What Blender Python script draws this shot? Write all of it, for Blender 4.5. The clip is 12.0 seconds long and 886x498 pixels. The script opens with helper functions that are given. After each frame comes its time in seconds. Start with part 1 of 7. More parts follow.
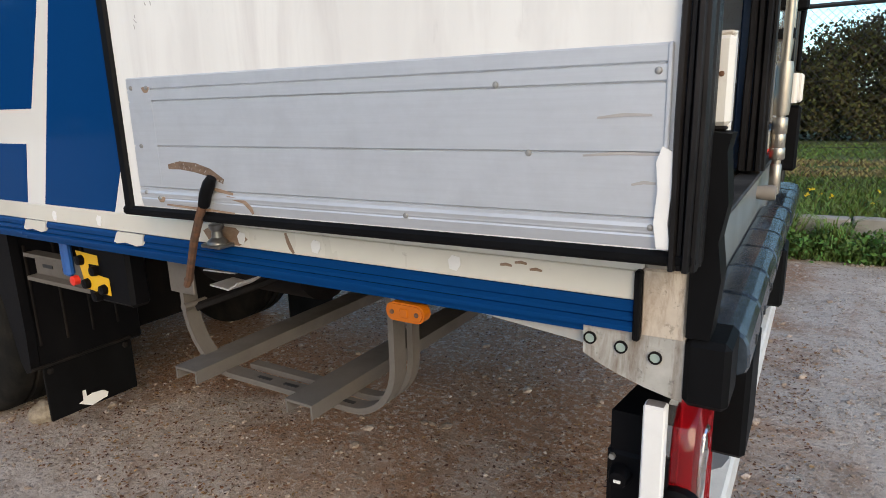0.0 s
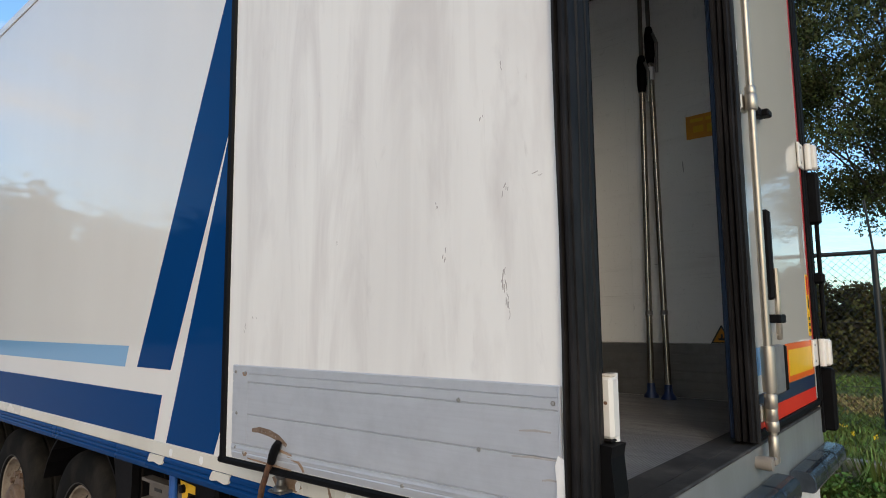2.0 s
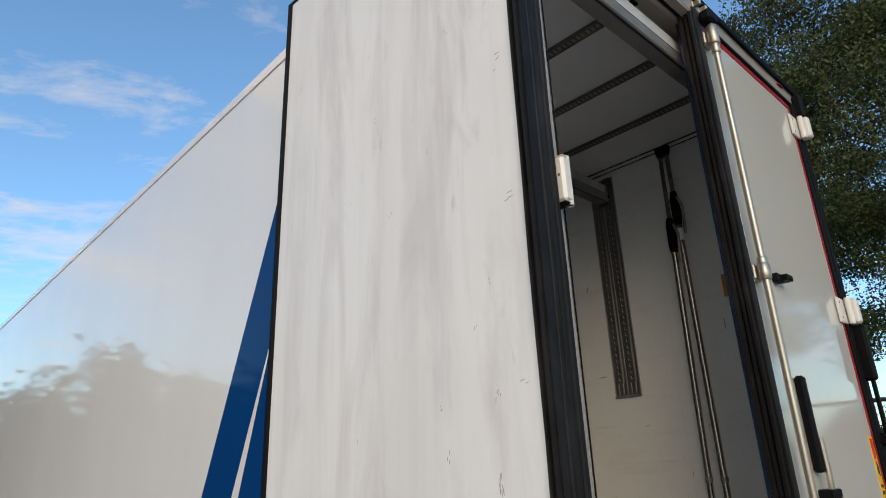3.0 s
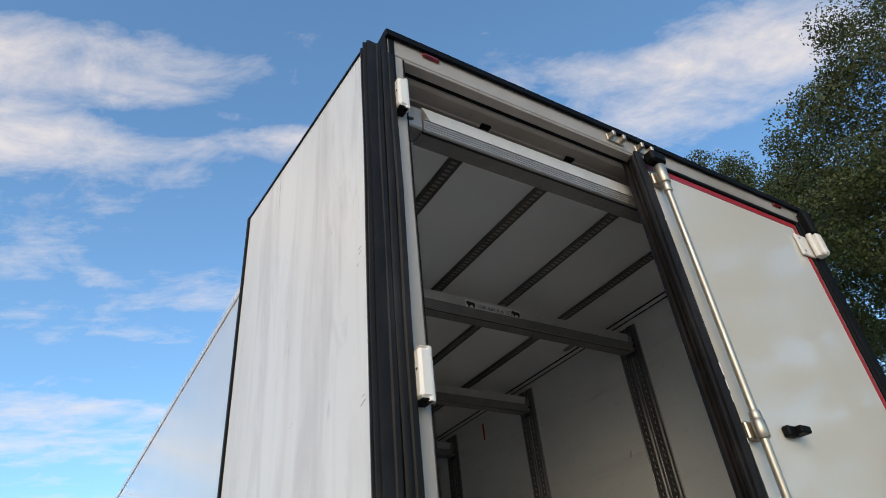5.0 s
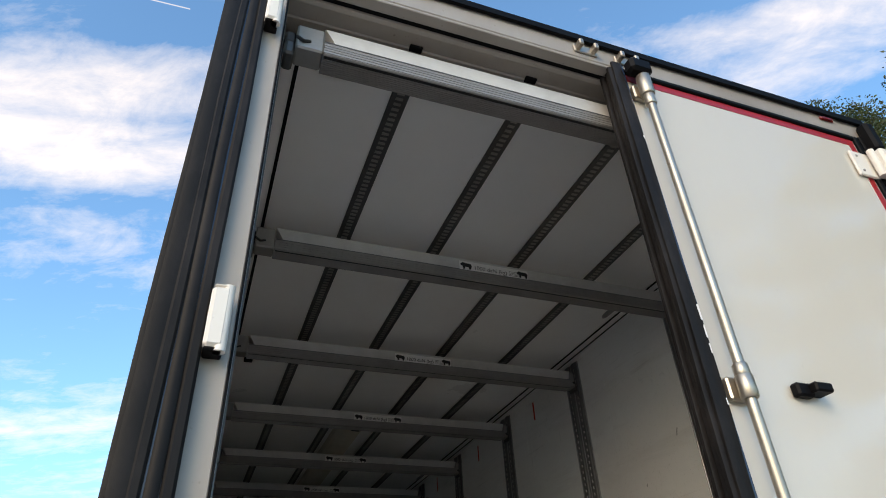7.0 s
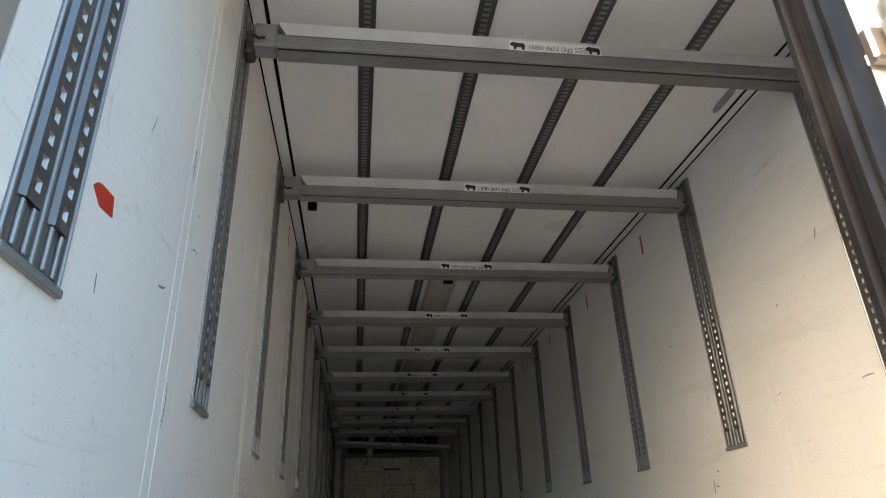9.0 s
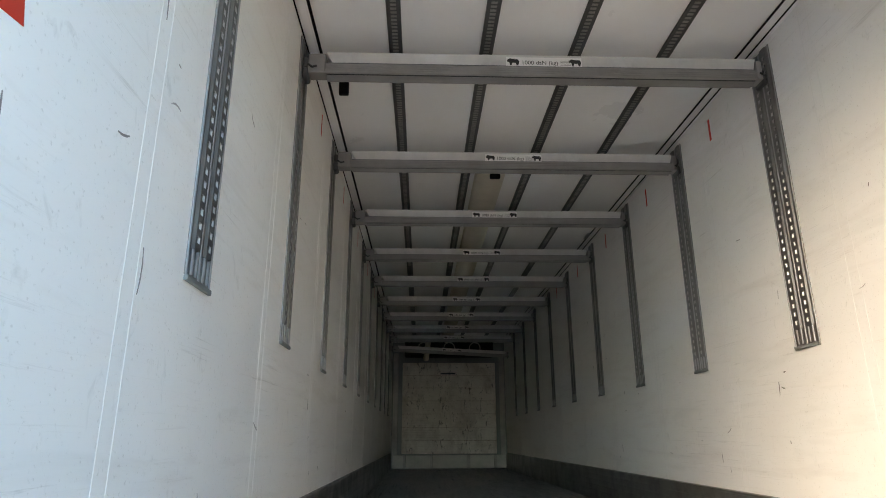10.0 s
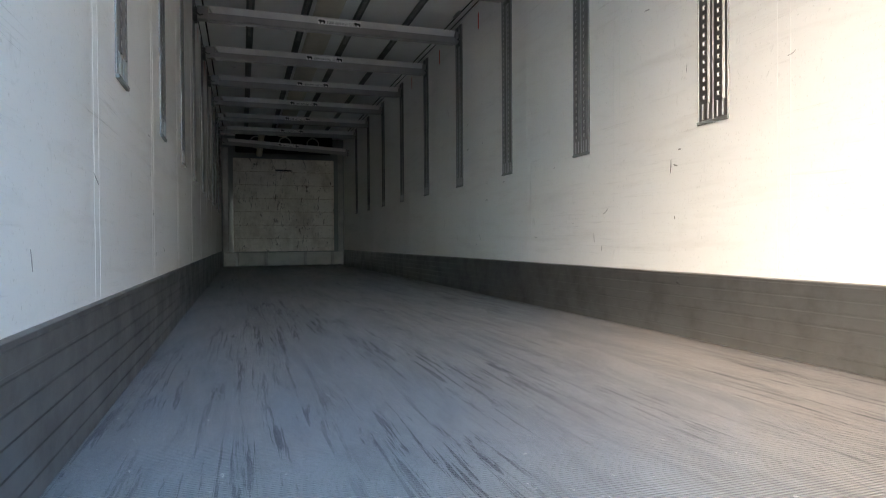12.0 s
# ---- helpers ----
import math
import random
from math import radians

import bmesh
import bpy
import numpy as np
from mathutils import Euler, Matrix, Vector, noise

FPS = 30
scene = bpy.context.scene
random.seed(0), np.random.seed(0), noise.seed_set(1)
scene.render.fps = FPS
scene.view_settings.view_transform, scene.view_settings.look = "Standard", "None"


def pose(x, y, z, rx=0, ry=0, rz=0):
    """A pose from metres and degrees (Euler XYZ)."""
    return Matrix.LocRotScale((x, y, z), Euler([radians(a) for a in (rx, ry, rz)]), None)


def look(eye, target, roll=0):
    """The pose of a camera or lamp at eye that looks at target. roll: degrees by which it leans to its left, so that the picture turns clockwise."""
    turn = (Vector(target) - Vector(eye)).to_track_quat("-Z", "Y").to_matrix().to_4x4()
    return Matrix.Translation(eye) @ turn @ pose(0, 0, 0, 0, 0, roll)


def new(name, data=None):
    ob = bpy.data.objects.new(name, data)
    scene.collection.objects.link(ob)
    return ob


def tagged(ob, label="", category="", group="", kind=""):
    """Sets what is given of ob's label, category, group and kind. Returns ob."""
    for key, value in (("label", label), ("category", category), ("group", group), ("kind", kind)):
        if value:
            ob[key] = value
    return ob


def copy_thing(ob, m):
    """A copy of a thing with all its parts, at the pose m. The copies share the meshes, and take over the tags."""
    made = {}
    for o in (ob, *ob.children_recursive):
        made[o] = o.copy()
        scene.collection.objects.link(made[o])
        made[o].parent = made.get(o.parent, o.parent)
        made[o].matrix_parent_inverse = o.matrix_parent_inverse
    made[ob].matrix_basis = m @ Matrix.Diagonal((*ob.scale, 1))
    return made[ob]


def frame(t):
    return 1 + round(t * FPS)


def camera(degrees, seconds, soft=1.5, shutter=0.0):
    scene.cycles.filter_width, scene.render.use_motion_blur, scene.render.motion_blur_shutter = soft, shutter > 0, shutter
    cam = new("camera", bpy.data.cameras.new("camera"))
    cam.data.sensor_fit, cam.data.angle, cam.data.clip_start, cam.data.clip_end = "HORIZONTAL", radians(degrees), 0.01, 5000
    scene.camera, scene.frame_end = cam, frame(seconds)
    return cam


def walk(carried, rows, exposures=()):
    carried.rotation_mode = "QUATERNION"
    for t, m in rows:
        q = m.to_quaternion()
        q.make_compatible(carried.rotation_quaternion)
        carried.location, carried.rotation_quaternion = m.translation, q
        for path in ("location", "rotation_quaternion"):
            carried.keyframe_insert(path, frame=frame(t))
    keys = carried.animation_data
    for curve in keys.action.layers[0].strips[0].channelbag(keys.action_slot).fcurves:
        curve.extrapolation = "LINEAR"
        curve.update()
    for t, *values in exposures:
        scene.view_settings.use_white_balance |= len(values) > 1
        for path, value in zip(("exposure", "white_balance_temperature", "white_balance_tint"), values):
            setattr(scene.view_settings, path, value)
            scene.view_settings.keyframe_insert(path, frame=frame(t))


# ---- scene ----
cam = camera(70.73, 12.0, soft=0.9, shutter=0.15)
PATH = [
    (0, (0.174, -1.029, 1.582), (-0.836, 0.636, 1.124), -1.6),
    (0.5, (0.295, -1.095, 1.621), (-0.769, 0.548, 1.21), -0.7),
    (1, (0.457, -1.128, 1.689), (-0.762, 0.452, 1.547), -0.6),
    (1.5, (0.561, -1.168, 1.752), (-0.704, 0.38, 1.815), -1.6),
    (2, (0.666, -1.266, 1.798), (-0.622, 0.248, 2.019), -0.6),
    (2.5, (0.766, -1.306, 1.863), (-0.536, 0.152, 2.286), -1.3),
    (3, (0.928, -1.273, 1.92), (-0.442, 0.021, 2.59), -2.2),
    (3.5, (1.104, -1.207, 1.956), (-0.316, -0.061, 2.775), -1.4),
    (3.7, (1.129, -1.205, 1.967), (-0.272, -0.07, 2.832), -1.9),
    (5.3, (1.335, -0.589, 2.045), (-0.019, 0.283, 3.23), -6.5),
    (5.5, (1.365, -0.519, 2.057), (0.001, 0.312, 3.261), -6.0),
    (6, (1.35, -0.324, 2.037), (-0.027, 0.451, 3.263), -6.1),
    (6.5, (1.249, -0.131, 2.053), (-0.179, 0.586, 3.255), -4.2),
    (6.7, (1.239, -0.059, 2.052), (-0.232, 0.628, 3.22), -3.6),
    (8.3, (0.91, 0.436, 1.993), (-0.794, 0.738, 2.997), -3.4),
    (8.5, (0.84, 0.475, 2.009), (-0.889, 0.769, 2.972), -2.9),
    (9, (0.665, 0.556, 1.976), (-1.136, 0.812, 2.808), -2.0),
    (9.5, (0.495, 0.634, 1.958), (-1.37, 0.752, 2.669), -0.7),
    (10, (0.377, 0.702, 1.933), (-1.536, 0.769, 2.513), -0.2),
    (10.5, (0.265, 0.644, 1.895), (-1.661, 0.85, 2.395), 1.5),
    (11, (0.111, 0.484, 1.865), (-1.788, 0.994, 2.232), 0.5),
    (11.5, (-0.014, 0.427, 1.843), (-1.913, 1.01, 2.071), 0.3),
    (12, (-0.156, 0.456, 1.796), (-2.059, 1.069, 1.772), -0.4),
]
EXPOSURES = [(0.0, -0.02, 7150, 15), (1.0, -0.09, 7150, 15), (1.5, -0.32, 7150, 15), (3.0, -0.49, 7150, 15), (3.5, -0.52, 7100, 15), (5.5, -0.32, 7100, 14), (6.5, -0.22, 7150, 14), (7.5, 0.55, 7300, 15), (8.5, 1.42, 7500, 16), (9.5, 2.18, 7700, 16), (10.0, 2.3, 7500, 16), (10.5, 2.3, 7200, 16), (11.0, 2.2, 7050, 16), (11.5, 2.14, 6850, 16), (12.0, 2.42, 6700, 16)]
walk(cam, [(t, look(eye, target, roll)) for t, eye, target, roll in PATH], EXPOSURES)

# ---------------------------------------------------------------- world, sun, exposure
SUN_AZ, SUN_EL = -44.0, 24.0
world = bpy.data.worlds.new("evening_sky")
scene.world = world
world.use_nodes = True
wn, wl = world.node_tree.nodes, world.node_tree.links
wn.clear()


def wnode(kind, **props):
    n = wn.new(kind)
    for k, v in props.items():
        setattr(n, k, v)
    return n


sky = wnode("ShaderNodeTexSky", sky_type="NISHITA", sun_disc=False)
sky.sun_elevation, sky.sun_rotation = radians(SUN_EL), radians(90 - SUN_AZ)
sky.altitude, sky.air_density, sky.dust_density, sky.ozone_density = 50, 1.0, 1.2, 2.2
coord = wnode("ShaderNodeTexCoord")


def wmath(op, a, b=0.0, clamp=False):
    n = wnode("ShaderNodeMath", operation=op, use_clamp=clamp)
    for i, v in enumerate((a, b)):
        if isinstance(v, (int, float)):
            n.inputs[i].default_value = v
        else:
            wl.new(v, n.inputs[i])
    return n.outputs[0]


def wvec(op, a, b):
    n = wnode("ShaderNodeVectorMath", operation=op)
    for i, v in enumerate((a, b)):
        if isinstance(v, tuple):
            n.inputs[i].default_value = v
        else:
            wl.new(v, n.inputs[i])
    return n


sep = wnode("ShaderNodeSeparateXYZ")
wl.new(coord.outputs["Generated"], sep.inputs[0])
zc = wmath("MAXIMUM", sep.outputs[2], 0.04)
# directions laid on a flat layer high above
flat = wnode("ShaderNodeCombineXYZ")
wl.new(wmath("DIVIDE", sep.outputs[0], wmath("ADD", zc, 0.06)), flat.inputs[0])
wl.new(wmath("DIVIDE", sep.outputs[1], wmath("ADD", zc, 0.06)), flat.inputs[1])


def wnoise(scale, angle, stretch, detail, rough, warp):
    """Cloud noise on the layer, drawn out along a wind direction."""
    turned = wnode("ShaderNodeMapping")
    turned.inputs["Rotation"].default_value = (0, 0, radians(-angle))
    wl.new(flat.outputs[0], turned.inputs[0])
    wind = wnode("ShaderNodeMapping")
    wind.inputs["Scale"].default_value = (stretch, 1, 1)
    wl.new(turned.outputs[0], wind.inputs[0])
    n = wnode("ShaderNodeTexNoise", noise_dimensions="3D")
    for key, value in (("Scale", scale), ("Detail", detail), ("Roughness", rough), ("Distortion", warp)):
        n.inputs[key].default_value = value
    wl.new(wind.outputs[0], n.inputs["Vector"])
    return n.outputs[0]


def lump(direction, width, power):
    """A soft cloud bank round a direction of the sky, put out of view for its light."""
    d = Vector(direction).normalized()
    dot = wvec("DOT_PRODUCT", coord.outputs["Generated"], tuple(d)).outputs["Value"]
    edge = wmath("DIVIDE", wmath("SUBTRACT", dot, math.cos(radians(width))), 1 - math.cos(radians(width)), clamp=True)
    return wmath("MULTIPLY", wmath("POWER", edge, 0.7), power)


def drift(centre, angle, long, broad, power):
    """A long cloud bank on the layer, soft towards its rim."""
    c, s = math.cos(radians(angle)), math.sin(radians(angle))
    away = wvec("SUBTRACT", flat.outputs[0], (*centre, 0)).outputs[0]
    u = wvec("DOT_PRODUCT", away, (c / long, s / long, 0)).outputs["Value"]
    v = wvec("DOT_PRODUCT", away, (-s / broad, c / broad, 0)).outputs["Value"]
    rim = wmath("SUBTRACT", 1.0, wmath("ADD", wmath("MULTIPLY", u, u), wmath("MULTIPLY", v, v)), clamp=True)
    return wmath("MULTIPLY", rim, power)


def contrail(a, b, width):
    """A thin straight trail between two directions of the sky."""
    a, b = Vector(a).normalized(), Vector(b).normalized()
    across, mid = a.cross(b).normalized(), (a + b).normalized()
    off = wmath("ABSOLUTE", wvec("DOT_PRODUCT", coord.outputs["Generated"], tuple(across)).outputs["Value"])
    line = wmath("SUBTRACT", 1.0, wmath("DIVIDE", off, width), clamp=True)
    near = wmath("GREATER_THAN", wvec("DOT_PRODUCT", coord.outputs["Generated"], tuple(mid)).outputs["Value"], mid.dot(a))
    return wmath("MULTIPLY", line, near)


streak = wnoise(4.2, 74, 0.26, 9, 0.60, 0.25)
billow = wnoise(9.0, 50, 0.60, 10, 0.66, 0.35)
veil = wnoise(1.5, 70, 0.6, 5, 0.55, 0.4)
drifts = [((-0.98, -0.40), 70, 0.66, 0.13, 0.62), ((-1.17, -0.42), 76, 0.70, 0.13, 0.60), ((-1.42, -0.20), 76, 0.6, 0.22, 0.20),
          ((-0.36, 0.95), 33, 0.46, 0.20, 0.50), ((-0.50, 0.70), 52, 0.34, 0.06, 0.24), ((-0.88, 0.36), 66, 0.34, 0.075, 0.40),
          ((-1.46, 0.34), 72, 0.40, 0.17, 0.22), ((-2.50, 0.10), 80, 1.6, 0.45, 0.24), ((-1.05, 1.30), 40, 0.5, 0.25, 0.3)]
# out-of-view banks: whitish sky to the side, one added behind to light the inside
lumps = [((0.12, -0.93, 0.33), 60, 0.46), ((0.86, -0.30, 0.20), 36, 0.26)]
cover = wmath("MULTIPLY", veil, 0.30)
for centre, angle, long, broad, power in drifts:
    cover = wmath("ADD", cover, drift(centre, angle, long, broad, power))
fill_banks = 0.0
for direction, width, power in lumps:
    fill_banks = wmath("ADD", lump(direction, width, power), fill_banks)
cover = wmath("ADD", cover, fill_banks)
haze = wmath("MULTIPLY", wmath("POWER", wmath("SUBTRACT", 1.0, zc, clamp=True), 3.6), 0.30)
fibres = wmath("ADD", wmath("MULTIPLY", streak, 1.05), wmath("MULTIPLY", billow, 0.95))
density = wmath("SUBTRACT", wmath("ADD", fibres, wmath("ADD", cover, haze)), 1.27)
density = wmath("MULTIPLY", density, 1.6, clamp=True)
density = wmath("MULTIPLY", density, 0.92)
density = wmath("MAXIMUM", density, wmath("MULTIPLY", contrail((-0.598, -0.217, 0.771), (-0.607, -0.117, 0.786), 0.0013), 0.65))
density = wmath("MAXIMUM", density, wmath("MULTIPLY", contrail((-0.594, -0.190, 0.782), (-0.582, -0.010, 0.813), 0.006), 0.06))
cloud_mix = wnode("ShaderNodeMix", data_type="RGBA")
blue = wnode("ShaderNodeMix", data_type="RGBA", blend_type="MULTIPLY")
blue.inputs["Factor"].default_value = 1.0
blue.inputs[7].default_value = (1.52, 2.22, 2.48, 1)
wl.new(sky.outputs[0], blue.inputs[6])
wl.new(density, cloud_mix.inputs["Factor"])
wl.new(blue.outputs[2], cloud_mix.inputs[6])
# the unseen banks are made brighter still, to light the trailer
tint = wnode("ShaderNodeMix", data_type="RGBA")
wl.new(wmath("MULTIPLY", fill_banks, 2.2, clamp=True), tint.inputs["Factor"])
tint.inputs[6].default_value, tint.inputs[7].default_value = (7.9, 7.6, 7.4, 1), (10.6, 9.8, 9.0, 1)
wl.new(tint.outputs[2], cloud_mix.inputs[7])
bg = wnode("ShaderNodeBackground")
bg.inputs["Strength"].default_value = 0.15
wl.new(cloud_mix.outputs[2], bg.inputs["Color"])
wo = wnode("ShaderNodeOutputWorld")
wl.new(bg.outputs[0], wo.inputs[0])

sun_data = bpy.data.lights.new("sun", "SUN")
sun_data.energy, sun_data.angle, sun_data.color = 1.65, radians(36), (1.0, 0.76, 0.52)
sun = new("sun", sun_data)
sun.matrix_world = look((0, 0, 0), (-math.cos(radians(SUN_AZ)) * math.cos(radians(SUN_EL)), -math.sin(radians(SUN_AZ)) * math.cos(radians(SUN_EL)), -math.sin(radians(SUN_EL))))


# ---------------------------------------------------------------- materials
class Mat:
    """A small wrapper round one node material."""

    def __init__(self, name, color, rough=0.5, metal=0.0, spec=0.5, coat=0.0):
        self.m = bpy.data.materials.new(name)
        self.m.use_nodes = True
        self.n, self.l = self.m.node_tree.nodes, self.m.node_tree.links
        self.b = self.n["Principled BSDF"]
        self.b.inputs["Roughness"].default_value = rough
        self.b.inputs["Metallic"].default_value = metal
        self.b.inputs["Specular IOR Level"].default_value = spec
        self.b.inputs["Coat Weight"].default_value = coat
        self.b.inputs["Coat Roughness"].default_value = 0.04
        rgb = self.n.new("ShaderNodeRGB")
        rgb.outputs[0].default_value = (*color, 1)
        self.color = rgb.outputs[0]
        self.l.new(self.color, self.b.inputs["Base Color"])
        tc = self.n.new("ShaderNodeTexCoord")
        self.obj = tc.outputs["Object"]
        self.rough_socket, self.height = None, None

    def space(self, scale=(1, 1, 1), rot=(0, 0, 0)):
        mp = self.n.new("ShaderNodeMapping")
        mp.inputs["Scale"].default_value = scale
        mp.inputs["Rotation"].default_value = rot
        self.l.new(self.obj, mp.inputs[0])
        return mp.outputs[0]

    def noise(self, scale, detail=4, rough=0.55, stretch=(1, 1, 1), rot=(0, 0, 0), dist=0.0):
        t = self.n.new("ShaderNodeTexNoise")
        for k, v in (("Scale", scale), ("Detail", detail), ("Roughness", rough), ("Distortion", dist)):
            t.inputs[k].default_value = v
        self.l.new(self.space(stretch, rot), t.inputs["Vector"])
        return t.outputs[0]

    def voronoi(self, scale, feature="F1", stretch=(1, 1, 1), out="Distance"):
        t = self.n.new("ShaderNodeTexVoronoi")
        t.feature = feature
        t.inputs["Scale"].default_value = scale
        self.l.new(self.space(stretch), t.inputs["Vector"])
        return t.outputs[out]

    def wave(self, scale, axis="X", dist=0.0, stretch=(1, 1, 1)):
        t = self.n.new("ShaderNodeTexWave")
        t.bands_direction = axis
        t.inputs["Scale"].default_value, t.inputs["Distortion"].default_value = scale, dist
        self.l.new(self.space(stretch), t.inputs["Vector"])
        return t.outputs["Fac"]

    def ramp(self, fac, a, b, lo=0.0, hi=1.0):
        r = self.n.new("ShaderNodeMapRange")
        for i, v in enumerate((a, b, lo, hi)):
            r.inputs[i + 1].default_value = v
        self.l.new(fac, r.inputs[0])
        return r.outputs[0]

    def mul(self, a, b):
        n = self.n.new("ShaderNodeMath")
        n.operation = "MULTIPLY"
        for i, v in enumerate((a, b)):
            if isinstance(v, (int, float)):
                n.inputs[i].default_value = v
            else:
                self.l.new(v, n.inputs[i])
        return n.outputs[0]

    def blend(self, fac, color, mode="MIX"):
        mx = self.n.new("ShaderNodeMix")
        mx.data_type, mx.blend_type = "RGBA", mode
        if isinstance(fac, (int, float)):
            mx.inputs[0].default_value = fac
        else:
            self.l.new(fac, mx.inputs[0])
        self.l.new(self.color, mx.inputs[6])
        if isinstance(color, tuple):
            mx.inputs[7].default_value = (*color, 1)
        else:
            self.l.new(color, mx.inputs[7])
        self.color = mx.outputs[2]
        self.l.new(self.color, self.b.inputs["Base Color"])
        return self

    def rough(self, fac, lo, hi, a=0.3, b=0.7):
        self.l.new(self.ramp(fac, a, b, lo, hi), self.b.inputs["Roughness"])
        return self

    def bump(self, fac, dist=0.002, strength=0.5):
        bp = self.n.new("ShaderNodeBump")
        bp.inputs["Strength"].default_value, bp.inputs["Distance"].default_value = strength, dist
        self.l.new(fac, bp.inputs["Height"])
        if self.height:
            self.l.new(self.height, bp.inputs["Normal"])
        self.height = bp.outputs[0]
        self.l.new(self.height, self.b.inputs["Normal"])
        return self

    def random(self, spread):
        oi = self.n.new("ShaderNodeObjectInfo")
        hs = self.n.new("ShaderNodeHueSaturation")
        self.l.new(self.ramp(oi.outputs["Random"], 0, 1, 1 - spread, 1 + spread), hs.inputs["Value"])
        self.l.new(self.color, hs.inputs["Color"])
        self.color = hs.outputs[0]
        self.l.new(self.color, self.b.inputs["Base Color"])
        return self

    def island(self, spread, hue=0.0):
        g = self.n.new("ShaderNodeNewGeometry")
        hs = self.n.new("ShaderNodeHueSaturation")
        self.l.new(self.ramp(g.outputs["Random Per Island"], 0, 1, 1 - spread, 1 + spread), hs.inputs["Value"])
        self.l.new(self.ramp(g.outputs["Random Per Island"], 0, 1, 0.5 - hue, 0.5 + hue), hs.inputs["Hue"])
        self.l.new(self.color, hs.inputs["Color"])
        self.color = hs.outputs[0]
        self.l.new(self.color, self.b.inputs["Base Color"])
        return self


def painted(name, color, dirt=(0.35, 0.32, 0.28), amount=0.25, rough=0.12, streak=True, gloss=0.5, tint=None):
    """Glossy vehicle paint with a thin film of road dirt."""
    m = Mat(name, color, rough, 0, gloss, 0.35 * (gloss > 0.4))
    film = m.noise(1.2, 6, 0.6, (1, 1, 0.35) if streak else (1, 1, 1))
    m.blend(m.mul(m.ramp(film, 0.35, 0.8), amount), dirt)
    spots = m.noise(38, 3, 0.7)
    m.blend(m.mul(m.ramp(spots, 0.66, 0.8), amount * 1.2), dirt)
    m.rough(film, rough * 0.7, rough * 2.2)
    m.bump(m.noise(1.6, 2), 0.004, 0.035)
    if tint:
        m.b.inputs["Specular Tint"].default_value = (*tint, 1)
    return m.m


M_SIDE = painted("white_vehicle_paint", (0.78, 0.765, 0.73), amount=0.10, rough=0.035)
M_CREAM = painted("cream_vehicle_paint", (0.62, 0.585, 0.515), amount=0.12, rough=0.045)
M_BLUE = painted("dark_blue_paint", (0.0003, 0.043, 0.165), (0.015, 0.06, 0.14), 0.03, 0.04, gloss=0.06, tint=(0.10, 0.50, 1.0))
M_RAILBLUE = painted("rail_blue_paint", (0.0005, 0.043, 0.165), (0.015, 0.035, 0.07), 0.2, 0.15, gloss=0.06, tint=(0.15, 0.5, 1.0))
M_SKYBLUE = painted("light_blue_paint", (0.20, 0.42, 0.66), amount=0.1)
M_BAND = painted("white_band_paint", (0.74, 0.71, 0.63), (0.30, 0.26, 0.21), 0.42, 0.25)


def grp_panel():
    """The door's inner skin: white laminate with hanging grey streaks and smears."""
    m = Mat("streaked_white_laminate", (0.80, 0.79, 0.765), 0.33, 0, 0.4)
    streak = m.noise(5.0, 6, 0.6, (1, 1, 0.055), dist=0.6)
    m.blend(m.mul(m.ramp(streak, 0.46, 0.82), 0.34), (0.45, 0.43, 0.42))
    fine = m.noise(16, 4, 0.6, (1, 1, 0.05), dist=0.3)
    m.blend(m.mul(m.ramp(fine, 0.52, 0.8), 0.16), (0.47, 0.44, 0.42))
    blur = m.noise(5.5, 5, 0.6, (1, 1, 0.16), (0, 0.04, 0), dist=0.7)
    m.blend(m.mul(m.ramp(blur, 0.50, 0.72), 0.46), (0.46, 0.42, 0.41))
    thumb = m.noise(9, 5, 0.65, (1, 1, 0.45), dist=0.4)
    m.blend(m.mul(m.ramp(thumb, 0.60, 0.74), 0.22), (0.42, 0.40, 0.40))
    cloud = m.noise(1.6, 5, 0.6, (1, 1, 0.5))
    m.blend(m.mul(m.ramp(cloud, 0.48, 0.75), 0.25), (0.55, 0.53, 0.52))
    smear = m.noise(14, 5, 0.7, (1, 1, 0.3), dist=0.5)
    m.blend(m.mul(m.ramp(smear, 0.64, 0.76), 0.34), (0.30, 0.28, 0.27))
    m.rough(streak, 0.25, 0.45)
    m.bump(m.noise(3, 3), 0.004, 0.12)
    return m.m


M_DOORIN = grp_panel()


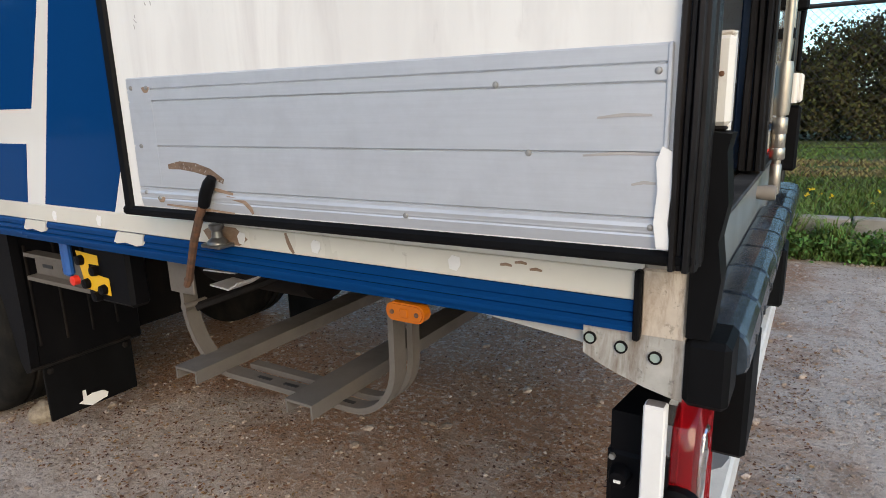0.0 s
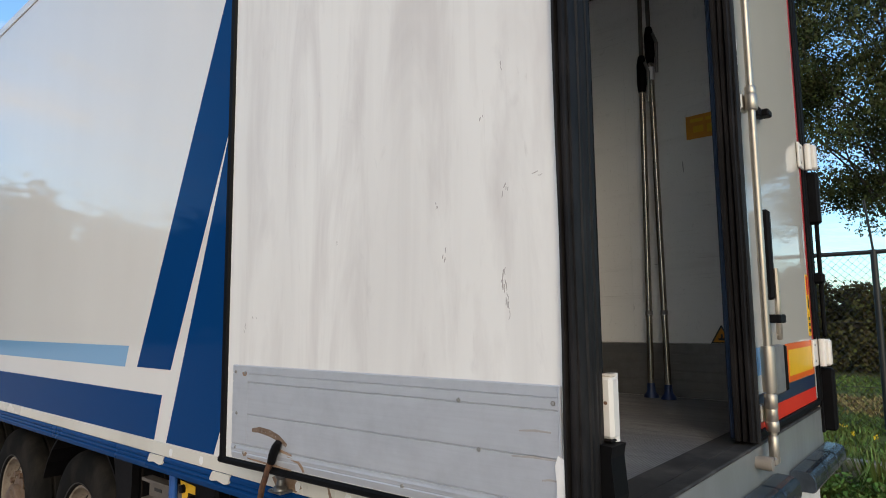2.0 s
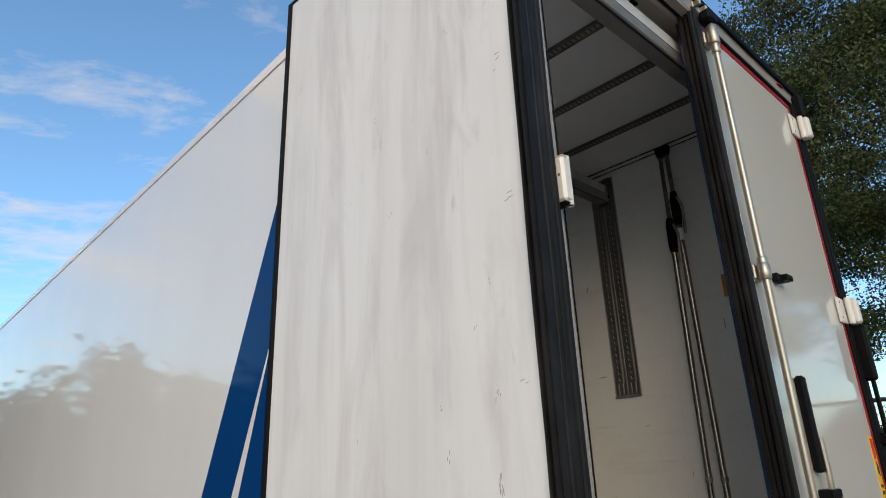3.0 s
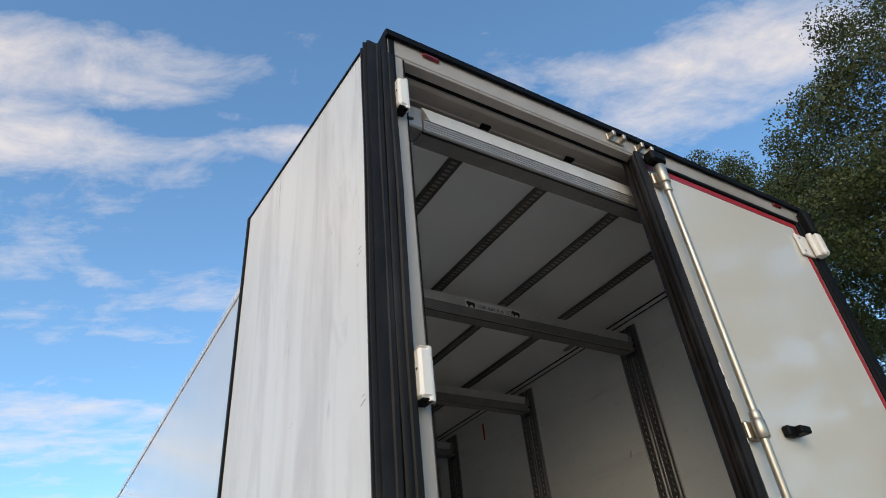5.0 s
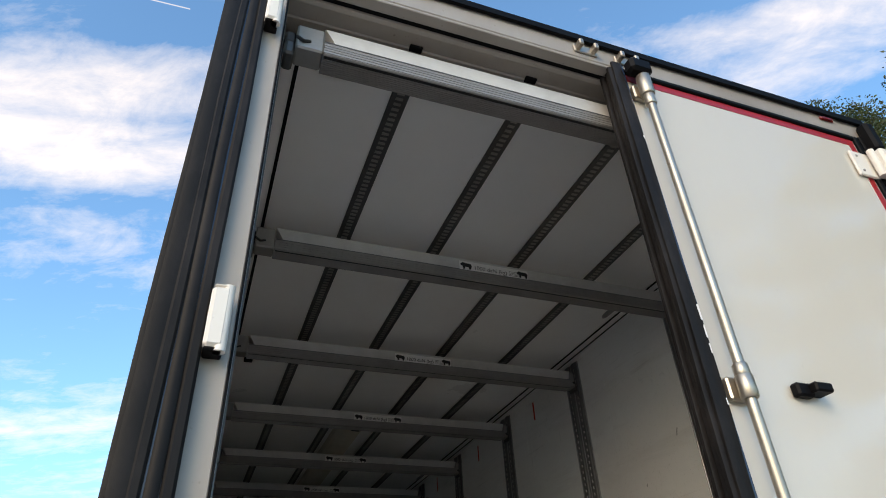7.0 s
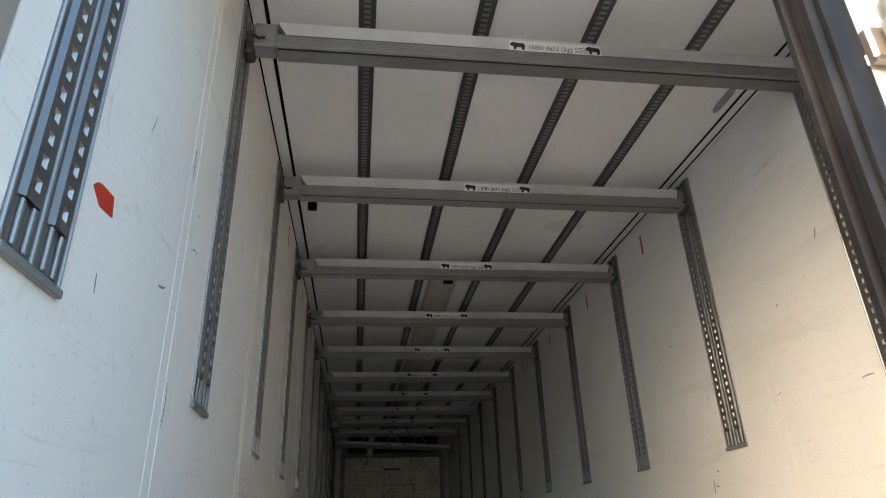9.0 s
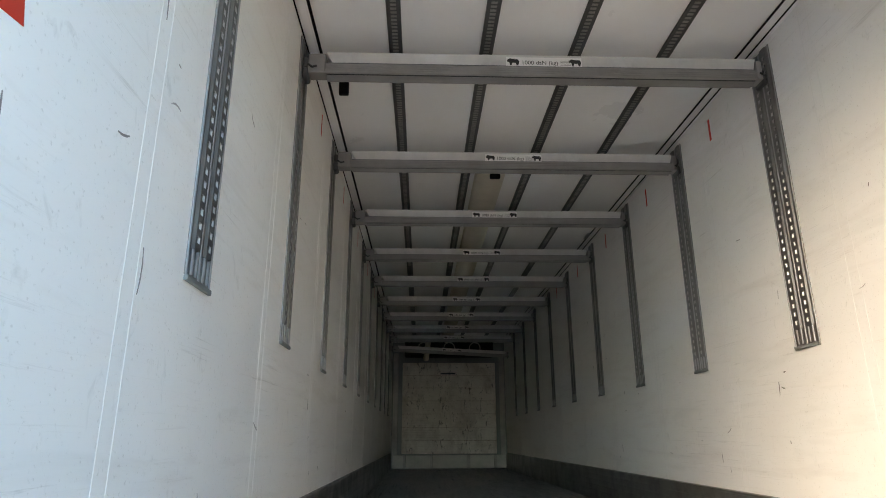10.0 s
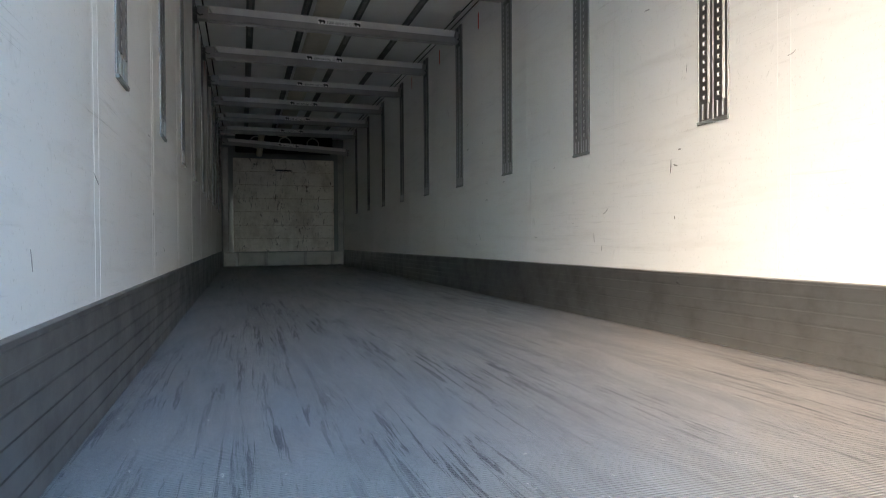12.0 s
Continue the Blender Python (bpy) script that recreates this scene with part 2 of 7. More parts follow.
def lining(name, color):
    """Interior wall laminate: off-white, with rubs that run along the load and small specks."""
    m = Mat(name, color, 0.4, 0, 0.4)
    cloud = m.noise(1.1, 5, 0.6)
    m.blend(m.mul(m.ramp(cloud, 0.45, 0.75), 0.14), (0.62, 0.59, 0.55))
    rub = m.noise(3.0, 7, 0.65, (0.35, 1, 2.6), dist=0.5)
    m.blend(m.mul(m.ramp(rub, 0.54, 0.74), 0.26), (0.56, 0.53, 0.48))
    patch = m.noise(2.2, 3, 0.5)
    thin = m.noise(9, 7, 0.75, (0.22, 1, 8), dist=0.5)
    m.blend(m.mul(m.mul(m.ramp(thin, 0.57, 0.70), 0.42), m.ramp(patch, 0.42, 0.62)), (0.36, 0.33, 0.29))
    line = m.noise(6, 8, 0.8, (0.12, 1, 16), (0, 0.16, 0), dist=0.3)
    m.blend(m.mul(m.mul(m.ramp(line, 0.64, 0.69), 0.42), m.ramp(patch, 0.40, 0.58)), (0.27, 0.24, 0.21))
    drip = m.noise(26, 5, 0.7, (1, 1, 0.30), dist=0.8)
    m.blend(m.mul(m.ramp(drip, 0.69, 0.76), 0.40), (0.34, 0.32, 0.30))
    smear = m.noise(13, 5, 0.65, (1, 1, 0.6), (0, 0.7, 0), dist=1.6)
    m.blend(m.mul(m.ramp(smear, 0.62, 0.74), 0.28), (0.46, 0.44, 0.41))
    speck = m.noise(95, 3, 0.6)
    m.blend(m.mul(m.ramp(speck, 0.63, 0.72), 0.30), (0.42, 0.39, 0.35))
    m.rough(rub, 0.3, 0.5)
    m.bump(m.noise(2.4, 3), 0.006, 0.2).bump(m.noise(240, 2), 0.0005, 0.2)
    return m.m


M_WALL = lining("interior_wall_laminate", (0.89, 0.875, 0.845))
M_CEIL = painted("ceiling_laminate", (0.90, 0.895, 0.88), (0.60, 0.57, 0.53), 0.25, 0.35, gloss=0.3)
mm = Mat("seam_sealant", (0.84, 0.83, 0.80), 0.6)
M_SEAM = mm.m


def alloy(name, color, rough=0.42, metal=0.75, axis=(0.04, 1, 1), wear=0.3):
    m = Mat(name, color, rough, metal)
    grain = m.noise(160, 3, 0.6, axis)
    blot = m.noise(4.5, 6, 0.65)
    m.blend(m.mul(m.ramp(blot, 0.45, 0.75), wear), tuple(c * 0.5 for c in color))
    m.blend(m.mul(m.ramp(grain, 0.4, 0.7), 0.12), tuple(c * 0.6 for c in color))
    m.rough(blot, rough * 0.75, rough * 1.35)
    m.bump(grain, 0.0006, 0.15)
    return m.m


M_PLATE = alloy("brushed_aluminium", (0.60, 0.622, 0.660), 0.42, 0.5, wear=0.30)
M_BEAM = alloy("beam_aluminium", (0.66, 0.65, 0.63), 0.40, 0.15, (1, 0.04, 1), 0.45)
M_RAIL = alloy("zinc_rail", (0.20, 0.199, 0.197), 0.38, 0.72, (1, 1, 0.05))
M_CRAIL = alloy("dull_zinc_rail", (0.13, 0.13, 0.128), 0.45, 0.7, (0.05, 1, 1))
M_STEEL = alloy("galvanised_steel", (0.36, 0.35, 0.33), 0.5, 0.7, (1, 1, 1), 0.5)
M_ROD = alloy("stainless_rod", (0.46, 0.41, 0.345), 0.36, 0.85, (1, 1, 0.05), 0.25)
M_CHROME = alloy("polished_pole", (0.42, 0.38, 0.32), 0.2, 0.95, (1, 1, 0.05), 0.15)
M_HINGE = painted("white_hinge_enamel", (0.80, 0.77, 0.71), (0.34, 0.26, 0.19), 0.35, 0.3)
M_POST = painted("stained_post_paint", (0.37, 0.335, 0.295), (0.14, 0.11, 0.085), 0.75, 0.4)
M_SILL = painted("grey_sill_paint", (0.20, 0.215, 0.21), (0.10, 0.10, 0.09), 0.4, 0.4)
M_KICK = alloy("scuffed_kick_rail", (0.30, 0.292, 0.28), 0.36, 0.8, (0.05, 1, 1), 0.6)


def rubber(name, color=(0.0035, 0.0035, 0.004), dust=(0.016, 0.016, 0.018), amount=0.3, rough=0.55, spec=0.10):
    m = Mat(name, color, rough, 0, spec)
    d = m.noise(6, 6, 0.65, (1, 1, 0.5))
    m.blend(m.mul(m.ramp(d, 0.45, 0.8), amount), dust)
    m.bump(m.noise(60, 4), 0.001, 0.4)
    return m.m


M_RUBBER = rubber("black_rubber")
M_SEALLIP = rubber("dusty_seal_rubber", (0.010, 0.0092, 0.0094), (0.042, 0.037, 0.036), 0.7, 0.5, 0.15)
M_SEALBLUE = rubber("blue_black_profile", (0.015, 0.029, 0.060), (0.032, 0.05, 0.09), 0.4, 0.16, 0.6)
# bluish blotches over the dark rubber paint in its sky sheen
M_BUMPER = rubber("sky_sheen_bumper_rubber", (0.014, 0.020, 0.028), (0.095, 0.130, 0.170), 0.85, 0.24, 0.55)
M_TYRE = rubber("tyre_rubber", (0.008, 0.008, 0.008), (0.055, 0.047, 0.04), 0.5, 0.8)
M_RACK = alloy("dusty_rack_steel", (0.178, 0.155, 0.133), 0.55, 0.35, (1, 1, 1), 0.5)
M_THRESH = rubber("worn_threshold_rubber", (0.035, 0.034, 0.034), (0.13, 0.12, 0.11), 0.8, 0.5)
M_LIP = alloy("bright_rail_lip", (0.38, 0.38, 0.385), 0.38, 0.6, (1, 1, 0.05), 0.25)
# paler than the rail: light caught by the slot flanks, put into colour
M_DISH = alloy("lit_slot_edge", (0.40, 0.395, 0.385), 0.42, 0.45, (1, 1, 1), 0.2)
M_BEAMLOW = alloy("dull_beam_profile", (0.32, 0.31, 0.295), 0.42, 0.4, (1, 0.04, 1), 0.35)
M_PLASTIC = rubber("black_plastic", (0.0035, 0.0035, 0.0045), (0.013, 0.012, 0.012), 0.4, 0.5)
M_CHASSIS = rubber("dusty_chassis_paint", (0.008, 0.0075, 0.008), (0.030, 0.022, 0.017), 0.6, 0.7)


def plain(name, color, rough=0.5, metal=0.0, dirt=0.25, spec=0.5):
    m = Mat(name, color, rough, metal, spec)
    m.blend(m.mul(m.ramp(m.noise(9, 6, 0.65), 0.45, 0.8), dirt), tuple(c * 0.4 + 0.02 for c in color))
    m.blend(m.mul(m.ramp(m.noise(90, 3), 0.6, 0.8), dirt * 0.5), tuple(c * 0.5 for c in color))
    m.bump(m.noise(120, 3), 0.0005, 0.2)
    return m.m


M_RED = plain("red_marking_tape", (0.36, 0.012, 0.015), 0.3)
M_REDFLUO = plain("red_reflective", (0.75, 0.035, 0.02), 0.3, dirt=0.12)
M_ORANGE = plain("orange_reflective", (0.80, 0.13, 0.015), 0.35, dirt=0.12)
M_YELLOW = plain("yellow_reflective", (0.85, 0.48, 0.02), 0.35, dirt=0.15)
M_SIGN = plain("orange_sticker", (0.72, 0.30, 0.02), 0.45, dirt=0.2)
M_NAVY = plain("navy_band", (0.012, 0.03, 0.075), 0.3)
# black for print, and for painted shade inside slots, holes and grooves
M_INKSHADE = plain("black_print_and_shade", (0.02, 0.02, 0.02), 0.5)
M_PAPER = plain("white_label", (0.82, 0.81, 0.79), 0.5, dirt=0.15)
M_AMBER = plain("amber_lens", (0.50, 0.125, 0.006), 0.18, dirt=0.15)
mm = Mat("red_lens", (0.62, 0.012, 0.020), 0.06, 0, 0.5)
mm.b.inputs["Transmission Weight"].default_value = 0.75
mm.blend(mm.mul(mm.ramp(mm.noise(14, 5), 0.4, 0.8), 0.3), (0.25, 0.02, 0.02))
M_REDLENS = mm.m
M_REFLECTOR = alloy("lamp_reflector", (0.80, 0.79, 0.78), 0.12, 0.9, (1, 1, 1), 0.1)
mm = Mat("clear_lens", (0.90, 0.86, 0.85), 0.05)
mm.b.inputs["Transmission Weight"].default_value = 0.8
M_CLEARLENS = mm.m
M_DARKRED = plain("dark_red_lens", (0.16, 0.008, 0.01), 0.2)
M_GREEN = plain("pale_green_disc", (0.32, 0.40, 0.36), 0.45)
M_BLUEPL = plain("blue_plastic", (0.015, 0.10, 0.36), 0.4)
M_DKBLUEPL = plain("dark_blue_plastic_foot", (0.012, 0.03, 0.10), 0.4)
M_YELPL = plain("yellow_control_label", (0.80, 0.46, 0.02), 0.45)
M_PLATEYEL = plain("yellow_number_plate", (0.80, 0.42, 0.01), 0.4)
M_WHITEBAR = plain("white_underride_paint", (0.70, 0.69, 0.66), 0.45, dirt=0.5)
M_SCRAPE = plain("scraped_grey_metal", (0.20, 0.20, 0.21), 0.5, 0.3)
M_REDTAG = plain("red_arrow_sticker", (0.62, 0.04, 0.02), 0.5, dirt=0.1)
M_DUCT = plain("cream_duct_cloth", (0.60, 0.55, 0.45), 0.75)
M_SCUFF = plain("grey_rub_mark", (0.22, 0.20, 0.19), 0.6)
M_MARK = plain("faint_rub_mark", (0.40, 0.375, 0.36), 0.6)


def grimy(name, color, grime, rust):
    """Old paint on small steel parts: cloudy dirt, hanging rust streaks, chips."""
    m = Mat(name, color, 0.5, 0, 0.3)
    m.blend(m.mul(m.ramp(m.noise(9, 6, 0.65), 0.38, 0.66), 0.7), grime)
    m.blend(m.mul(m.ramp(m.noise(22, 6, 0.7, (1, 1, 0.16), dist=0.5), 0.48, 0.64), 0.75), rust)
    m.blend(m.mul(m.ramp(m.noise(60, 4, 0.7), 0.60, 0.70), 0.6), tuple(c * 0.4 for c in grime))
    m.bump(m.noise(45, 5, 0.6), 0.001, 0.3)
    return m.m


M_STAINED = grimy("stained_bracket_paint", (0.48, 0.465, 0.43), (0.25, 0.235, 0.21), (0.15, 0.10, 0.065))
M_FOOT = grimy("stained_cream_paint", (0.66, 0.59, 0.50), (0.46, 0.37, 0.28), (0.27, 0.17, 0.105))
M_BRACKET = alloy("grey_bracket_paint", (0.46, 0.45, 0.42), 0.55, 0.2, (1, 1, 1), 0.5)


def rusty():
    m = Mat("rusty_iron", (0.10, 0.055, 0.035), 0.8, 0.2)
    m.blend(m.ramp(m.noise(35, 6, 0.7), 0.4, 0.65), (0.20, 0.09, 0.045))
    m.bump(m.noise(120, 4), 0.001, 0.6)
    return m.m


M_RUST = rusty()
mm = Mat("rust_rub", (0.19, 0.125, 0.085), 0.65)
mm.blend(mm.ramp(mm.noise(60, 6, 0.75, (0.5, 1, 1.4)), 0.40, 0.62), (0.10, 0.058, 0.036)).blend(mm.ramp(mm.noise(120, 4, 0.7), 0.60, 0.7), (0.55, 0.52, 0.50))
M_RUSTRUB = mm.m
mm = Mat("rust_stain", (0.33, 0.235, 0.165), 0.6)
mm.blend(mm.ramp(mm.noise(28, 6, 0.7, (0.4, 1, 1)), 0.42, 0.66), (0.22, 0.13, 0.08))
M_RUSTSTAIN = mm.m


def bulkhead_mat():
    """Worn beige panel: broad cloudy wear, fine lines across, black chips and rubbed patches."""
    m = Mat("scratched_bulkhead", (0.80, 0.755, 0.69), 0.55, 0.0)
    m.blend(m.mul(m.ramp(m.noise(2.2, 6, 0.7, (1, 1.4, 0.9)), 0.43, 0.68), 0.8), (0.42, 0.365, 0.30))
    m.blend(m.mul(m.ramp(m.noise(9, 6, 0.75, (1, 0.7, 6)), 0.52, 0.68), 0.4), (0.34, 0.29, 0.24))
    m.blend(m.ramp(m.noise(11, 7, 0.78, (1, 1, 0.45), dist=1), 0.57, 0.64), (0.09, 0.075, 0.06))
    m.bump(m.wave(9, "Z"), 0.003, 0.2)
    return m.m


M_BULK = bulkhead_mat()


def floor_mat():
    """Grey load floor: fine cross ribs, a brown dusty side, dark cuts along the length, chips; painted darker towards
    the door.
    """
    m = Mat("ribbed_load_floor", (0.30, 0.305, 0.32), 0.4, 0.0)
    dusty = m.noise(0.8, 5, 0.6, (0.35, 1.0, 1))
    m.blend(m.mul(m.ramp(dusty, 0.42, 0.66), 0.75), (0.44, 0.385, 0.34))
    pale = m.noise(2.4, 6, 0.65, (0.4, 1.4, 1))
    m.blend(m.mul(m.ramp(pale, 0.46, 0.74), 0.35), (0.50, 0.48, 0.46))
    drag = m.noise(4.5, 8, 0.70, (0.25, 1.4, 1), (0, 0, radians(4)), dist=1.2)
    m.blend(m.mul(m.ramp(drag, 0.48, 0.66), 0.45), (0.19, 0.19, 0.20))
    worn = m.noise(1.3, 4, 0.6, (0.5, 1.2, 1))
    for scale, turn, lo in ((9, -6, 0.565), (7, 14, 0.58), (8, 27, 0.61), (7, -22, 0.61)):
        cut = m.noise(scale, 8, 0.72, (0.16, 3.4, 1), (0, 0, radians(turn)), dist=0.5)
        m.blend(m.mul(m.mul(m.ramp(cut, lo, lo + 0.03), 0.9), m.ramp(worn, 0.38, 0.56)), (0.055, 0.055, 0.064))
    mottle = m.noise(24, 6, 0.7, (0.6, 1, 1))
    m.blend(m.mul(m.ramp(mottle, 0.44, 0.68), 0.30), (0.22, 0.22, 0.23))
    grain = m.noise(70, 5, 0.7)
    m.blend(m.mul(m.ramp(grain, 0.45, 0.75), 0.35), (0.20, 0.20, 0.205))
    xyz = m.n.new("ShaderNodeSeparateXYZ")
    m.l.new(m.obj, xyz.inputs[0])
    # colour darkened towards the door to offset the strong light there
    m.blend(m.mul(m.mul(m.ramp(xyz.outputs[0], -1.3, -0.35), m.ramp(pale, 0.68, 0.38, 0.55, 1.0)), 0.8), (0.135, 0.13, 0.127))
    dots = m.noise(42, 3, 0.6)
    m.blend(m.mul(m.ramp(dots, 0.70, 0.74), 0.8), (0.66, 0.64, 0.60))
    m.rough(drag, 0.28, 0.46)
    m.bump(m.wave(31, "X"), 0.004, 1.0).bump(drag, 0.002, 0.4)
    return m.m


M_FLOOR = floor_mat()


def gravel_mat():
    """Trodden gravel: pinkish grey dust, red-brown leaf mould darkened as shade under the body, stones of two sizes."""
    m = Mat("trodden_gravel", (0.600, 0.502, 0.432), 0.92)
    m.blend(m.mul(m.ramp(m.noise(1.7, 6, 0.7), 0.46, 0.64), 0.6), (0.640, 0.550, 0.484))
    # leaf mould in ragged patches, browned darker under the body as painted shade
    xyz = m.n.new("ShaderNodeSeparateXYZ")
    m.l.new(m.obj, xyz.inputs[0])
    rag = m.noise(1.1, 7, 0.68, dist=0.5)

    def plus(a, b):
        n = m.n.new("ShaderNodeMath")
        n.operation = "ADD"
        m.l.new(a, n.inputs[0])
        m.l.new(b, n.inputs[1])
        return n.outputs[0]

    mould_shade = m.mul(m.ramp(plus(xyz.outputs[1], m.ramp(rag, 0.25, 0.75, -0.9, 0.9)), 0.55, 1.25), m.ramp(plus(xyz.outputs[0], m.ramp(rag, 0.25, 0.75, -0.9, 0.9)), 0.35, -0.25))
    m.blend(m.mul(m.ramp(m.noise(0.9, 6, 0.66, (0.7, 1.2, 1), dist=0.4), 0.50, 0.62), 0.6), (0.400, 0.318, 0.258))
    m.blend(m.mul(mould_shade, 0.9), (0.330, 0.160, 0.078))
    m.blend(m.mul(m.ramp(m.noise(2.6, 7, 0.72, (1.3, 0.7, 1), dist=0.6), 0.50, 0.62), 0.5), (0.300, 0.208, 0.146))
    m.blend(m.mul(m.ramp(m.noise(11, 8, 0.78), 0.54, 0.62), 0.6), (0.200, 0.136, 0.092))
    m.blend(m.mul(m.ramp(m.noise(28, 6, 0.72), 0.52, 0.60), 0.6), (0.600, 0.515, 0.450))
    cell = m.voronoi(30, stretch=(1, 1, 0.2))
    m.blend(m.mul(m.ramp(cell, 0.30, 0.05), 0.35), (0.439, 0.378, 0.333))
    grit = m.noise(120, 4, 0.7)
    m.blend(m.mul(m.ramp(grit, 0.54, 0.72), 0.3), (0.200, 0.146, 0.106))
    m.bump(m.ramp(cell, 0.4, 0.0), 0.02, 0.8).bump(m.noise(7, 8, 0.78), 0.05, 0.7).bump(grit, 0.006, 0.8)
    return m.m


M_GRAVEL = gravel_mat()


def stones(name, dark, pale):
    """Loose stones: most as brown as the ground, some pale."""
    m = Mat(name, dark, 0.88)
    g = m.n.new("ShaderNodeNewGeometry")
    m.blend(m.ramp(g.outputs["Random Per Island"], 0.55, 1.0), pale)
    m.blend(m.mul(m.ramp(m.noise(70, 4), 0.42, 0.66), 0.5), tuple(c * 0.45 for c in dark))
    return m.m


M_PEBBLE = stones("pebble_stone", (0.34, 0.255, 0.195), (0.56, 0.48, 0.42))
mm = Mat("leaf_litter", (0.18, 0.085, 0.040), 0.85)
M_LITTER = mm.island(0.7, 0.025).m
mm = Mat("lawn_soil", (0.14, 0.155, 0.045), 0.95)
mm.blend(mm.ramp(mm.noise(0.8, 6, 0.65), 0.4, 0.65), (0.06, 0.13, 0.022)).blend(mm.mul(mm.ramp(mm.noise(0.35, 4, 0.6, (0.4, 2, 1)), 0.52, 0.7), 0.7), (0.22, 0.17, 0.08))
mm.blend(mm.mul(mm.ramp(mm.noise(26, 5, 0.7), 0.4, 0.7), 0.6), (0.03, 0.06, 0.012)).bump(mm.noise(30, 5, 0.7), 0.05, 0.8)
M_LAWN = mm.m
mm = Mat("grass_blade", (0.115, 0.175, 0.040), 0.6, 0, 0.3)
M_GRASS = mm.island(0.5, 0.035).m
mm = Mat("dry_grass_blade", (0.27, 0.21, 0.09), 0.7, 0, 0.2)
M_DRY = mm.island(0.5, 0.03).m
mm = Mat("tan_stone", (0.30, 0.25, 0.19), 0.9)
mm.blend(mm.ramp(mm.noise(30, 6, 0.7), 0.4, 0.65), (0.19, 0.15, 0.11)).bump(mm.noise(60, 5, 0.7), 0.004, 0.7)
M_TAN = mm.m
mm = Mat("weed_leaf", (0.085, 0.165, 0.038), 0.6, 0, 0.3)
M_WEED = mm.island(0.45, 0.03).m
mm = Mat("tree_leaf", (0.046, 0.062, 0.018), 0.55, 0, 0.3)
M_LEAF = mm.blend(mm.mul(mm.ramp(mm.noise(1.3, 4, 0.6), 0.44, 0.64), 0.6), (0.080, 0.098, 0.030)).blend(mm.mul(mm.ramp(mm.noise(0.7, 3, 0.6), 0.52, 0.68), 0.25), (0.10, 0.082, 0.026)).island(0.45, 0.025).m
mm = Mat("hedge_leaf", (0.088, 0.082, 0.028), 0.6, 0, 0.3)
M_HEDGE = mm.island(0.6, 0.06).m
mm = Mat("tree_bark", (0.060, 0.050, 0.040), 0.9)
mm.blend(mm.ramp(mm.noise(9, 6, 0.7, (1, 1, 0.25)), 0.4, 0.65), (0.028, 0.024, 0.020)).bump(mm.noise(14, 6, 0.7, (1, 1, 0.2)), 0.03, 0.8)
M_BARK = mm.m
mm = Mat("kerb_concrete", (0.33, 0.31, 0.28), 0.9)
mm.blend(mm.mul(mm.ramp(mm.noise(2.5, 6, 0.65), 0.45, 0.7), 0.6), (0.17, 0.16, 0.13)).bump(mm.noise(50, 5, 0.7), 0.006, 0.6)
M_KERB = mm.m
M_FENCE = plain("black_fence_coating", (0.014, 0.016, 0.016), 0.45)
M_FLOWER = plain("yellow_petal", (0.75, 0.55, 0.02), 0.6)
mm = Mat("distant_foliage", (0.045, 0.065, 0.022), 0.9)
M_FAR = mm.island(0.5, 0.03).m


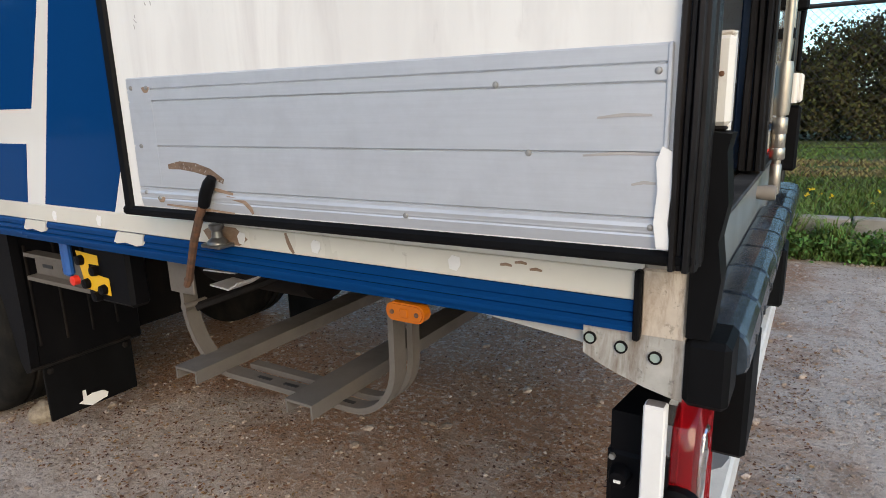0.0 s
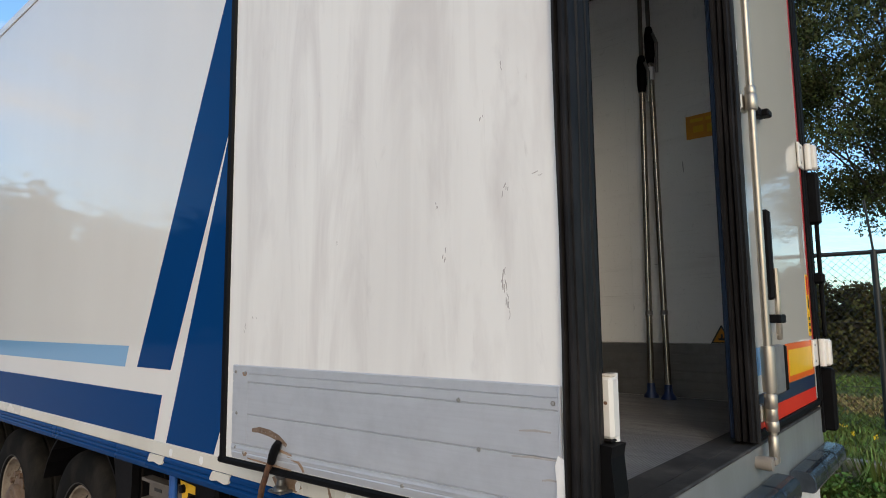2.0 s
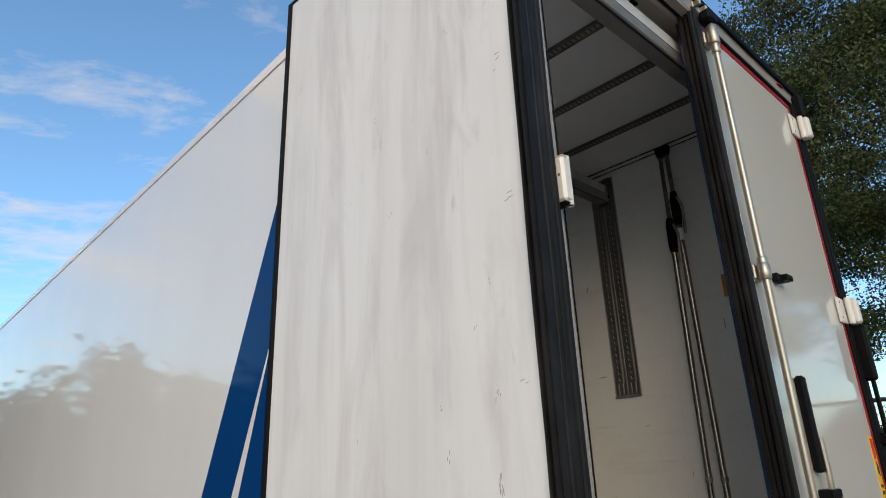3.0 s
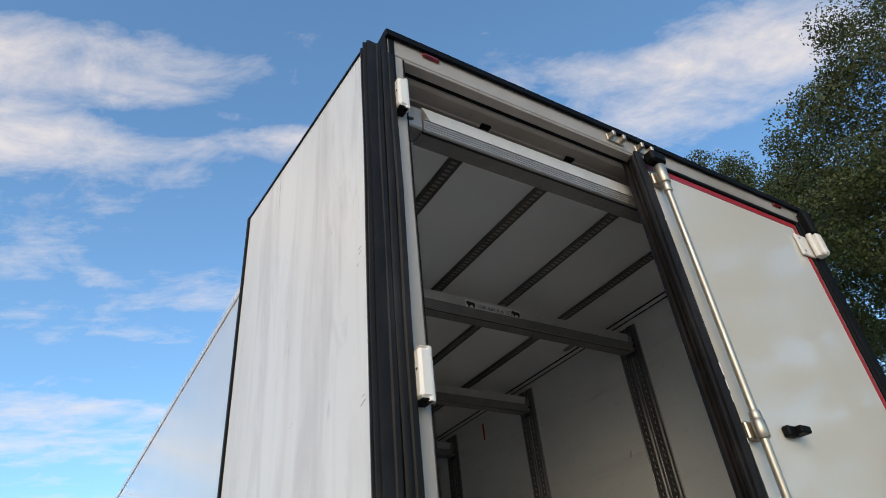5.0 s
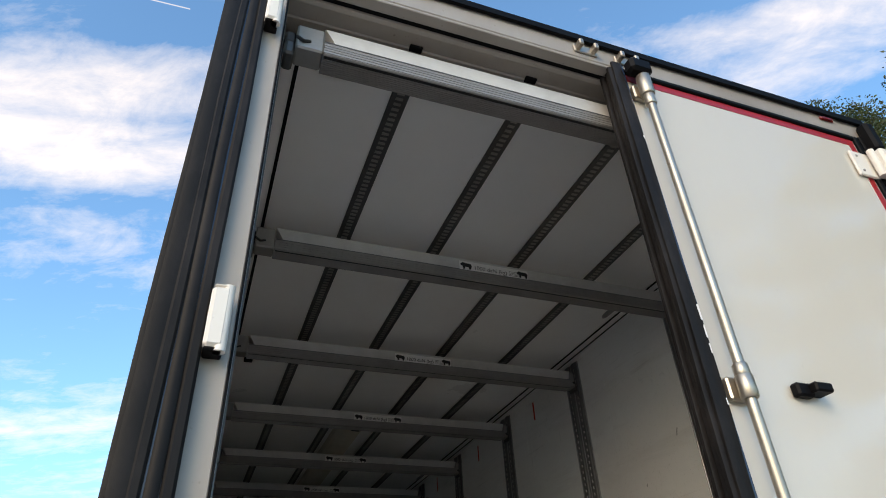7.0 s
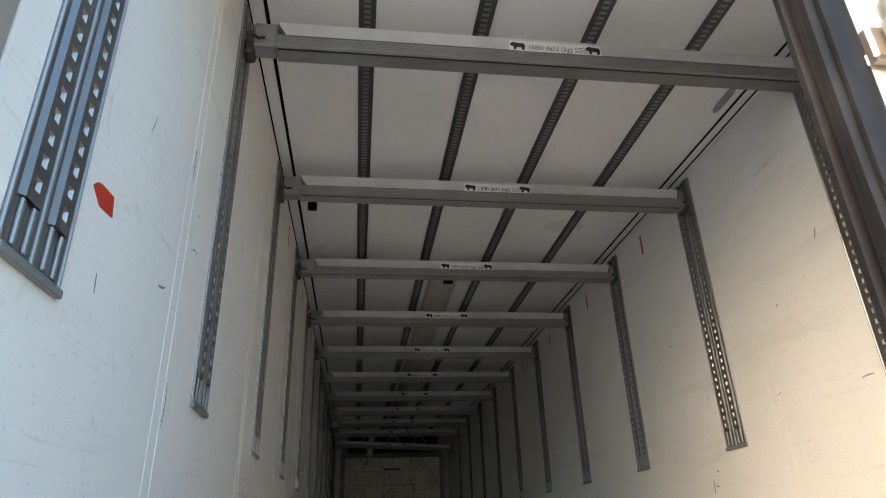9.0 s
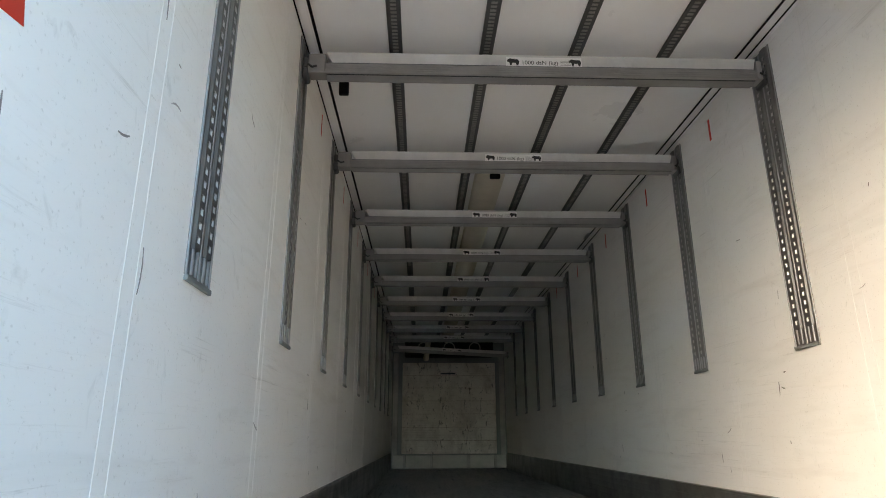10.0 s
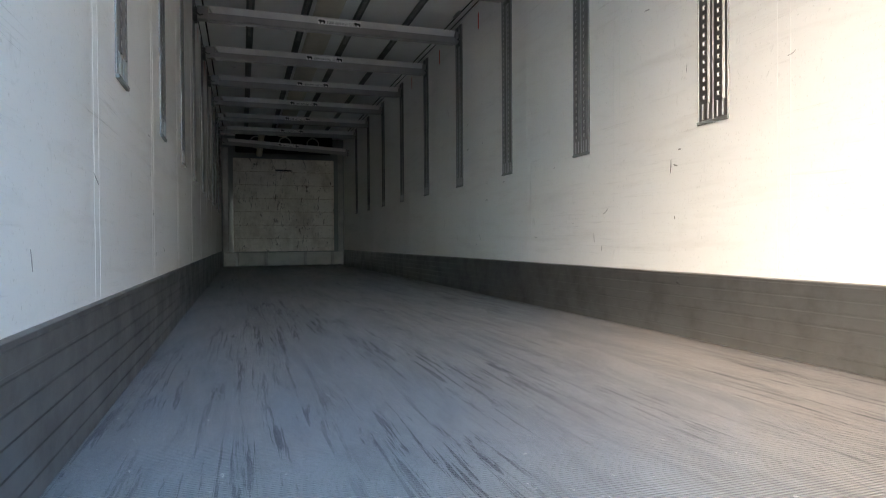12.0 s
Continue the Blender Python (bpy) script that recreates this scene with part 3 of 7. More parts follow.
# ---------------------------------------------------------------- mesh helpers
class Geo:
    """Vertices and faces of one mesh, filled shape by shape."""

    def __init__(self):
        self.v, self.f = [], []

    def add(self, verts, faces):
        k = len(self.v)
        self.v += [tuple(p) for p in verts]
        self.f += [tuple(i + k for i in f) for f in faces]
        return self

    def box(self, x0, x1, y0, y1, z0, z1, c=0.0):
        lo, hi = (x0, y0, z0), (x1, y1, z1)
        c = min(c, *(0.45 * (h - l) for l, h in zip(lo, hi)))
        signs = [(a, b, d) for a in (0, 1) for b in (0, 1) for d in (0, 1)]
        if c <= 0:
            v = [tuple((lo, hi)[s[i]][i] for i in range(3)) for s in signs]
            return self.add(v, [(0, 1, 3, 2), (4, 6, 7, 5), (0, 4, 5, 1), (2, 3, 7, 6), (0, 2, 6, 4), (1, 5, 7, 3)])
        idx, v, f = {}, [], []
        for s in signs:
            for a in range(3):
                idx[s, a] = len(v)
                v.append(tuple(((lo[i], hi[i])[s[i]]) if i == a else (lo[i] + c, hi[i] - c)[s[i]] for i in range(3)))
        for a in range(3):
            b, d = (a + 1) % 3, (a + 2) % 3
            for sa in (0, 1):
                ring = []
                for sb, sd in ((0, 0), (1, 0), (1, 1), (0, 1)):
                    s = [0, 0, 0]
                    s[a], s[b], s[d] = sa, sb, sd
                    ring.append(idx[tuple(s), a])
                f.append(tuple(ring))
                for sb in (0, 1):
                    s0, s1 = [0, 0, 0], [0, 0, 0]
                    s0[a], s0[b], s0[d] = sa, sb, 0
                    s1[a], s1[b], s1[d] = sa, sb, 1
                    f.append((idx[tuple(s0), a], idx[tuple(s1), a], idx[tuple(s1), b], idx[tuple(s0), b]))
        f += [tuple(idx[s, a] for a in range(3)) for s in signs]
        return self.add(v, f)

    def prism(self, poly, axis, a0, a1):
        """A polygon, in the two other axes' order, drawn out along an axis."""
        n = len(poly)

        def put(p, a):
            q = list(p)
            q.insert("xyz".index(axis), a)
            return q

        v = [put(p, a0) for p in poly] + [put(p, a1) for p in poly]
        return self.add(v, [tuple(range(n)), tuple(range(2 * n - 1, n - 1, -1))] + [(i, (i + 1) % n, n + (i + 1) % n, n + i) for i in range(n)])

    def tube(self, pts, r, n=8, caps=True):
        """A round bar along points; r: one radius or one for each point."""
        pts = [Vector(p) for p in pts]
        rs = r if isinstance(r, (list, tuple)) else [r] * len(pts)
        rings, side = [], None
        for i, p in enumerate(pts):
            d = (pts[min(i + 1, len(pts) - 1)] - pts[max(i - 1, 0)]).normalized()
            if side is None:
                side = d.orthogonal().normalized()
            side = (side - d * side.dot(d)).normalized()
            up = d.cross(side)
            rings.append([p + (side * math.cos(2 * math.pi * k / n) + up * math.sin(2 * math.pi * k / n)) * rs[i] for k in range(n)])
        f = [(i * n + k, i * n + (k + 1) % n, (i + 1) * n + (k + 1) % n, (i + 1) * n + k) for i in range(len(pts) - 1) for k in range(n)]
        if caps:
            f += [tuple(range(n - 1, -1, -1)), tuple(range((len(pts) - 1) * n, len(pts) * n))]
        return self.add([p for ring in rings for p in ring], f)

    def lathe(self, profile, centre, axis="y", n=32, closed=True):
        """Radius and height pairs turned about an axis through centre."""
        v, m = [], len(profile)
        for k in range(n):
            a = 2 * math.pi * k / n
            for r, h in profile:
                q = [r * math.cos(a), r * math.sin(a)]
                q.insert("xyz".index(axis), h)
                v.append([q[i] + centre[i] for i in range(3)])
        last = m if closed else m - 1
        f = [(k * m + i, k * m + (i + 1) % m, ((k + 1) % n) * m + (i + 1) % m, ((k + 1) % n) * m + i) for k in range(n) for i in range(last)]
        return self.add(v, f)

    def ball(self, c, r, n=8, squash=(1, 1, 1)):
        prof = [(math.sin(math.pi * i / n), -math.cos(math.pi * i / n)) for i in range(n + 1)]
        v, f, m = [], [], 2 * n
        for s, h in prof:
            v += [(c[0] + r * squash[0] * s * math.cos(2 * math.pi * k / m), c[1] + r * squash[1] * s * math.sin(2 * math.pi * k / m), c[2] + r * squash[2] * h) for k in range(m)]
        f = [(i * m + k, i * m + (k + 1) % m, (i + 1) * m + (k + 1) % m, (i + 1) * m + k) for i in range(n) for k in range(m)]
        return self.add(v, f)

    def strip(self, pts, width, plane_y, thick=0.001, side=-1):
        """A thin mark along (x, z) points on a wall at plane_y."""
        out, back = [], []
        for i, (x, z) in enumerate(pts):
            x2, z2 = pts[min(i + 1, len(pts) - 1)]
            x1, z1 = pts[max(i - 1, 0)]
            d = math.hypot(x2 - x1, z2 - z1) or 1
            w = width * (0.3 + 0.7 * math.sin(math.pi * (i + 0.5) / len(pts)))
            nx, nz = -(z2 - z1) / d * w / 2, (x2 - x1) / d * w / 2
            out.append((x + nx, z + nz))
            back.append((x - nx, z - nz))
        return self.prism(out + back[::-1], "y", plane_y, plane_y + side * thick)

    def mesh(self, name, material, smooth=False, clean=True):
        me = bpy.data.meshes.new(name)
        me.from_pydata(self.v, [], self.f)
        if clean:
            bm = bmesh.new()
            bm.from_mesh(me)
            bmesh.ops.recalc_face_normals(bm, faces=bm.faces)
            bm.to_mesh(me)
            bm.free()
        me.materials.append(material)
        if smooth:
            me.polygons.foreach_set("use_smooth", [True] * len(me.polygons))
            me.set_sharp_from_angle(angle=radians(38))
        me.update()
        return me


def hang(ob, parent):
    ob.parent = parent
    ob.matrix_parent_inverse = parent.matrix_world.inverted()
    return ob


def part(name, geo, material, parent, label="", smooth=False):
    ob = hang(new(name, geo.mesh(name, material, smooth)), parent)
    return tagged(ob, label) if label else ob


def thing(name, base, label, category, group=""):
    ob = new(name)
    ob.empty_display_size = 0.2
    ob.matrix_world = pose(*base)
    bpy.context.view_layer.update()
    return tagged(ob, label, category, group)


def solo(name, geo, material, label, category, kind="", group="", smooth=False):
    return tagged(new(name, geo.mesh(name, material, smooth)), label, category, group, kind)


def again(ob, offset):
    """One more part like ob, moved by offset and sharing its mesh; with its sub-parts."""
    made = ob.copy()
    scene.collection.objects.link(made)
    made.location = Vector(ob.location) + Vector(offset)
    for child in ob.children:
        c = child.copy()
        scene.collection.objects.link(c)
        c.parent, c.matrix_parent_inverse = made, child.matrix_parent_inverse.copy()
    return made


def soup(name, corners, material):
    """A mesh of many loose four-cornered faces from an array (count, 4, 3)."""
    n = len(corners)
    me = bpy.data.meshes.new(name)
    me.vertices.add(4 * n)
    me.vertices.foreach_set("co", np.ascontiguousarray(corners, dtype=np.float32).ravel())
    me.loops.add(4 * n)
    me.loops.foreach_set("vertex_index", np.arange(4 * n, dtype=np.int32))
    me.polygons.add(n)
    me.polygons.foreach_set("loop_start", np.arange(0, 4 * n, 4, dtype=np.int32))
    me.polygons.foreach_set("loop_total", np.full(n, 4, dtype=np.int32))
    me.materials.append(material)
    me.update(calc_edges=True)
    return me


def leaf_faces(centres, size, rng, droop=0.3):
    """Leaf blades, longer than wide and pointed, turned at random."""
    n = len(centres)
    u = rng.normal(size=(n, 3))
    u[:, 2] -= droop
    u /= np.linalg.norm(u, axis=1, keepdims=True)
    w = np.cross(u, rng.normal(size=(n, 3)))
    w /= np.linalg.norm(w, axis=1, keepdims=True) + 1e-9
    s = size * rng.uniform(0.6, 1.35, (n, 1))
    return np.stack([centres - u * s * 0.5, centres + w * s * 0.32 - u * s * 0.05, centres + u * s * 0.55, centres - w * s * 0.32 - u * s * 0.05], 1)


# ---------------------------------------------------------------- ground and verge
def ground_sheet():
    near = lambda a, b, s: list(np.arange(a, b, s))  # noqa: E731
    xs = [-400, -150, -60, -30, -16] + near(-9, 5, 0.16) + [6, 9, 14, 25, 60, 150, 400]
    ys = [-400, -150, -60, -25, -10, -4] + near(-2, 7, 0.16) + [8, 10, 14, 25, 60, 150, 400]
    g = Geo()
    for y in ys:
        for x in xs:
            z = 0.0
            if -9 <= x <= 5 and -2 <= y <= 7:
                z = 0.028 * noise.noise((x * 1.1, y * 1.1, 0)) + 0.014 * noise.noise((x * 3.7, y * 3.7, 4)) - 0.03 * max(0, noise.noise((x * 0.35, y * 0.9, 9)))
            g.v.append((x, y, z))
    w = len(xs)
    g.f = [(j * w + i, j * w + i + 1, (j + 1) * w + i + 1, (j + 1) * w + i) for j in range(len(ys) - 1) for i in range(w - 1)]
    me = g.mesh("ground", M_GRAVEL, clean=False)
    me.polygons.foreach_set("use_smooth", [True] * len(me.polygons))
    return tagged(new("ground", me), "trodden brown gravel yard with damp patches, shade painted in under the trailer", "ground", kind="structure")


ground_sheet()


def pebbles():
    rng = np.random.default_rng(3)
    ico = bmesh.new()
    bmesh.ops.create_icosphere(ico, subdivisions=1, radius=1.0)
    bv = np.array([v.co[:] for v in ico.verts])
    bf = np.array([[v.index for v in f.verts] for f in ico.faces])
    ico.free()
    n = 13000
    xs, ys = rng.uniform(-5, 3.6, n), rng.uniform(-1.6, 6.2, n)
    rad = np.clip(rng.lognormal(-5.0, 0.58, n), 0.003, 0.034)
    verts = bv[None] * rng.uniform(0.75, 1.25, (n, len(bv), 1)) * np.stack([rad, rad * rng.uniform(0.6, 1, n), rad * rng.uniform(0.4, 0.7, n)], 1)[:, None]
    a = rng.uniform(0, 2 * np.pi, n)
    c, s = np.cos(a)[:, None], np.sin(a)[:, None]
    vx, vy = verts[..., 0] * c - verts[..., 1] * s, verts[..., 0] * s + verts[..., 1] * c
    hs = np.array([0.028 * noise.noise((x * 1.1, y * 1.1, 0)) + 0.014 * noise.noise((x * 3.7, y * 3.7, 4)) - 0.03 * max(0, noise.noise((x * 0.35, y * 0.9, 9))) for x, y in zip(xs, ys)])
    co = np.stack([vx + xs[:, None], vy + ys[:, None], verts[..., 2] + (hs + rad * 0.15)[:, None]], -1)
    me = bpy.data.meshes.new("pebbles")
    faces = (bf[None] + (np.arange(n) * len(bv))[:, None, None]).reshape(-1, 3)
    me.from_pydata(co.reshape(-1, 3).tolist(), [], faces.tolist())
    me.materials.append(M_PEBBLE)
    tagged(new("pebbles", me), "loose grey and brown pebbles on the gravel yard", "pebbles", kind="stuff")
    # small grit between them: flat eight-sided chips
    n = 20000
    xs, ys = rng.uniform(-4.2, 3.2, n), rng.uniform(-1.3, 5.9, n)
    rad = rng.uniform(0.003, 0.010, n)
    octa = np.array([(1, 0, 0), (0, 1, 0), (-1, 0, 0), (0, -1, 0), (0, 0, 0.6), (0, 0, -0.4)])
    of = np.array([(0, 1, 4), (1, 2, 4), (2, 3, 4), (3, 0, 4)])
    v = octa[None] * rad[:, None, None] * rng.uniform(0.6, 1.4, (n, 6, 1))
    a = rng.uniform(0, 6.28, n)
    c, s = np.cos(a)[:, None], np.sin(a)[:, None]
    hs = np.array([0.028 * noise.noise((x * 1.1, y * 1.1, 0)) + 0.014 * noise.noise((x * 3.7, y * 3.7, 4)) - 0.03 * max(0, noise.noise((x * 0.35, y * 0.9, 9))) for x, y in zip(xs, ys)])
    co = np.stack([v[..., 0] * c - v[..., 1] * s + xs[:, None], v[..., 0] * s + v[..., 1] * c + ys[:, None], v[..., 2] + hs[:, None] + 0.001], -1)
    me = bpy.data.meshes.new("grit")
    me.from_pydata(co.reshape(-1, 3).tolist(), [], (of[None] + (np.arange(n) * 6)[:, None, None]).reshape(-1, 3).tolist())
    me.materials.append(M_PEBBLE)
    tagged(new("grit", me), "fine pale grit scattered over the gravel yard", "grit", kind="stuff")

    # shreds of brown leaves, thick under the body
    n = 26000
    xs, ys = rng.uniform(-6, 0.3, n), rng.uniform(0.2, 3.4, n)
    keep = np.array([noise.noise((x * 0.9, y * 0.9, 6)) + rng.normal(0, 0.25) for x, y in zip(xs, ys)]) > -0.1
    xs, ys = xs[keep], ys[keep]
    mids = np.stack([xs, ys, np.array([0.028 * noise.noise((x * 1.1, y * 1.1, 0)) + 0.014 * noise.noise((x * 3.7, y * 3.7, 4)) - 0.03 * max(0, noise.noise((x * 0.35, y * 0.9, 9))) for x, y in zip(xs, ys)]) + 0.006], 1)
    flakes = leaf_faces(mids, 0.020, rng)
    flakes[:, :, 2] = mids[:, None, 2] + (flakes[:, :, 2] - mids[:, None, 2]) * 0.35
    tagged(new("leaf_litter", soup("leaf_litter", flakes, M_LITTER)), "red-brown shreds of dead leaves on the gravel", "leaf litter", kind="stuff")


pebbles()


def lawn_height(x, y):
    rise = min(max((y - 6.35) / 2.5, 0), 1)
    return 0.33 + 0.16 * rise + 0.05 * noise.noise((x * 0.5, y * 0.5, 2)) * min(1, max(0, (y - 6.4)))


def lawn():
    xs = [-120, -60, -30, -18] + list(np.arange(-12, 14, 0.8)) + [18, 30, 60, 120]
    ys = [6.36, 6.6, 7, 7.5, 8.2, 9, 10, 11, 12, 13.5, 15, 17, 20, 30, 60, 120]
    g = Geo()
    g.v = [(x, y, lawn_height(x, y)) for y in ys for x in xs]
    w = len(xs)
    g.f = [(j * w + i, j * w + i + 1, (j + 1) * w + i + 1, (j + 1) * w + i) for j in range(len(ys) - 1) for i in range(w - 1)]
    g.prism([(6.36, -0.1), (6.40, -0.1), (6.40, 0.32), (6.36, 0.32)], "x", -120, 120)
    return solo("lawn", g, M_LAWN, "patchy green lawn behind the concrete kerb", "lawn", "structure")


lawn()


def kerb():
    top = thing("kerb", (0, 6.28, 0), "weathered concrete kerb along the grass verge", "kerb")
    tagged(top, kind="structure")
    g = Geo().box(-0.49, 0.49, 6.20, 6.35, -0.1, 0.355, 0.014)
    first = part("kerb_stone", g, M_KERB, top)
    for k in range(-9, 10):
        if k:
            again(first, (k * 1.0, 0.012 * math.sin(k * 2.1), 0.008 * math.sin(k * 1.3)))


kerb()


def blades(count, box, height, seed, z_of, width=0.008):
    rng = np.random.default_rng(seed)
    x, y = rng.uniform(box[0], box[1], count), rng.uniform(box[2], box[3], count)
    keep = np.array([noise.noise((a * 1.3, b * 1.3, seed)) for a, b in zip(x, y)]) > -0.25
    x, y = x[keep], y[keep]
    z = np.array([z_of(a, b) for a, b in zip(x, y)])
    n = len(x)
    h = height * rng.uniform(0.4, 1.3, n)
    lean = rng.normal(0, 0.45, (n, 2)) * h[:, None]
    a = rng.uniform(0, 6.28, n)
    side = np.stack([np.cos(a), np.sin(a), 0 * a], 1) * width * rng.uniform(0.7, 1.6, n)[:, None]
    base = np.stack([x, y, z - 0.02], 1)
    mid = base + np.stack([lean[:, 0] * 0.35, lean[:, 1] * 0.35, h * 0.62], 1)
    tip = base + np.stack([lean[:, 0], lean[:, 1], h], 1)
    low = np.stack([base - side, base + side, mid + side * 0.8, mid - side * 0.8], 1)
    high = np.stack([mid - side * 0.8, mid + side * 0.8, tip + side * 0.1, tip - side * 0.1], 1)
    return np.concatenate([low, high])


grass = np.concatenate([
    blades(9000, (-4.5, 5.0, 5.85, 6.2), 0.16, 11, lambda x, y: 0.0),
    blades(26000, (-5.0, 6.0, 6.4, 8.5), 0.10, 12, lawn_height),
    blades(14000, (-8, 9, 10.4, 14), 0.085, 13, lawn_height, 0.016),
    blades(5000, (-8, 9, 8.5, 10.4), 0.07, 14, lawn_height, 0.014),
])
tagged(new("grass", soup("grass", grass, M_GRASS)), "long uncut green grass along the kerb and fence", "grass", kind="stuff")


dry = blades(26000, (-8, 9, 8.6, 10.6), 0.08, 15, lawn_height, 0.014)
tagged(new("dry_grass", soup("dry_grass", dry, M_DRY)), "mown strip of dry brown grass beyond the fence", "dry grass", kind="stuff")


def tuft(base, r, count, seed):
    rng = np.random.default_rng(seed)
    a, d = rng.uniform(0, 6.28, count), rng.uniform(0, r * 0.4, count)
    root = np.stack([base[0] + d * np.cos(a), base[1] + d * np.sin(a), np.full(count, base[2])], 1)
    h = r * rng.uniform(0.7, 1.5, count)
    out = np.stack([np.cos(a), np.sin(a), 0 * a], 1) * (h * rng.uniform(0.3, 1.0, count))[:, None]
    side = np.stack([-np.sin(a), np.cos(a), 0 * a], 1) * 0.006
    mid = root + out * 0.4 + np.array([0, 0, 1]) * (h * 0.8)[:, None]
    tip = root + out + np.array([0, 0, 1]) * (h * rng.uniform(0.5, 1.0, count))[:, None]
    return np.concatenate([np.stack([root - side, root + side, mid + side, mid - side], 1), np.stack([mid - side, mid + side, tip + side * 0.1, tip - side * 0.1], 1)])


for i, (x, y, r) in enumerate([(-0.15, 6.05, 0.42), (0.35, 6.0, 0.3), (-0.9, 6.0, 0.36), (1.7, 6.05, 0.25), (-2.2, 6.02, 0.33)]):
    tagged(new("grass_tuft", soup("grass_tuft", tuft((x, y, 0.0), r, 170, 40 + i), M_GRASS)), "arching tuft of long grass at the kerb", "grass tuft", "grass tufts at the kerb")

rng = np.random.default_rng(21)
spots = rng.uniform((-4, 5.72, 0.02), (5, 6.2, 0.20), (700, 3))
weeds = np.concatenate([c + rng.normal(0, 0.05, (26, 3)) * (1, 1, 0.9) + (0, 0, 0.04) for c in spots])
weeds[:, 2] = np.abs(weeds[:, 2])
tagged(new("weeds", soup("weeds", leaf_faces(weeds, 0.05, rng), M_WEED)), "low leafy weeds in front of the concrete kerb", "weeds", kind="stuff")
spots = rng.uniform((-3, 6.5, 0.35), (1.5, 7.4, 0.62), (60, 3))
petals = np.concatenate([c + rng.normal(0, 0.012, (6, 3)) for c in spots])
tagged(new("flowers", soup("flowers", leaf_faces(petals, 0.03, rng), M_FLOWER)), "small yellow flowers in the long grass", "flowers", kind="stuff")


# ---------------------------------------------------------------- fence
def fence():
    top = thing("fence", (0, 7.55, 0.3), "black chain-link fence with round steel posts", "fence")
    y, z0, z1 = 7.55, 0.32, 2.52
    pitch, first = 2.9, -0.21
    for k in range(-4, 4):
        x = first + k * pitch
        g = Geo().tube([(x, y, 0.1), (x, y, z1 + 0.03)], 0.035, 10)
        post = part("post", g, M_FENCE, top, smooth=True)
        part("barb_arm", Geo().tube([(x, y, z1), (x - 0.02, y - 0.02, z1 + 0.28), (x - 0.05, y - 0.03, z1 + 0.62)], 0.014, 6), M_FENCE, post)
    part("top_rail", Geo().tube([(first - 4 * pitch, y, z1), (first + 3 * pitch, y, z1)], 0.026, 8), M_FENCE, top, smooth=True)
    for z in (0.95, 1.7):
        part("tension_wire", Geo().tube([(first - 4 * pitch, y, z), (first + 3 * pitch, y, z)], 0.004, 4), M_FENCE, top)
    for k in range(-2, 3):
        g, x0, x1 = Geo(), first + k * pitch, first + (k + 1) * pitch
        h, step = z1 - z0, 0.085
        s = -h
        while s < pitch:
            a, b = max(0, s), min(pitch, s + h)
            g.tube([(x0 + a, y, z0 + a - s), (x0 + b, y, z0 + b - s)], 0.0022, 3, False)
            g.tube([(x0 + a, y + 0.004, z1 - (a - s)), (x0 + b, y + 0.004, z1 - (b - s))], 0.0022, 3, False)
            s += step
        part("wire_mesh", g, M_FENCE, top, "black diamond wire mesh")


fence()


# ---------------------------------------------------------------- trees
def tree(base, height, centre, radii, clumps, leaves, seed, leaf=0.15, trunk=0.2, label=""):
    rng = np.random.default_rng(seed)
    top = thing("tree", base, label or "tall leafy tree with a dense dark green crown", "tree", "trees behind the fence")
    b, c = Vector(base), Vector(centre)
    g = Geo()
    pts = [b + (c - b) * s + Vector((0.15 * math.sin(5 * s + seed), 0.15 * math.cos(4 * s + seed), 0)) * s for s in (0, 0.15, 0.35, 0.6, 0.85, 1.15)]
    pts[0] = b - Vector((0, 0, 0.15))
    g.tube(pts, [trunk * 1.35, trunk, trunk * 0.85, trunk * 0.65, trunk * 0.4, trunk * 0.12], 10)
    d = rng.normal(size=(clumps, 3))
    d /= np.linalg.norm(d, axis=1, keepdims=True)
    lobes = 1 + 0.16 * np.sin(d[:, :1] * 5.1 + seed) * np.cos(d[:, 2:] * 4.3 + seed)
    mids = np.array(centre) + d * np.array(radii) * lobes * rng.uniform(0.15, 1.0, (clumps, 1)) ** 0.40
    for m in mids[: max(12, clumps // 22)]:
        a, e = b + (c - b) * rng.uniform(0.35, 0.95), Vector(m)
        reach = (e - a).length
        path = [a]
        for f in (0.25, 0.5, 0.75):
            path.append(a.lerp(e, f) + Vector((*rng.normal(0, 0.06, 2), 0.16 * math.sin(math.pi * f) + rng.normal(0, 0.04))) * reach)
        path.append(e)
        g.tube(path, [trunk * k for k in (0.30, 0.22, 0.15, 0.09, 0.03)], 6)
        near = mids[np.argsort(np.linalg.norm(mids - np.array(path[2]), axis=1))[1:5]]
        for twig in near:
            w = Vector(twig)
            g.tube([path[2], path[2].lerp(w, 0.5) + Vector((*rng.normal(0, 0.10, 2), 0.08)), w], [trunk * 0.10, trunk * 0.06, trunk * 0.02], 4)
    part("trunk", g, M_BARK, top, "grey brown trunk with limbs", smooth=True)
    cloud = []
    for m in mids:
        e = rng.normal(size=(leaves, 3))
        e *= rng.uniform(0.1, 1.0, (leaves, 1)) ** 0.45 / np.linalg.norm(e, axis=1, keepdims=True)
        cloud.append(m + e * rng.uniform(0.38, 0.75) * np.array((1.1, 1.1, 0.7)))
    cloud = np.concatenate(cloud)
    hang(new("crown", soup("crown", leaf_faces(cloud, leaf, rng), M_LEAF)), top)


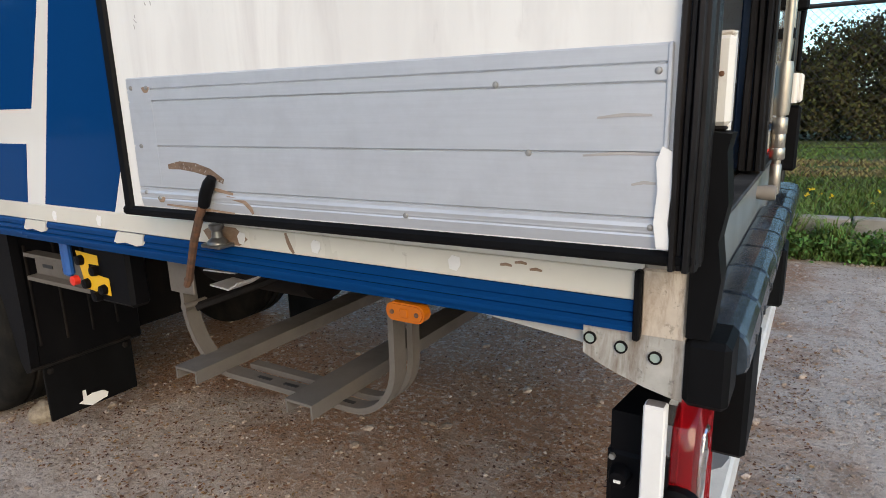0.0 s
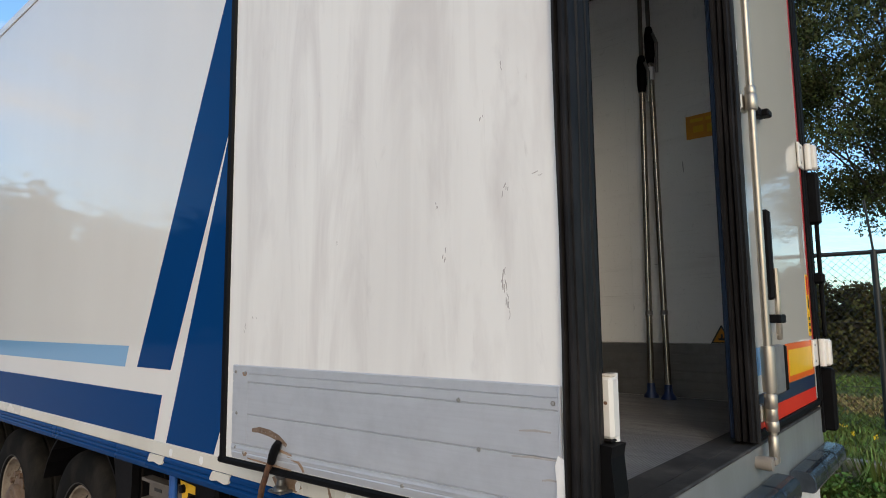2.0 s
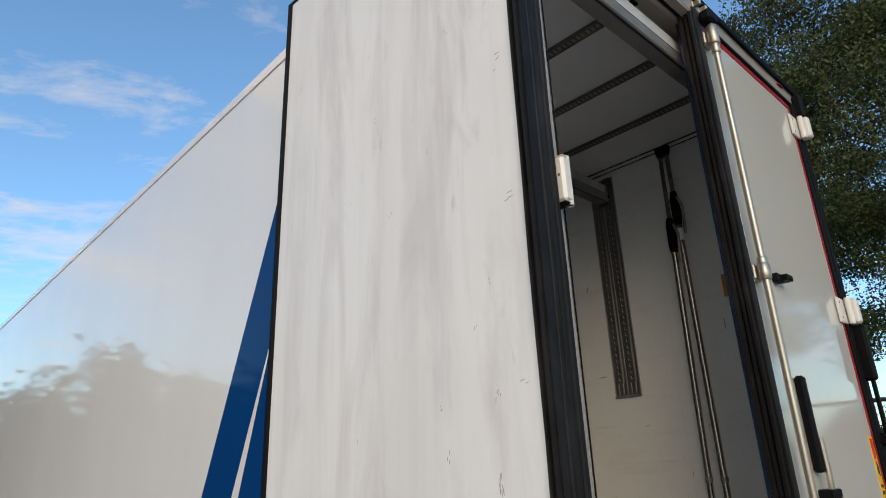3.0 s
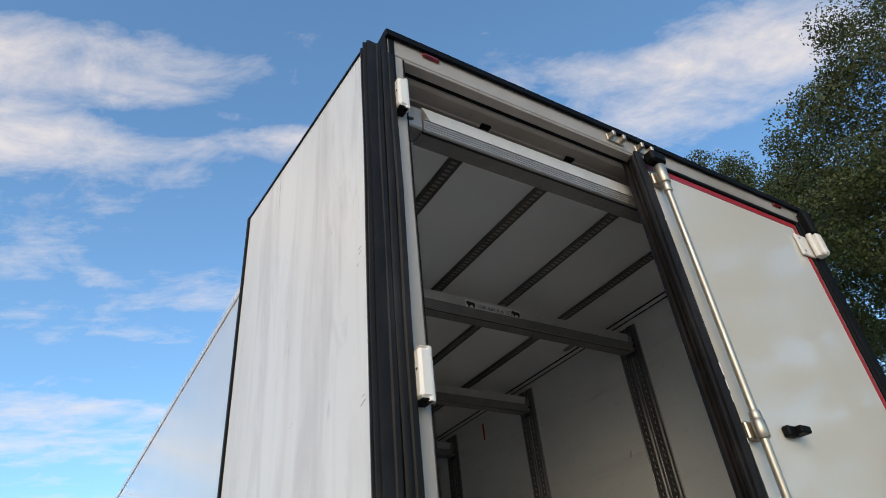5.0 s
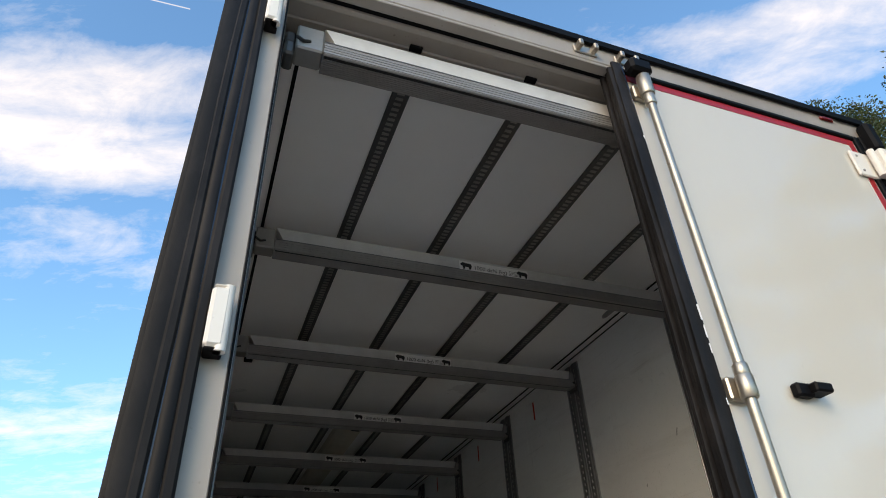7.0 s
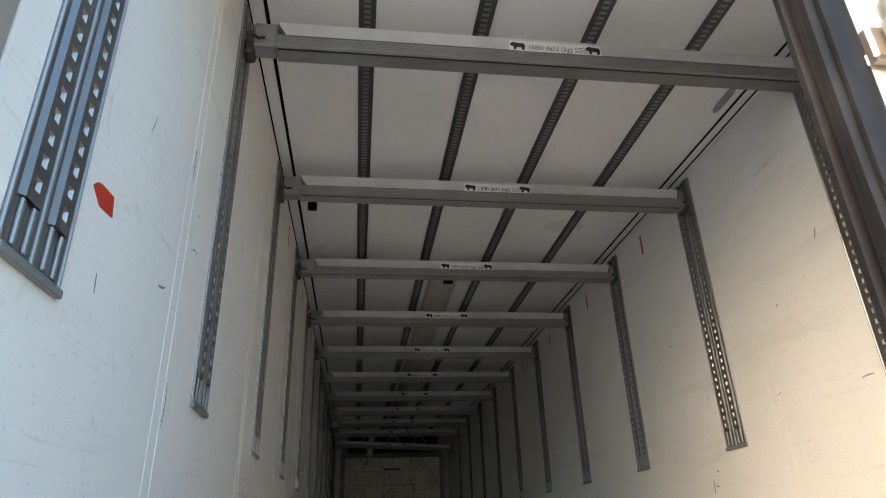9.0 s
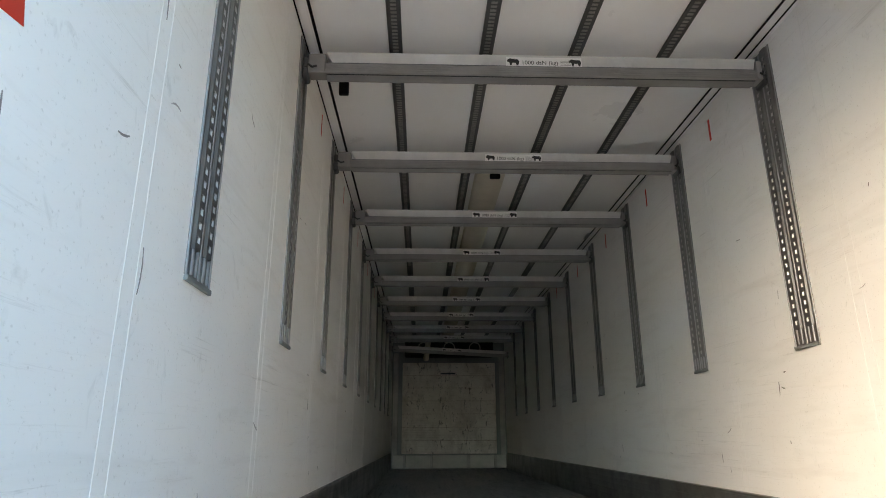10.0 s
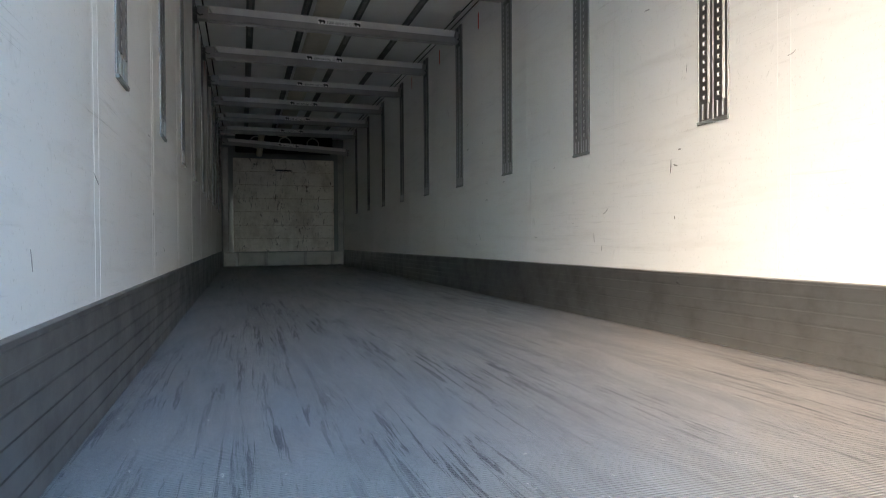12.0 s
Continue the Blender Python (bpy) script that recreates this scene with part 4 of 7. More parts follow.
tree((-0.55, 13.2, 0.4), 12, (-0.1, 13.4, 8.2), (4.55, 3.6, 5.2), 600, 560, 5, 0.062, 0.09)
tree((-6.7, 17.5, 0.4), 13, (-6.6, 17.5, 11.2), (2.9, 3.0, 4.8), 230, 480, 6, 0.075)
tree((4.9, 13.5, 0.4), 12, (5.2, 13.6, 8.2), (4.4, 3.6, 4.8), 210, 360, 7, 0.085)


def hedge():
    rng = np.random.default_rng(31)
    n = 1100
    mids = np.stack([rng.uniform(-13, 12, n), rng.uniform(15.3, 17.4, n), 0.5 + 2.05 * rng.uniform(0, 1, n) ** 0.8], 1)
    mids[:, 2] *= 1 + 0.14 * np.sin(mids[:, 0] * 0.9) + 0.1 * np.sin(mids[:, 0] * 2.3)
    e = rng.normal(size=(n, 230, 3))
    e *= rng.uniform(0.1, 1.0, (n, 230, 1)) ** 0.45 / np.linalg.norm(e, axis=2, keepdims=True)
    pts = (mids[:, None] + e * rng.uniform(0.3, 0.62, (n, 1, 1))).reshape(-1, 3)
    pts[:, 2] = np.maximum(pts[:, 2], 0.42)
    ob = new("hedge", soup("hedge", leaf_faces(pts, 0.095, rng), M_HEDGE))
    tagged(ob, "tall untrimmed hedge turning brown in autumn", "hedge", kind="stuff")


hedge()


def far_woods():
    """The wooded skyline across the yard, which shows in the glossy trailer side."""
    rng = np.random.default_rng(37)
    mids = []
    for a in np.arange(-186, -88, 1.1):
        r = 62 + 8 * math.sin(a * 0.21)
        h = 10.6 + 1.8 * math.sin(a * 0.33) + 1.6 * math.sin(a * 0.95 + 1) + rng.normal(0, 0.6)
        h *= min(1.0, 0.55 + max(0, a + 183) * 0.06)
        for k in range(5):
            mids.append((r * math.cos(radians(a)) + rng.normal(0, 1), r * math.sin(radians(a)) + rng.normal(0, 1), 1 + (h - 2.0) * (k + rng.uniform(0, 1)) / 5))
    pts = np.concatenate([np.array(m) + rng.normal(0, 1, (90, 3)) * (1.5, 1.5, 1.2) for m in mids])
    pts[:, 2] = np.maximum(pts[:, 2], 0.2)
    tagged(new("far_woods", soup("far_woods", leaf_faces(pts, 0.9, rng), M_FAR)), "dark wooded skyline beyond the yard", "woods", kind="stuff")


far_woods()


# ---------------------------------------------------------------- the trailer
YL, YR, FLOOR, CEIL, ROOF, FRONT = 0.07, 2.53, 1.315, 3.96, 4.0, -13.45
BAY, RAIL0, BEAM0 = 1.170, -0.195, -0.11
trailer = thing("semi_trailer", (-6.5, 1.3, 0), "white refrigerated semi-trailer with blue stripes, one rear door folded open", "trailer")


def shell():
    part("side_wall", Geo().box(FRONT - 0.1, -0.06, 0.0, 0.035, 1.25, ROOF - 0.02, 0.003), M_SIDE, trailer, "glossy white side wall with clear reflections")
    part("side_wall", Geo().box(FRONT - 0.1, -0.06, 2.565, 2.60, 1.25, ROOF - 0.02, 0.003), M_SIDE, trailer)
    part("wall_lining", Geo().box(FRONT, -0.06, 0.037, YL, FLOOR - 0.02, CEIL + 0.01), M_WALL, trailer, "off-white rubbed interior wall")
    part("wall_lining", Geo().box(FRONT, -0.06, YR, 2.563, FLOOR - 0.02, CEIL + 0.01), M_WALL, trailer, "off-white rubbed interior wall")
    part("front_wall", Geo().box(FRONT - 0.1, FRONT, 0.037, 2.563, 1.25, ROOF - 0.02), M_SILL, trailer)
    part("roof", Geo().box(FRONT - 0.1, -0.06, 0.0, 2.60, CEIL + 0.012, ROOF, 0.004), M_SIDE, trailer)
    part("ceiling", Geo().box(FRONT, -0.06, YL, YR, CEIL, CEIL + 0.01), M_CEIL, trailer, "plain white ceiling panel")
    part("load_floor", Geo().box(FRONT, -0.012, YL, YR, 1.20, FLOOR), M_FLOOR, trailer, "grey ribbed floor with drag marks")
    # roof edge trim along the side
    part("roof_trim", Geo().box(FRONT - 0.1, -0.06, -0.008, 0.0, ROOF - 0.075, ROOF - 0.015, 0.003), M_SIDE, trailer)
    # white band and ribbed blue bottom rail
    part("side_band", Geo().box(FRONT - 0.1, -0.072, -0.006, 0.0, 1.248, 1.300, 0.002), M_BAND, trailer, "scuffed white band")
    prof = [(0.03, 1.247), (-0.006, 1.247), (-0.010, 1.240), (-0.010, 1.229), (-0.004, 1.225), (-0.010, 1.219), (-0.010, 1.212), (-0.004, 1.208), (-0.012, 1.202), (-0.012, 1.193), (0.0, 1.190), (0.0, 1.178), (0.03, 1.178)]
    part("bottom_rail", Geo().prism(prof, "x", FRONT - 0.1, -0.07), M_RAILBLUE, trailer, "ribbed dark blue bottom rail")
    for x in (-1.484, -1.985):
        part("white_patch", Geo().prism([(x - 0.066, 1.217), (x - 0.050, 1.213), (x - 0.010, 1.219), (x + 0.040, 1.212), (x + 0.068, 1.218), (x + 0.074, 1.2475), (x - 0.045, 1.2475)], "y", -0.0135, -0.0062), M_BAND, trailer)
    # painted stripes on the side
    y0, y1 = -0.0015, 0.0005
    stripes = [
        ("stripe", [(FRONT, 1.302), (-2.023, 1.302), (-1.968, 1.490), (FRONT, 1.490)], M_BLUE),
        ("stripe", [(FRONT, 1.593), (-2.338, 1.593), (-2.305, 1.688), (FRONT, 1.688)], M_SKYBLUE),
        ("stripe", [(-2.212, 1.597), (-1.902, 1.597), (-1.485, 2.56), (-1.20, 3.22), (-1.20, 3.92), (-1.24, 3.78)], M_BLUE),
        ("stripe", [(-1.915, 1.302), (-1.545, 1.302), (-1.500, 1.400), (-1.20, 2.1), (-1.20, 3.35), (-1.492, 2.53)], M_BLUE),
    ]
    for name, poly, mat in stripes:
        part(name, Geo().prism(poly, "y", y0, y1), mat, trailer)
    # pale spots and a tar splash on the band
    for x, z, s in ((-0.42, 1.276, 1.0), (-0.78, 1.274, 1.0), (-1.02, 1.272, 0.9), (-1.62, 1.272, 0.9), (-1.86, 1.27, 0.8)):
        part("worn_spot", Geo().prism([(x - 0.012 * s, z - 0.014), (x + 0.004, z - 0.016), (x + 0.013 * s, z - 0.003), (x + 0.012, z + 0.012), (x - 0.006, z + 0.015), (x - 0.015, z + 0.004)], "y", -0.0075, -0.0055), M_PAPER, trailer)
    for x, z in ((-0.31, 1.283), (-0.25, 1.280), (-0.28, 1.290)):
        part("scrape", Geo().strip([(x - 0.012, z), (x, z + 0.002), (x + 0.012, z)], 0.006, -0.006, 0.0012), M_RUSTSTAIN, trailer)
    part("scrape", Geo().strip([(-0.872, 1.297), (-0.866, 1.278), (-0.858, 1.262), (-0.850, 1.251)], 0.011, -0.006, 0.0012), M_RUSTSTAIN, trailer)


shell()


def interior():
    # scuffed kick rails
    for side, y in ((1, YL), (-1, YR)):
        prof = [(y, FLOOR + 0.002)]
        for k in range(6):
            z = FLOOR + 0.005 + 0.052 * k
            prof += [(y + side * 0.018, z), (y + side * 0.018, z + 0.040), (y + side * 0.0155, z + 0.042), (y + side * 0.0155, z + 0.050)]
        prof += [(y + side * 0.014, FLOOR + 0.318), (y, FLOOR + 0.322)]
        part("kick_rail", Geo().prism(prof, "x", FRONT, -0.06), M_KICK, trailer, "dark scuffed aluminium kick rail")
    # vertical tie rails with two rows of slots
    for side, y in ((1, YL), (-1, YR)):
        z0, z1, w = 2.352, CEIL - 0.03, 0.098
        near = -0.050 if side > 0 else 0.0
        x = RAIL0 + near
        plate = Geo().box(x - w, x + w, *sorted((y, y + side * 0.003)), z0, z1)
        rail = part("tie_rail", plate, M_RAIL, trailer, "zinc lashing rail with two rows of slots")
        for c in (-0.047, 0.047):
            # a raised strip with sloping flanks and dished slots
            g, dish, f = Geo(), Geo(), y + side * 0.011
            zs, z = z0 + 0.080, z0 + 0.100
            cols = [(-0.030, y + side * 0.003), (-0.022, f), (-0.0092, f), (0.0092, f), (0.022, f), (0.030, y + side * 0.003)]
            rows, holes = [zs], []
            while z < z1 - 0.06:
                rows += [z, z + 0.020]
                holes.append(len(rows) - 2)
                z += 0.0415
            rows.append(z1)
            index = {}
            for j, h in enumerate(rows):
                for i, (d, e) in enumerate(cols):
                    index[i, j] = len(g.v)
                    g.v.append((x + c + d, e, h))
            for j in range(len(rows) - 1):
                for i in range(len(cols) - 1):
                    if j in holes and i == 2:
                        k = len(dish.v)
                        dish.v += [g.v[index[2, j]], g.v[index[3, j]], g.v[index[3, j + 1]], g.v[index[2, j + 1]]]
                        dish.v += [(x + c + a, y + side * 0.0045, rows[j] + b) for a, b in ((-0.005, 0.005), (0.005, 0.005), (0.005, 0.018), (-0.005, 0.018))]
                        dish.f += [(k + n, k + (n + 1) % 4, k + 4 + (n + 1) % 4, k + 4 + n) for n in range(4)]
                        continue
                    g.f.append((index[i, j], index[i + 1, j], index[i + 1, j + 1], index[i, j + 1]))
            part("slotted_strip", g, M_RAIL, rail)
            # slot rims in the paler metal, so that they look lit
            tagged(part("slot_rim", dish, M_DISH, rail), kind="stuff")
            # black floors in the slots stand for the shade inside them
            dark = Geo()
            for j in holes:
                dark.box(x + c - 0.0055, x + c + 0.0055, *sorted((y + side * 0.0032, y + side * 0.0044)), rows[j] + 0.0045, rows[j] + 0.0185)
            tagged(part("slot_row", dark, M_INKSHADE, rail), kind="stuff")
            for a in (-0.022, 0.012):
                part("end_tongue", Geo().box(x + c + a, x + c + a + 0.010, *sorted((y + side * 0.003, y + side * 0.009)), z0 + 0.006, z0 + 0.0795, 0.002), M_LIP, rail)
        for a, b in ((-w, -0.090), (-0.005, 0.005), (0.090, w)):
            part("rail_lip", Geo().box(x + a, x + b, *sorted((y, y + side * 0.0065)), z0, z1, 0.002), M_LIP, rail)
        part("end_cap", Geo().box(x - w, x + w, *sorted((y, y + side * 0.0125)), z0 - 0.016, z0 - 0.0005, 0.002), M_SILL, rail)
        for k in range(1, 11):
            again(rail, (0.018 - near - BAY * k, 0, 0))
        # sealant lines at the joints between the wall panels
        for a in (0.376, 0.438):
            seam = part("panel_joint", Geo().box(RAIL0 - BAY + a, RAIL0 - BAY + a + 0.0045, *sorted((y, y + side * 0.0006)), FLOOR + 0.322, CEIL - 0.02), M_SEAM, trailer)
            for k in range(1, 10):
                again(seam, (-BAY * k, 0, 0))
    # ceiling rails with raised slots
    for y in (0.553, 1.045, 1.535, 2.030):
        g = Geo().box(FRONT + 0.5, -0.30, y - 0.036, y + 0.036, CEIL - 0.010, CEIL - 0.001, 0.002)
        rail = part("ceiling_rail", g, M_CRAIL, trailer, "dark slotted ceiling rail")
        g = Geo()
        x = -0.36
        while x > -7.0:
            g.box(x - 0.007, x + 0.007, y - 0.015, y + 0.015, CEIL - 0.0125, CEIL - 0.010)
            x -= 0.029
        tagged(part("slot_strip", g, M_STEEL, rail), kind="stuff")
    # dark joints where the ceiling meets the walls
    for a, b in ((YL + 0.001, YL + 0.008), (0.135, 0.150), (2.440, 2.452), (2.500, 2.508)):
        part("ceiling_joint", Geo().box(FRONT + 0.4, -0.3, a, b, CEIL - 0.004, CEIL - 0.0005), M_RUBBER, trailer)
    # ceiling lamps, switched off
    for x, y in ((-1.72, 2.377), (-5.80, 2.43), (-10.4, 2.43)):
        poly = [(x + 0.10 * math.copysign(abs(math.cos(a)) ** 0.5, math.cos(a)), y + 0.020 * math.sin(a)) for a in np.linspace(0, 2 * math.pi, 20, endpoint=False)]
        lamp = part("ceiling_lamp", Geo().prism(poly, "z", CEIL - 0.009, CEIL - 0.0005), M_LIP, trailer, "small oval ceiling lamp, off")
        part("lens", Geo().box(x - 0.075, x + 0.075, y - 0.012, y + 0.012, CEIL - 0.012, CEIL - 0.009, 0.001), M_STEEL, lamp)
    # air duct under the ceiling, sagging slightly
    prof = [(1.12, CEIL - 0.003), (1.13, CEIL - 0.05), (1.17, CEIL - 0.080), (1.24, CEIL - 0.092), (1.31, CEIL - 0.080), (1.35, CEIL - 0.05), (1.36, CEIL - 0.003)]
    duct = part("air_duct", Geo().prism(prof, "x", FRONT + 0.6, -4.05), M_DUCT, trailer, "cream cloth air duct", smooth=True)
    part("duct_clip", Geo().box(-4.07, -4.03, 1.22, 1.30, CEIL - 0.115, CEIL - 0.08, 0.006), M_PLASTIC, duct)
    # red stickers
    for k in range(2, 7):
        for y, side in ((YR, -1), (YL, 1)):
            x = RAIL0 - BAY * k - 0.62
            part("red_sticker", Geo().box(x - 0.011, x + 0.011, *sorted((y, y + side * 0.0012)), 3.735, 3.88), M_REDTAG, trailer)
    part("arrow_sticker", Geo().prism([(-0.383, 2.572), (-0.398, 2.586), (-0.415, 2.592), (-0.476, 2.598), (-0.486, 2.557), (-0.424, 2.549)], "y", YL, YL + 0.0015), M_REDTAG, trailer, "red arrow sticker")
    # warning stickers low on the far wall by the doors
    for x in (-0.466, -0.300):
        tri = part("warning_sticker", Geo().prism([(x - 0.062, 1.638), (x + 0.062, 1.638), (x, 1.745)], "y", YR, YR - 0.0012), M_INKSHADE, trailer, "orange warning triangle sticker")
        part("sign_field", Geo().prism([(x - 0.048, 1.646), (x + 0.048, 1.646), (x, 1.729)], "y", YR - 0.001, YR - 0.0018), M_SIGN, tri)
        part("pictogram", Geo().box(x - 0.018, x + 0.016, YR - 0.0024, YR - 0.0015, 1.656, 1.668).box(x - 0.004, x + 0.006, YR - 0.0024, YR - 0.0015, 1.666, 1.692), M_INKSHADE, tri)
    disc = [(-0.383 + 0.022 * math.cos(a), 1.716 + 0.022 * math.sin(a)) for a in np.linspace(0, 2 * math.pi, 18, endpoint=False)]
    part("round_sticker", Geo().prism(disc, "y", YR, YR - 0.0012), M_NAVY, trailer, "small dark blue round sticker")
    note = part("orange_label", Geo().prism([(-0.602, 2.862), (-0.335, 2.862), (-0.335, 3.012), (-0.602, 3.005)], "y", YR, YR - 0.0012), M_SIGN, trailer, "faded orange label with unreadable print")
    for x0, x1, z0, z1 in ((-0.575, -0.50, 2.965, 2.985), (-0.485, -0.44, 2.965, 2.985), (-0.425, -0.36, 2.965, 2.985), (-0.56, -0.50, 2.90, 2.94), (-0.48, -0.43, 2.89, 2.94)):
        part("print_bar", Geo().box(x0, x1, YR - 0.0020, YR - 0.0011, z0, z1), M_YELPL, note)
    part("red_plug", Geo().prism([(-0.405, 2.532), (-0.345, 2.530), (-0.330, 2.552), (-0.345, 2.580), (-0.405, 2.577)], "y", YR - 0.008, YR), M_REDTAG, trailer, "small red plastic plug")
    # rub marks
    rng = random.Random(4)
    for k in range(60):
        side = rng.random() < 0.5
        y, s = (YL, 1) if side else (YR, -1)
        x, z = rng.uniform(-6.5, -0.4), rng.uniform(1.7, 3.2)
        a = rng.gauss(1.5, 0.3) if rng.random() < 0.45 else rng.gauss(0.1, 0.2)
        n = rng.uniform(0.008, 0.035)
        bend = rng.gauss(0, 0.12)
        pts = [(x + n * t * math.cos(a + bend * t), z + n * t * math.sin(a + bend * t)) for t in (-1, -0.5, 0, 0.5, 1)]
        part("rub_mark", Geo().strip(pts, rng.uniform(0.003, 0.007), y, 0.0006, s), M_MARK if rng.random() < 0.7 else M_SCUFF, trailer)
    for pts in ([(-0.945, 3.02), (-0.948, 2.97), (-0.952, 2.92)], [(-1.00, 2.35), (-1.006, 2.31), (-1.004, 2.27), (-0.998, 2.24)]):
        part("rub_mark", Geo().strip(pts, 0.005, YL, 0.0008, 1), M_SCUFF, trailer)
    # bulkhead and cooling unit at the far end
    x = FRONT + 0.14
    bulk = part("bulkhead", Geo().box(x - 0.02, x, 0.30, 2.30, 1.62, 3.50, 0.008), M_BULK, trailer, "worn beige bulkhead panel with scratches")
    # black bar painted as the shaded inside of the grip slot
    part("grip_slot", Geo().box(x, x + 0.004, 1.12, 1.44, 3.25, 3.285, 0.001), M_INKSHADE, bulk)
    for k in range(6):
        part("plank_joint", Geo().box(x, x + 0.0025, 0.30, 2.30, 1.88 + 0.27 * k, 1.886 + 0.27 * k), M_RUSTSTAIN, bulk)
    part("bulkhead_rail", Geo().box(x - 0.05, x + 0.02, 0.12, 2.48, 1.335, 1.60, 0.01), M_BRACKET, trailer)
    for y in (0.36, 0.92, 1.70, 2.26):
        part("bulkhead_foot", Geo().box(x - 0.01, x + 0.05, y - 0.03, y + 0.03, 1.34, 1.60, 0.006), M_STEEL, trailer)
    for y in (0.16, 2.44):
        part("bulkhead_post", Geo().box(x - 0.04, x + 0.01, y - 0.05, y + 0.05, 1.335, 3.7, 0.006), M_STEEL, trailer)
    unit = part("cooling_unit", Geo().box(x - 0.1, x + 0.22, 0.35, 2.25, 3.62, CEIL - 0.02, 0.015), M_CHASSIS, trailer, "dark cooling unit under the ceiling")
    for k in range(3):
        part("fan_ring", Geo().lathe([(0.105, 0.0), (0.125, 0.0), (0.125, 0.03), (0.105, 0.03)], (x + 0.22, 0.75 + 0.55 * k, 3.79), "x", 20), M_STEEL, unit)
    part("hose", Geo().tube([(x + 0.3, 0.85, 3.93), (x + 0.3, 0.82, 3.72), (x + 0.15, 0.8, 3.55)], 0.06, 10), M_DUCT, trailer, smooth=True)


interior()


def rear_frame():
    # corner posts, header, sill
    part("corner_post", Geo().box(-0.06, 0.0, 0.0, YL + 0.001, 1.19, 3.93, 0.006), M_POST, trailer, "stained cream corner post")
    part("corner_post", Geo().box(-0.06, 0.0, YR - 0.001, 2.60, 1.19, 3.93, 0.006), M_POST, trailer)
    part("post_seal", Geo().box(0.0005, 0.004, 0.067, 0.072, 1.32, 3.92, 0.001), M_RUBBER, trailer)
    part("header", Geo().box(-0.06, 0.004, 0.0, 2.60, 3.925, 4.022, 0.005), M_POST, trailer, "cream rear header")
    soffit = [(-0.058, 3.924), (-0.058, 3.905), (-0.075, 3.902), (-0.080, 3.908), (-0.14, 3.912), (-0.145, 3.906), (-0.20, 3.912), (-0.30, 3.935), (-0.30, 3.965), (-0.06, 3.965)]
    g = Geo()
    n = len(soffit)
    g.add([(a, YL, b) for a, b in soffit] + [(a, YR, b) for a, b in soffit], [tuple(range(n)), tuple(range(2 * n - 1, n - 1, -1))] + [(i, (i + 1) % n, n + (i + 1) % n, n + i) for i in range(n)])
    part("soffit", g, M_POST, trailer, "grooved cream soffit behind the header")
    part("header_gap", Geo().box(-0.057, -0.040, YL, YR, 3.916, 3.9245), M_RUBBER, trailer)
    part("header_lip", Geo().box(-0.040, 0.0035, YL, YR, 3.912, 3.9245, 0.003), M_POST, trailer)
    cap = [(-0.12, 4.001), (-0.061, 4.001), (-0.060, 4.023), (0.006, 4.023), (0.010, 4.008), (0.022, 4.010), (0.024, 4.038), (0.008, 4.050), (-0.12, 4.035)]
    n = len(cap)
    part("roof_cap", Geo().add([(a, -0.004, b) for a, b in cap] + [(a, 2.604, b) for a, b in cap], [tuple(range(n)), tuple(range(2 * n - 1, n - 1, -1))] + [(i, (i + 1) % n, n + (i + 1) % n, n + i) for i in range(n)]), M_RUBBER, trailer, "black rubber roof edge")
    for y in (0.0, 2.60):
        part("corner_cap", Geo().box(-0.062, 0.006, y - 0.008, y + 0.008, 3.80, 4.024, 0.004), M_RUBBER, trailer)
    part("corner_cap", Geo().box(-0.050, 0.0085, 0.009, 0.034, 3.765, 4.020, 0.004), M_RUBBER, trailer)
    for y in (0.19, 2.38):
        lamp = part("marker_lamp", Geo().box(0.004, 0.014, y - 0.038, y + 0.038, 3.982, 4.002, 0.005), M_DARKRED, trailer, "small dark red marker lamp")
        part("lens", Geo().box(0.014, 0.017, y - 0.028, y + 0.028, 3.986, 3.998, 0.001), M_DARKRED, lamp)
    for x, y in ((-0.135, 0.53), (-0.135, 0.99), (-0.135, 1.86)):
        part("soffit_clip", Geo().box(x - 0.018, x + 0.010, y - 0.024, y + 0.024, 3.902, 3.914, 0.003), M_PLASTIC, trailer)
    for y in (1.155, 1.335):
        keeper = part("lock_keeper", Geo().box(0.004, 0.012, y - 0.05, y + 0.05, 3.95, 3.99, 0.003).box(0.004, 0.045, y - 0.045, y - 0.025, 3.955, 3.985, 0.004).box(0.004, 0.045, y + 0.020, y + 0.040, 3.955, 3.985, 0.004), M_ROD, trailer, "steel lock keeper")
    part("sill", Geo().box(-0.012, 0.004, 0.05, 2.55, 1.10, FLOOR - 0.004, 0.004), M_SILL, trailer, "grey scraped rear sill")
    part("threshold", Geo().box(-0.16, -0.062, 0.075, 2.52, FLOOR, FLOOR + 0.0035, 0.001), M_THRESH, trailer, "worn dark threshold strip")
    part("sill_lip", Geo().box(-0.06, 0.008, 0.06, 2.54, FLOOR - 0.006, FLOOR + 0.006, 0.004), M_THRESH, trailer)
    # lower end of the side: painted post foot, bracket with three discs
    part("post_foot", Geo().box(-0.062, 0.012, -0.004, 0.03, 1.185, 1.305, 0.004), M_FOOT, trailer, "stained cream post foot")
    part("rail_end", Geo().box(-0.072, -0.060, -0.016, 0.03, 1.178, 1.302, 0.003), M_RUBBER, trailer)
    arc = [(-0.160, 1.198), (0.012, 1.190), (0.012, 1.079), (-0.010, 1.083), (-0.050, 1.093), (-0.090, 1.106), (-0.125, 1.120), (-0.160, 1.138)]
    plate = part("bracket_plate", Geo().prism(arc, "y", -0.003, 0.010), M_STAINED, trailer, "grey bracket plate with three round discs")
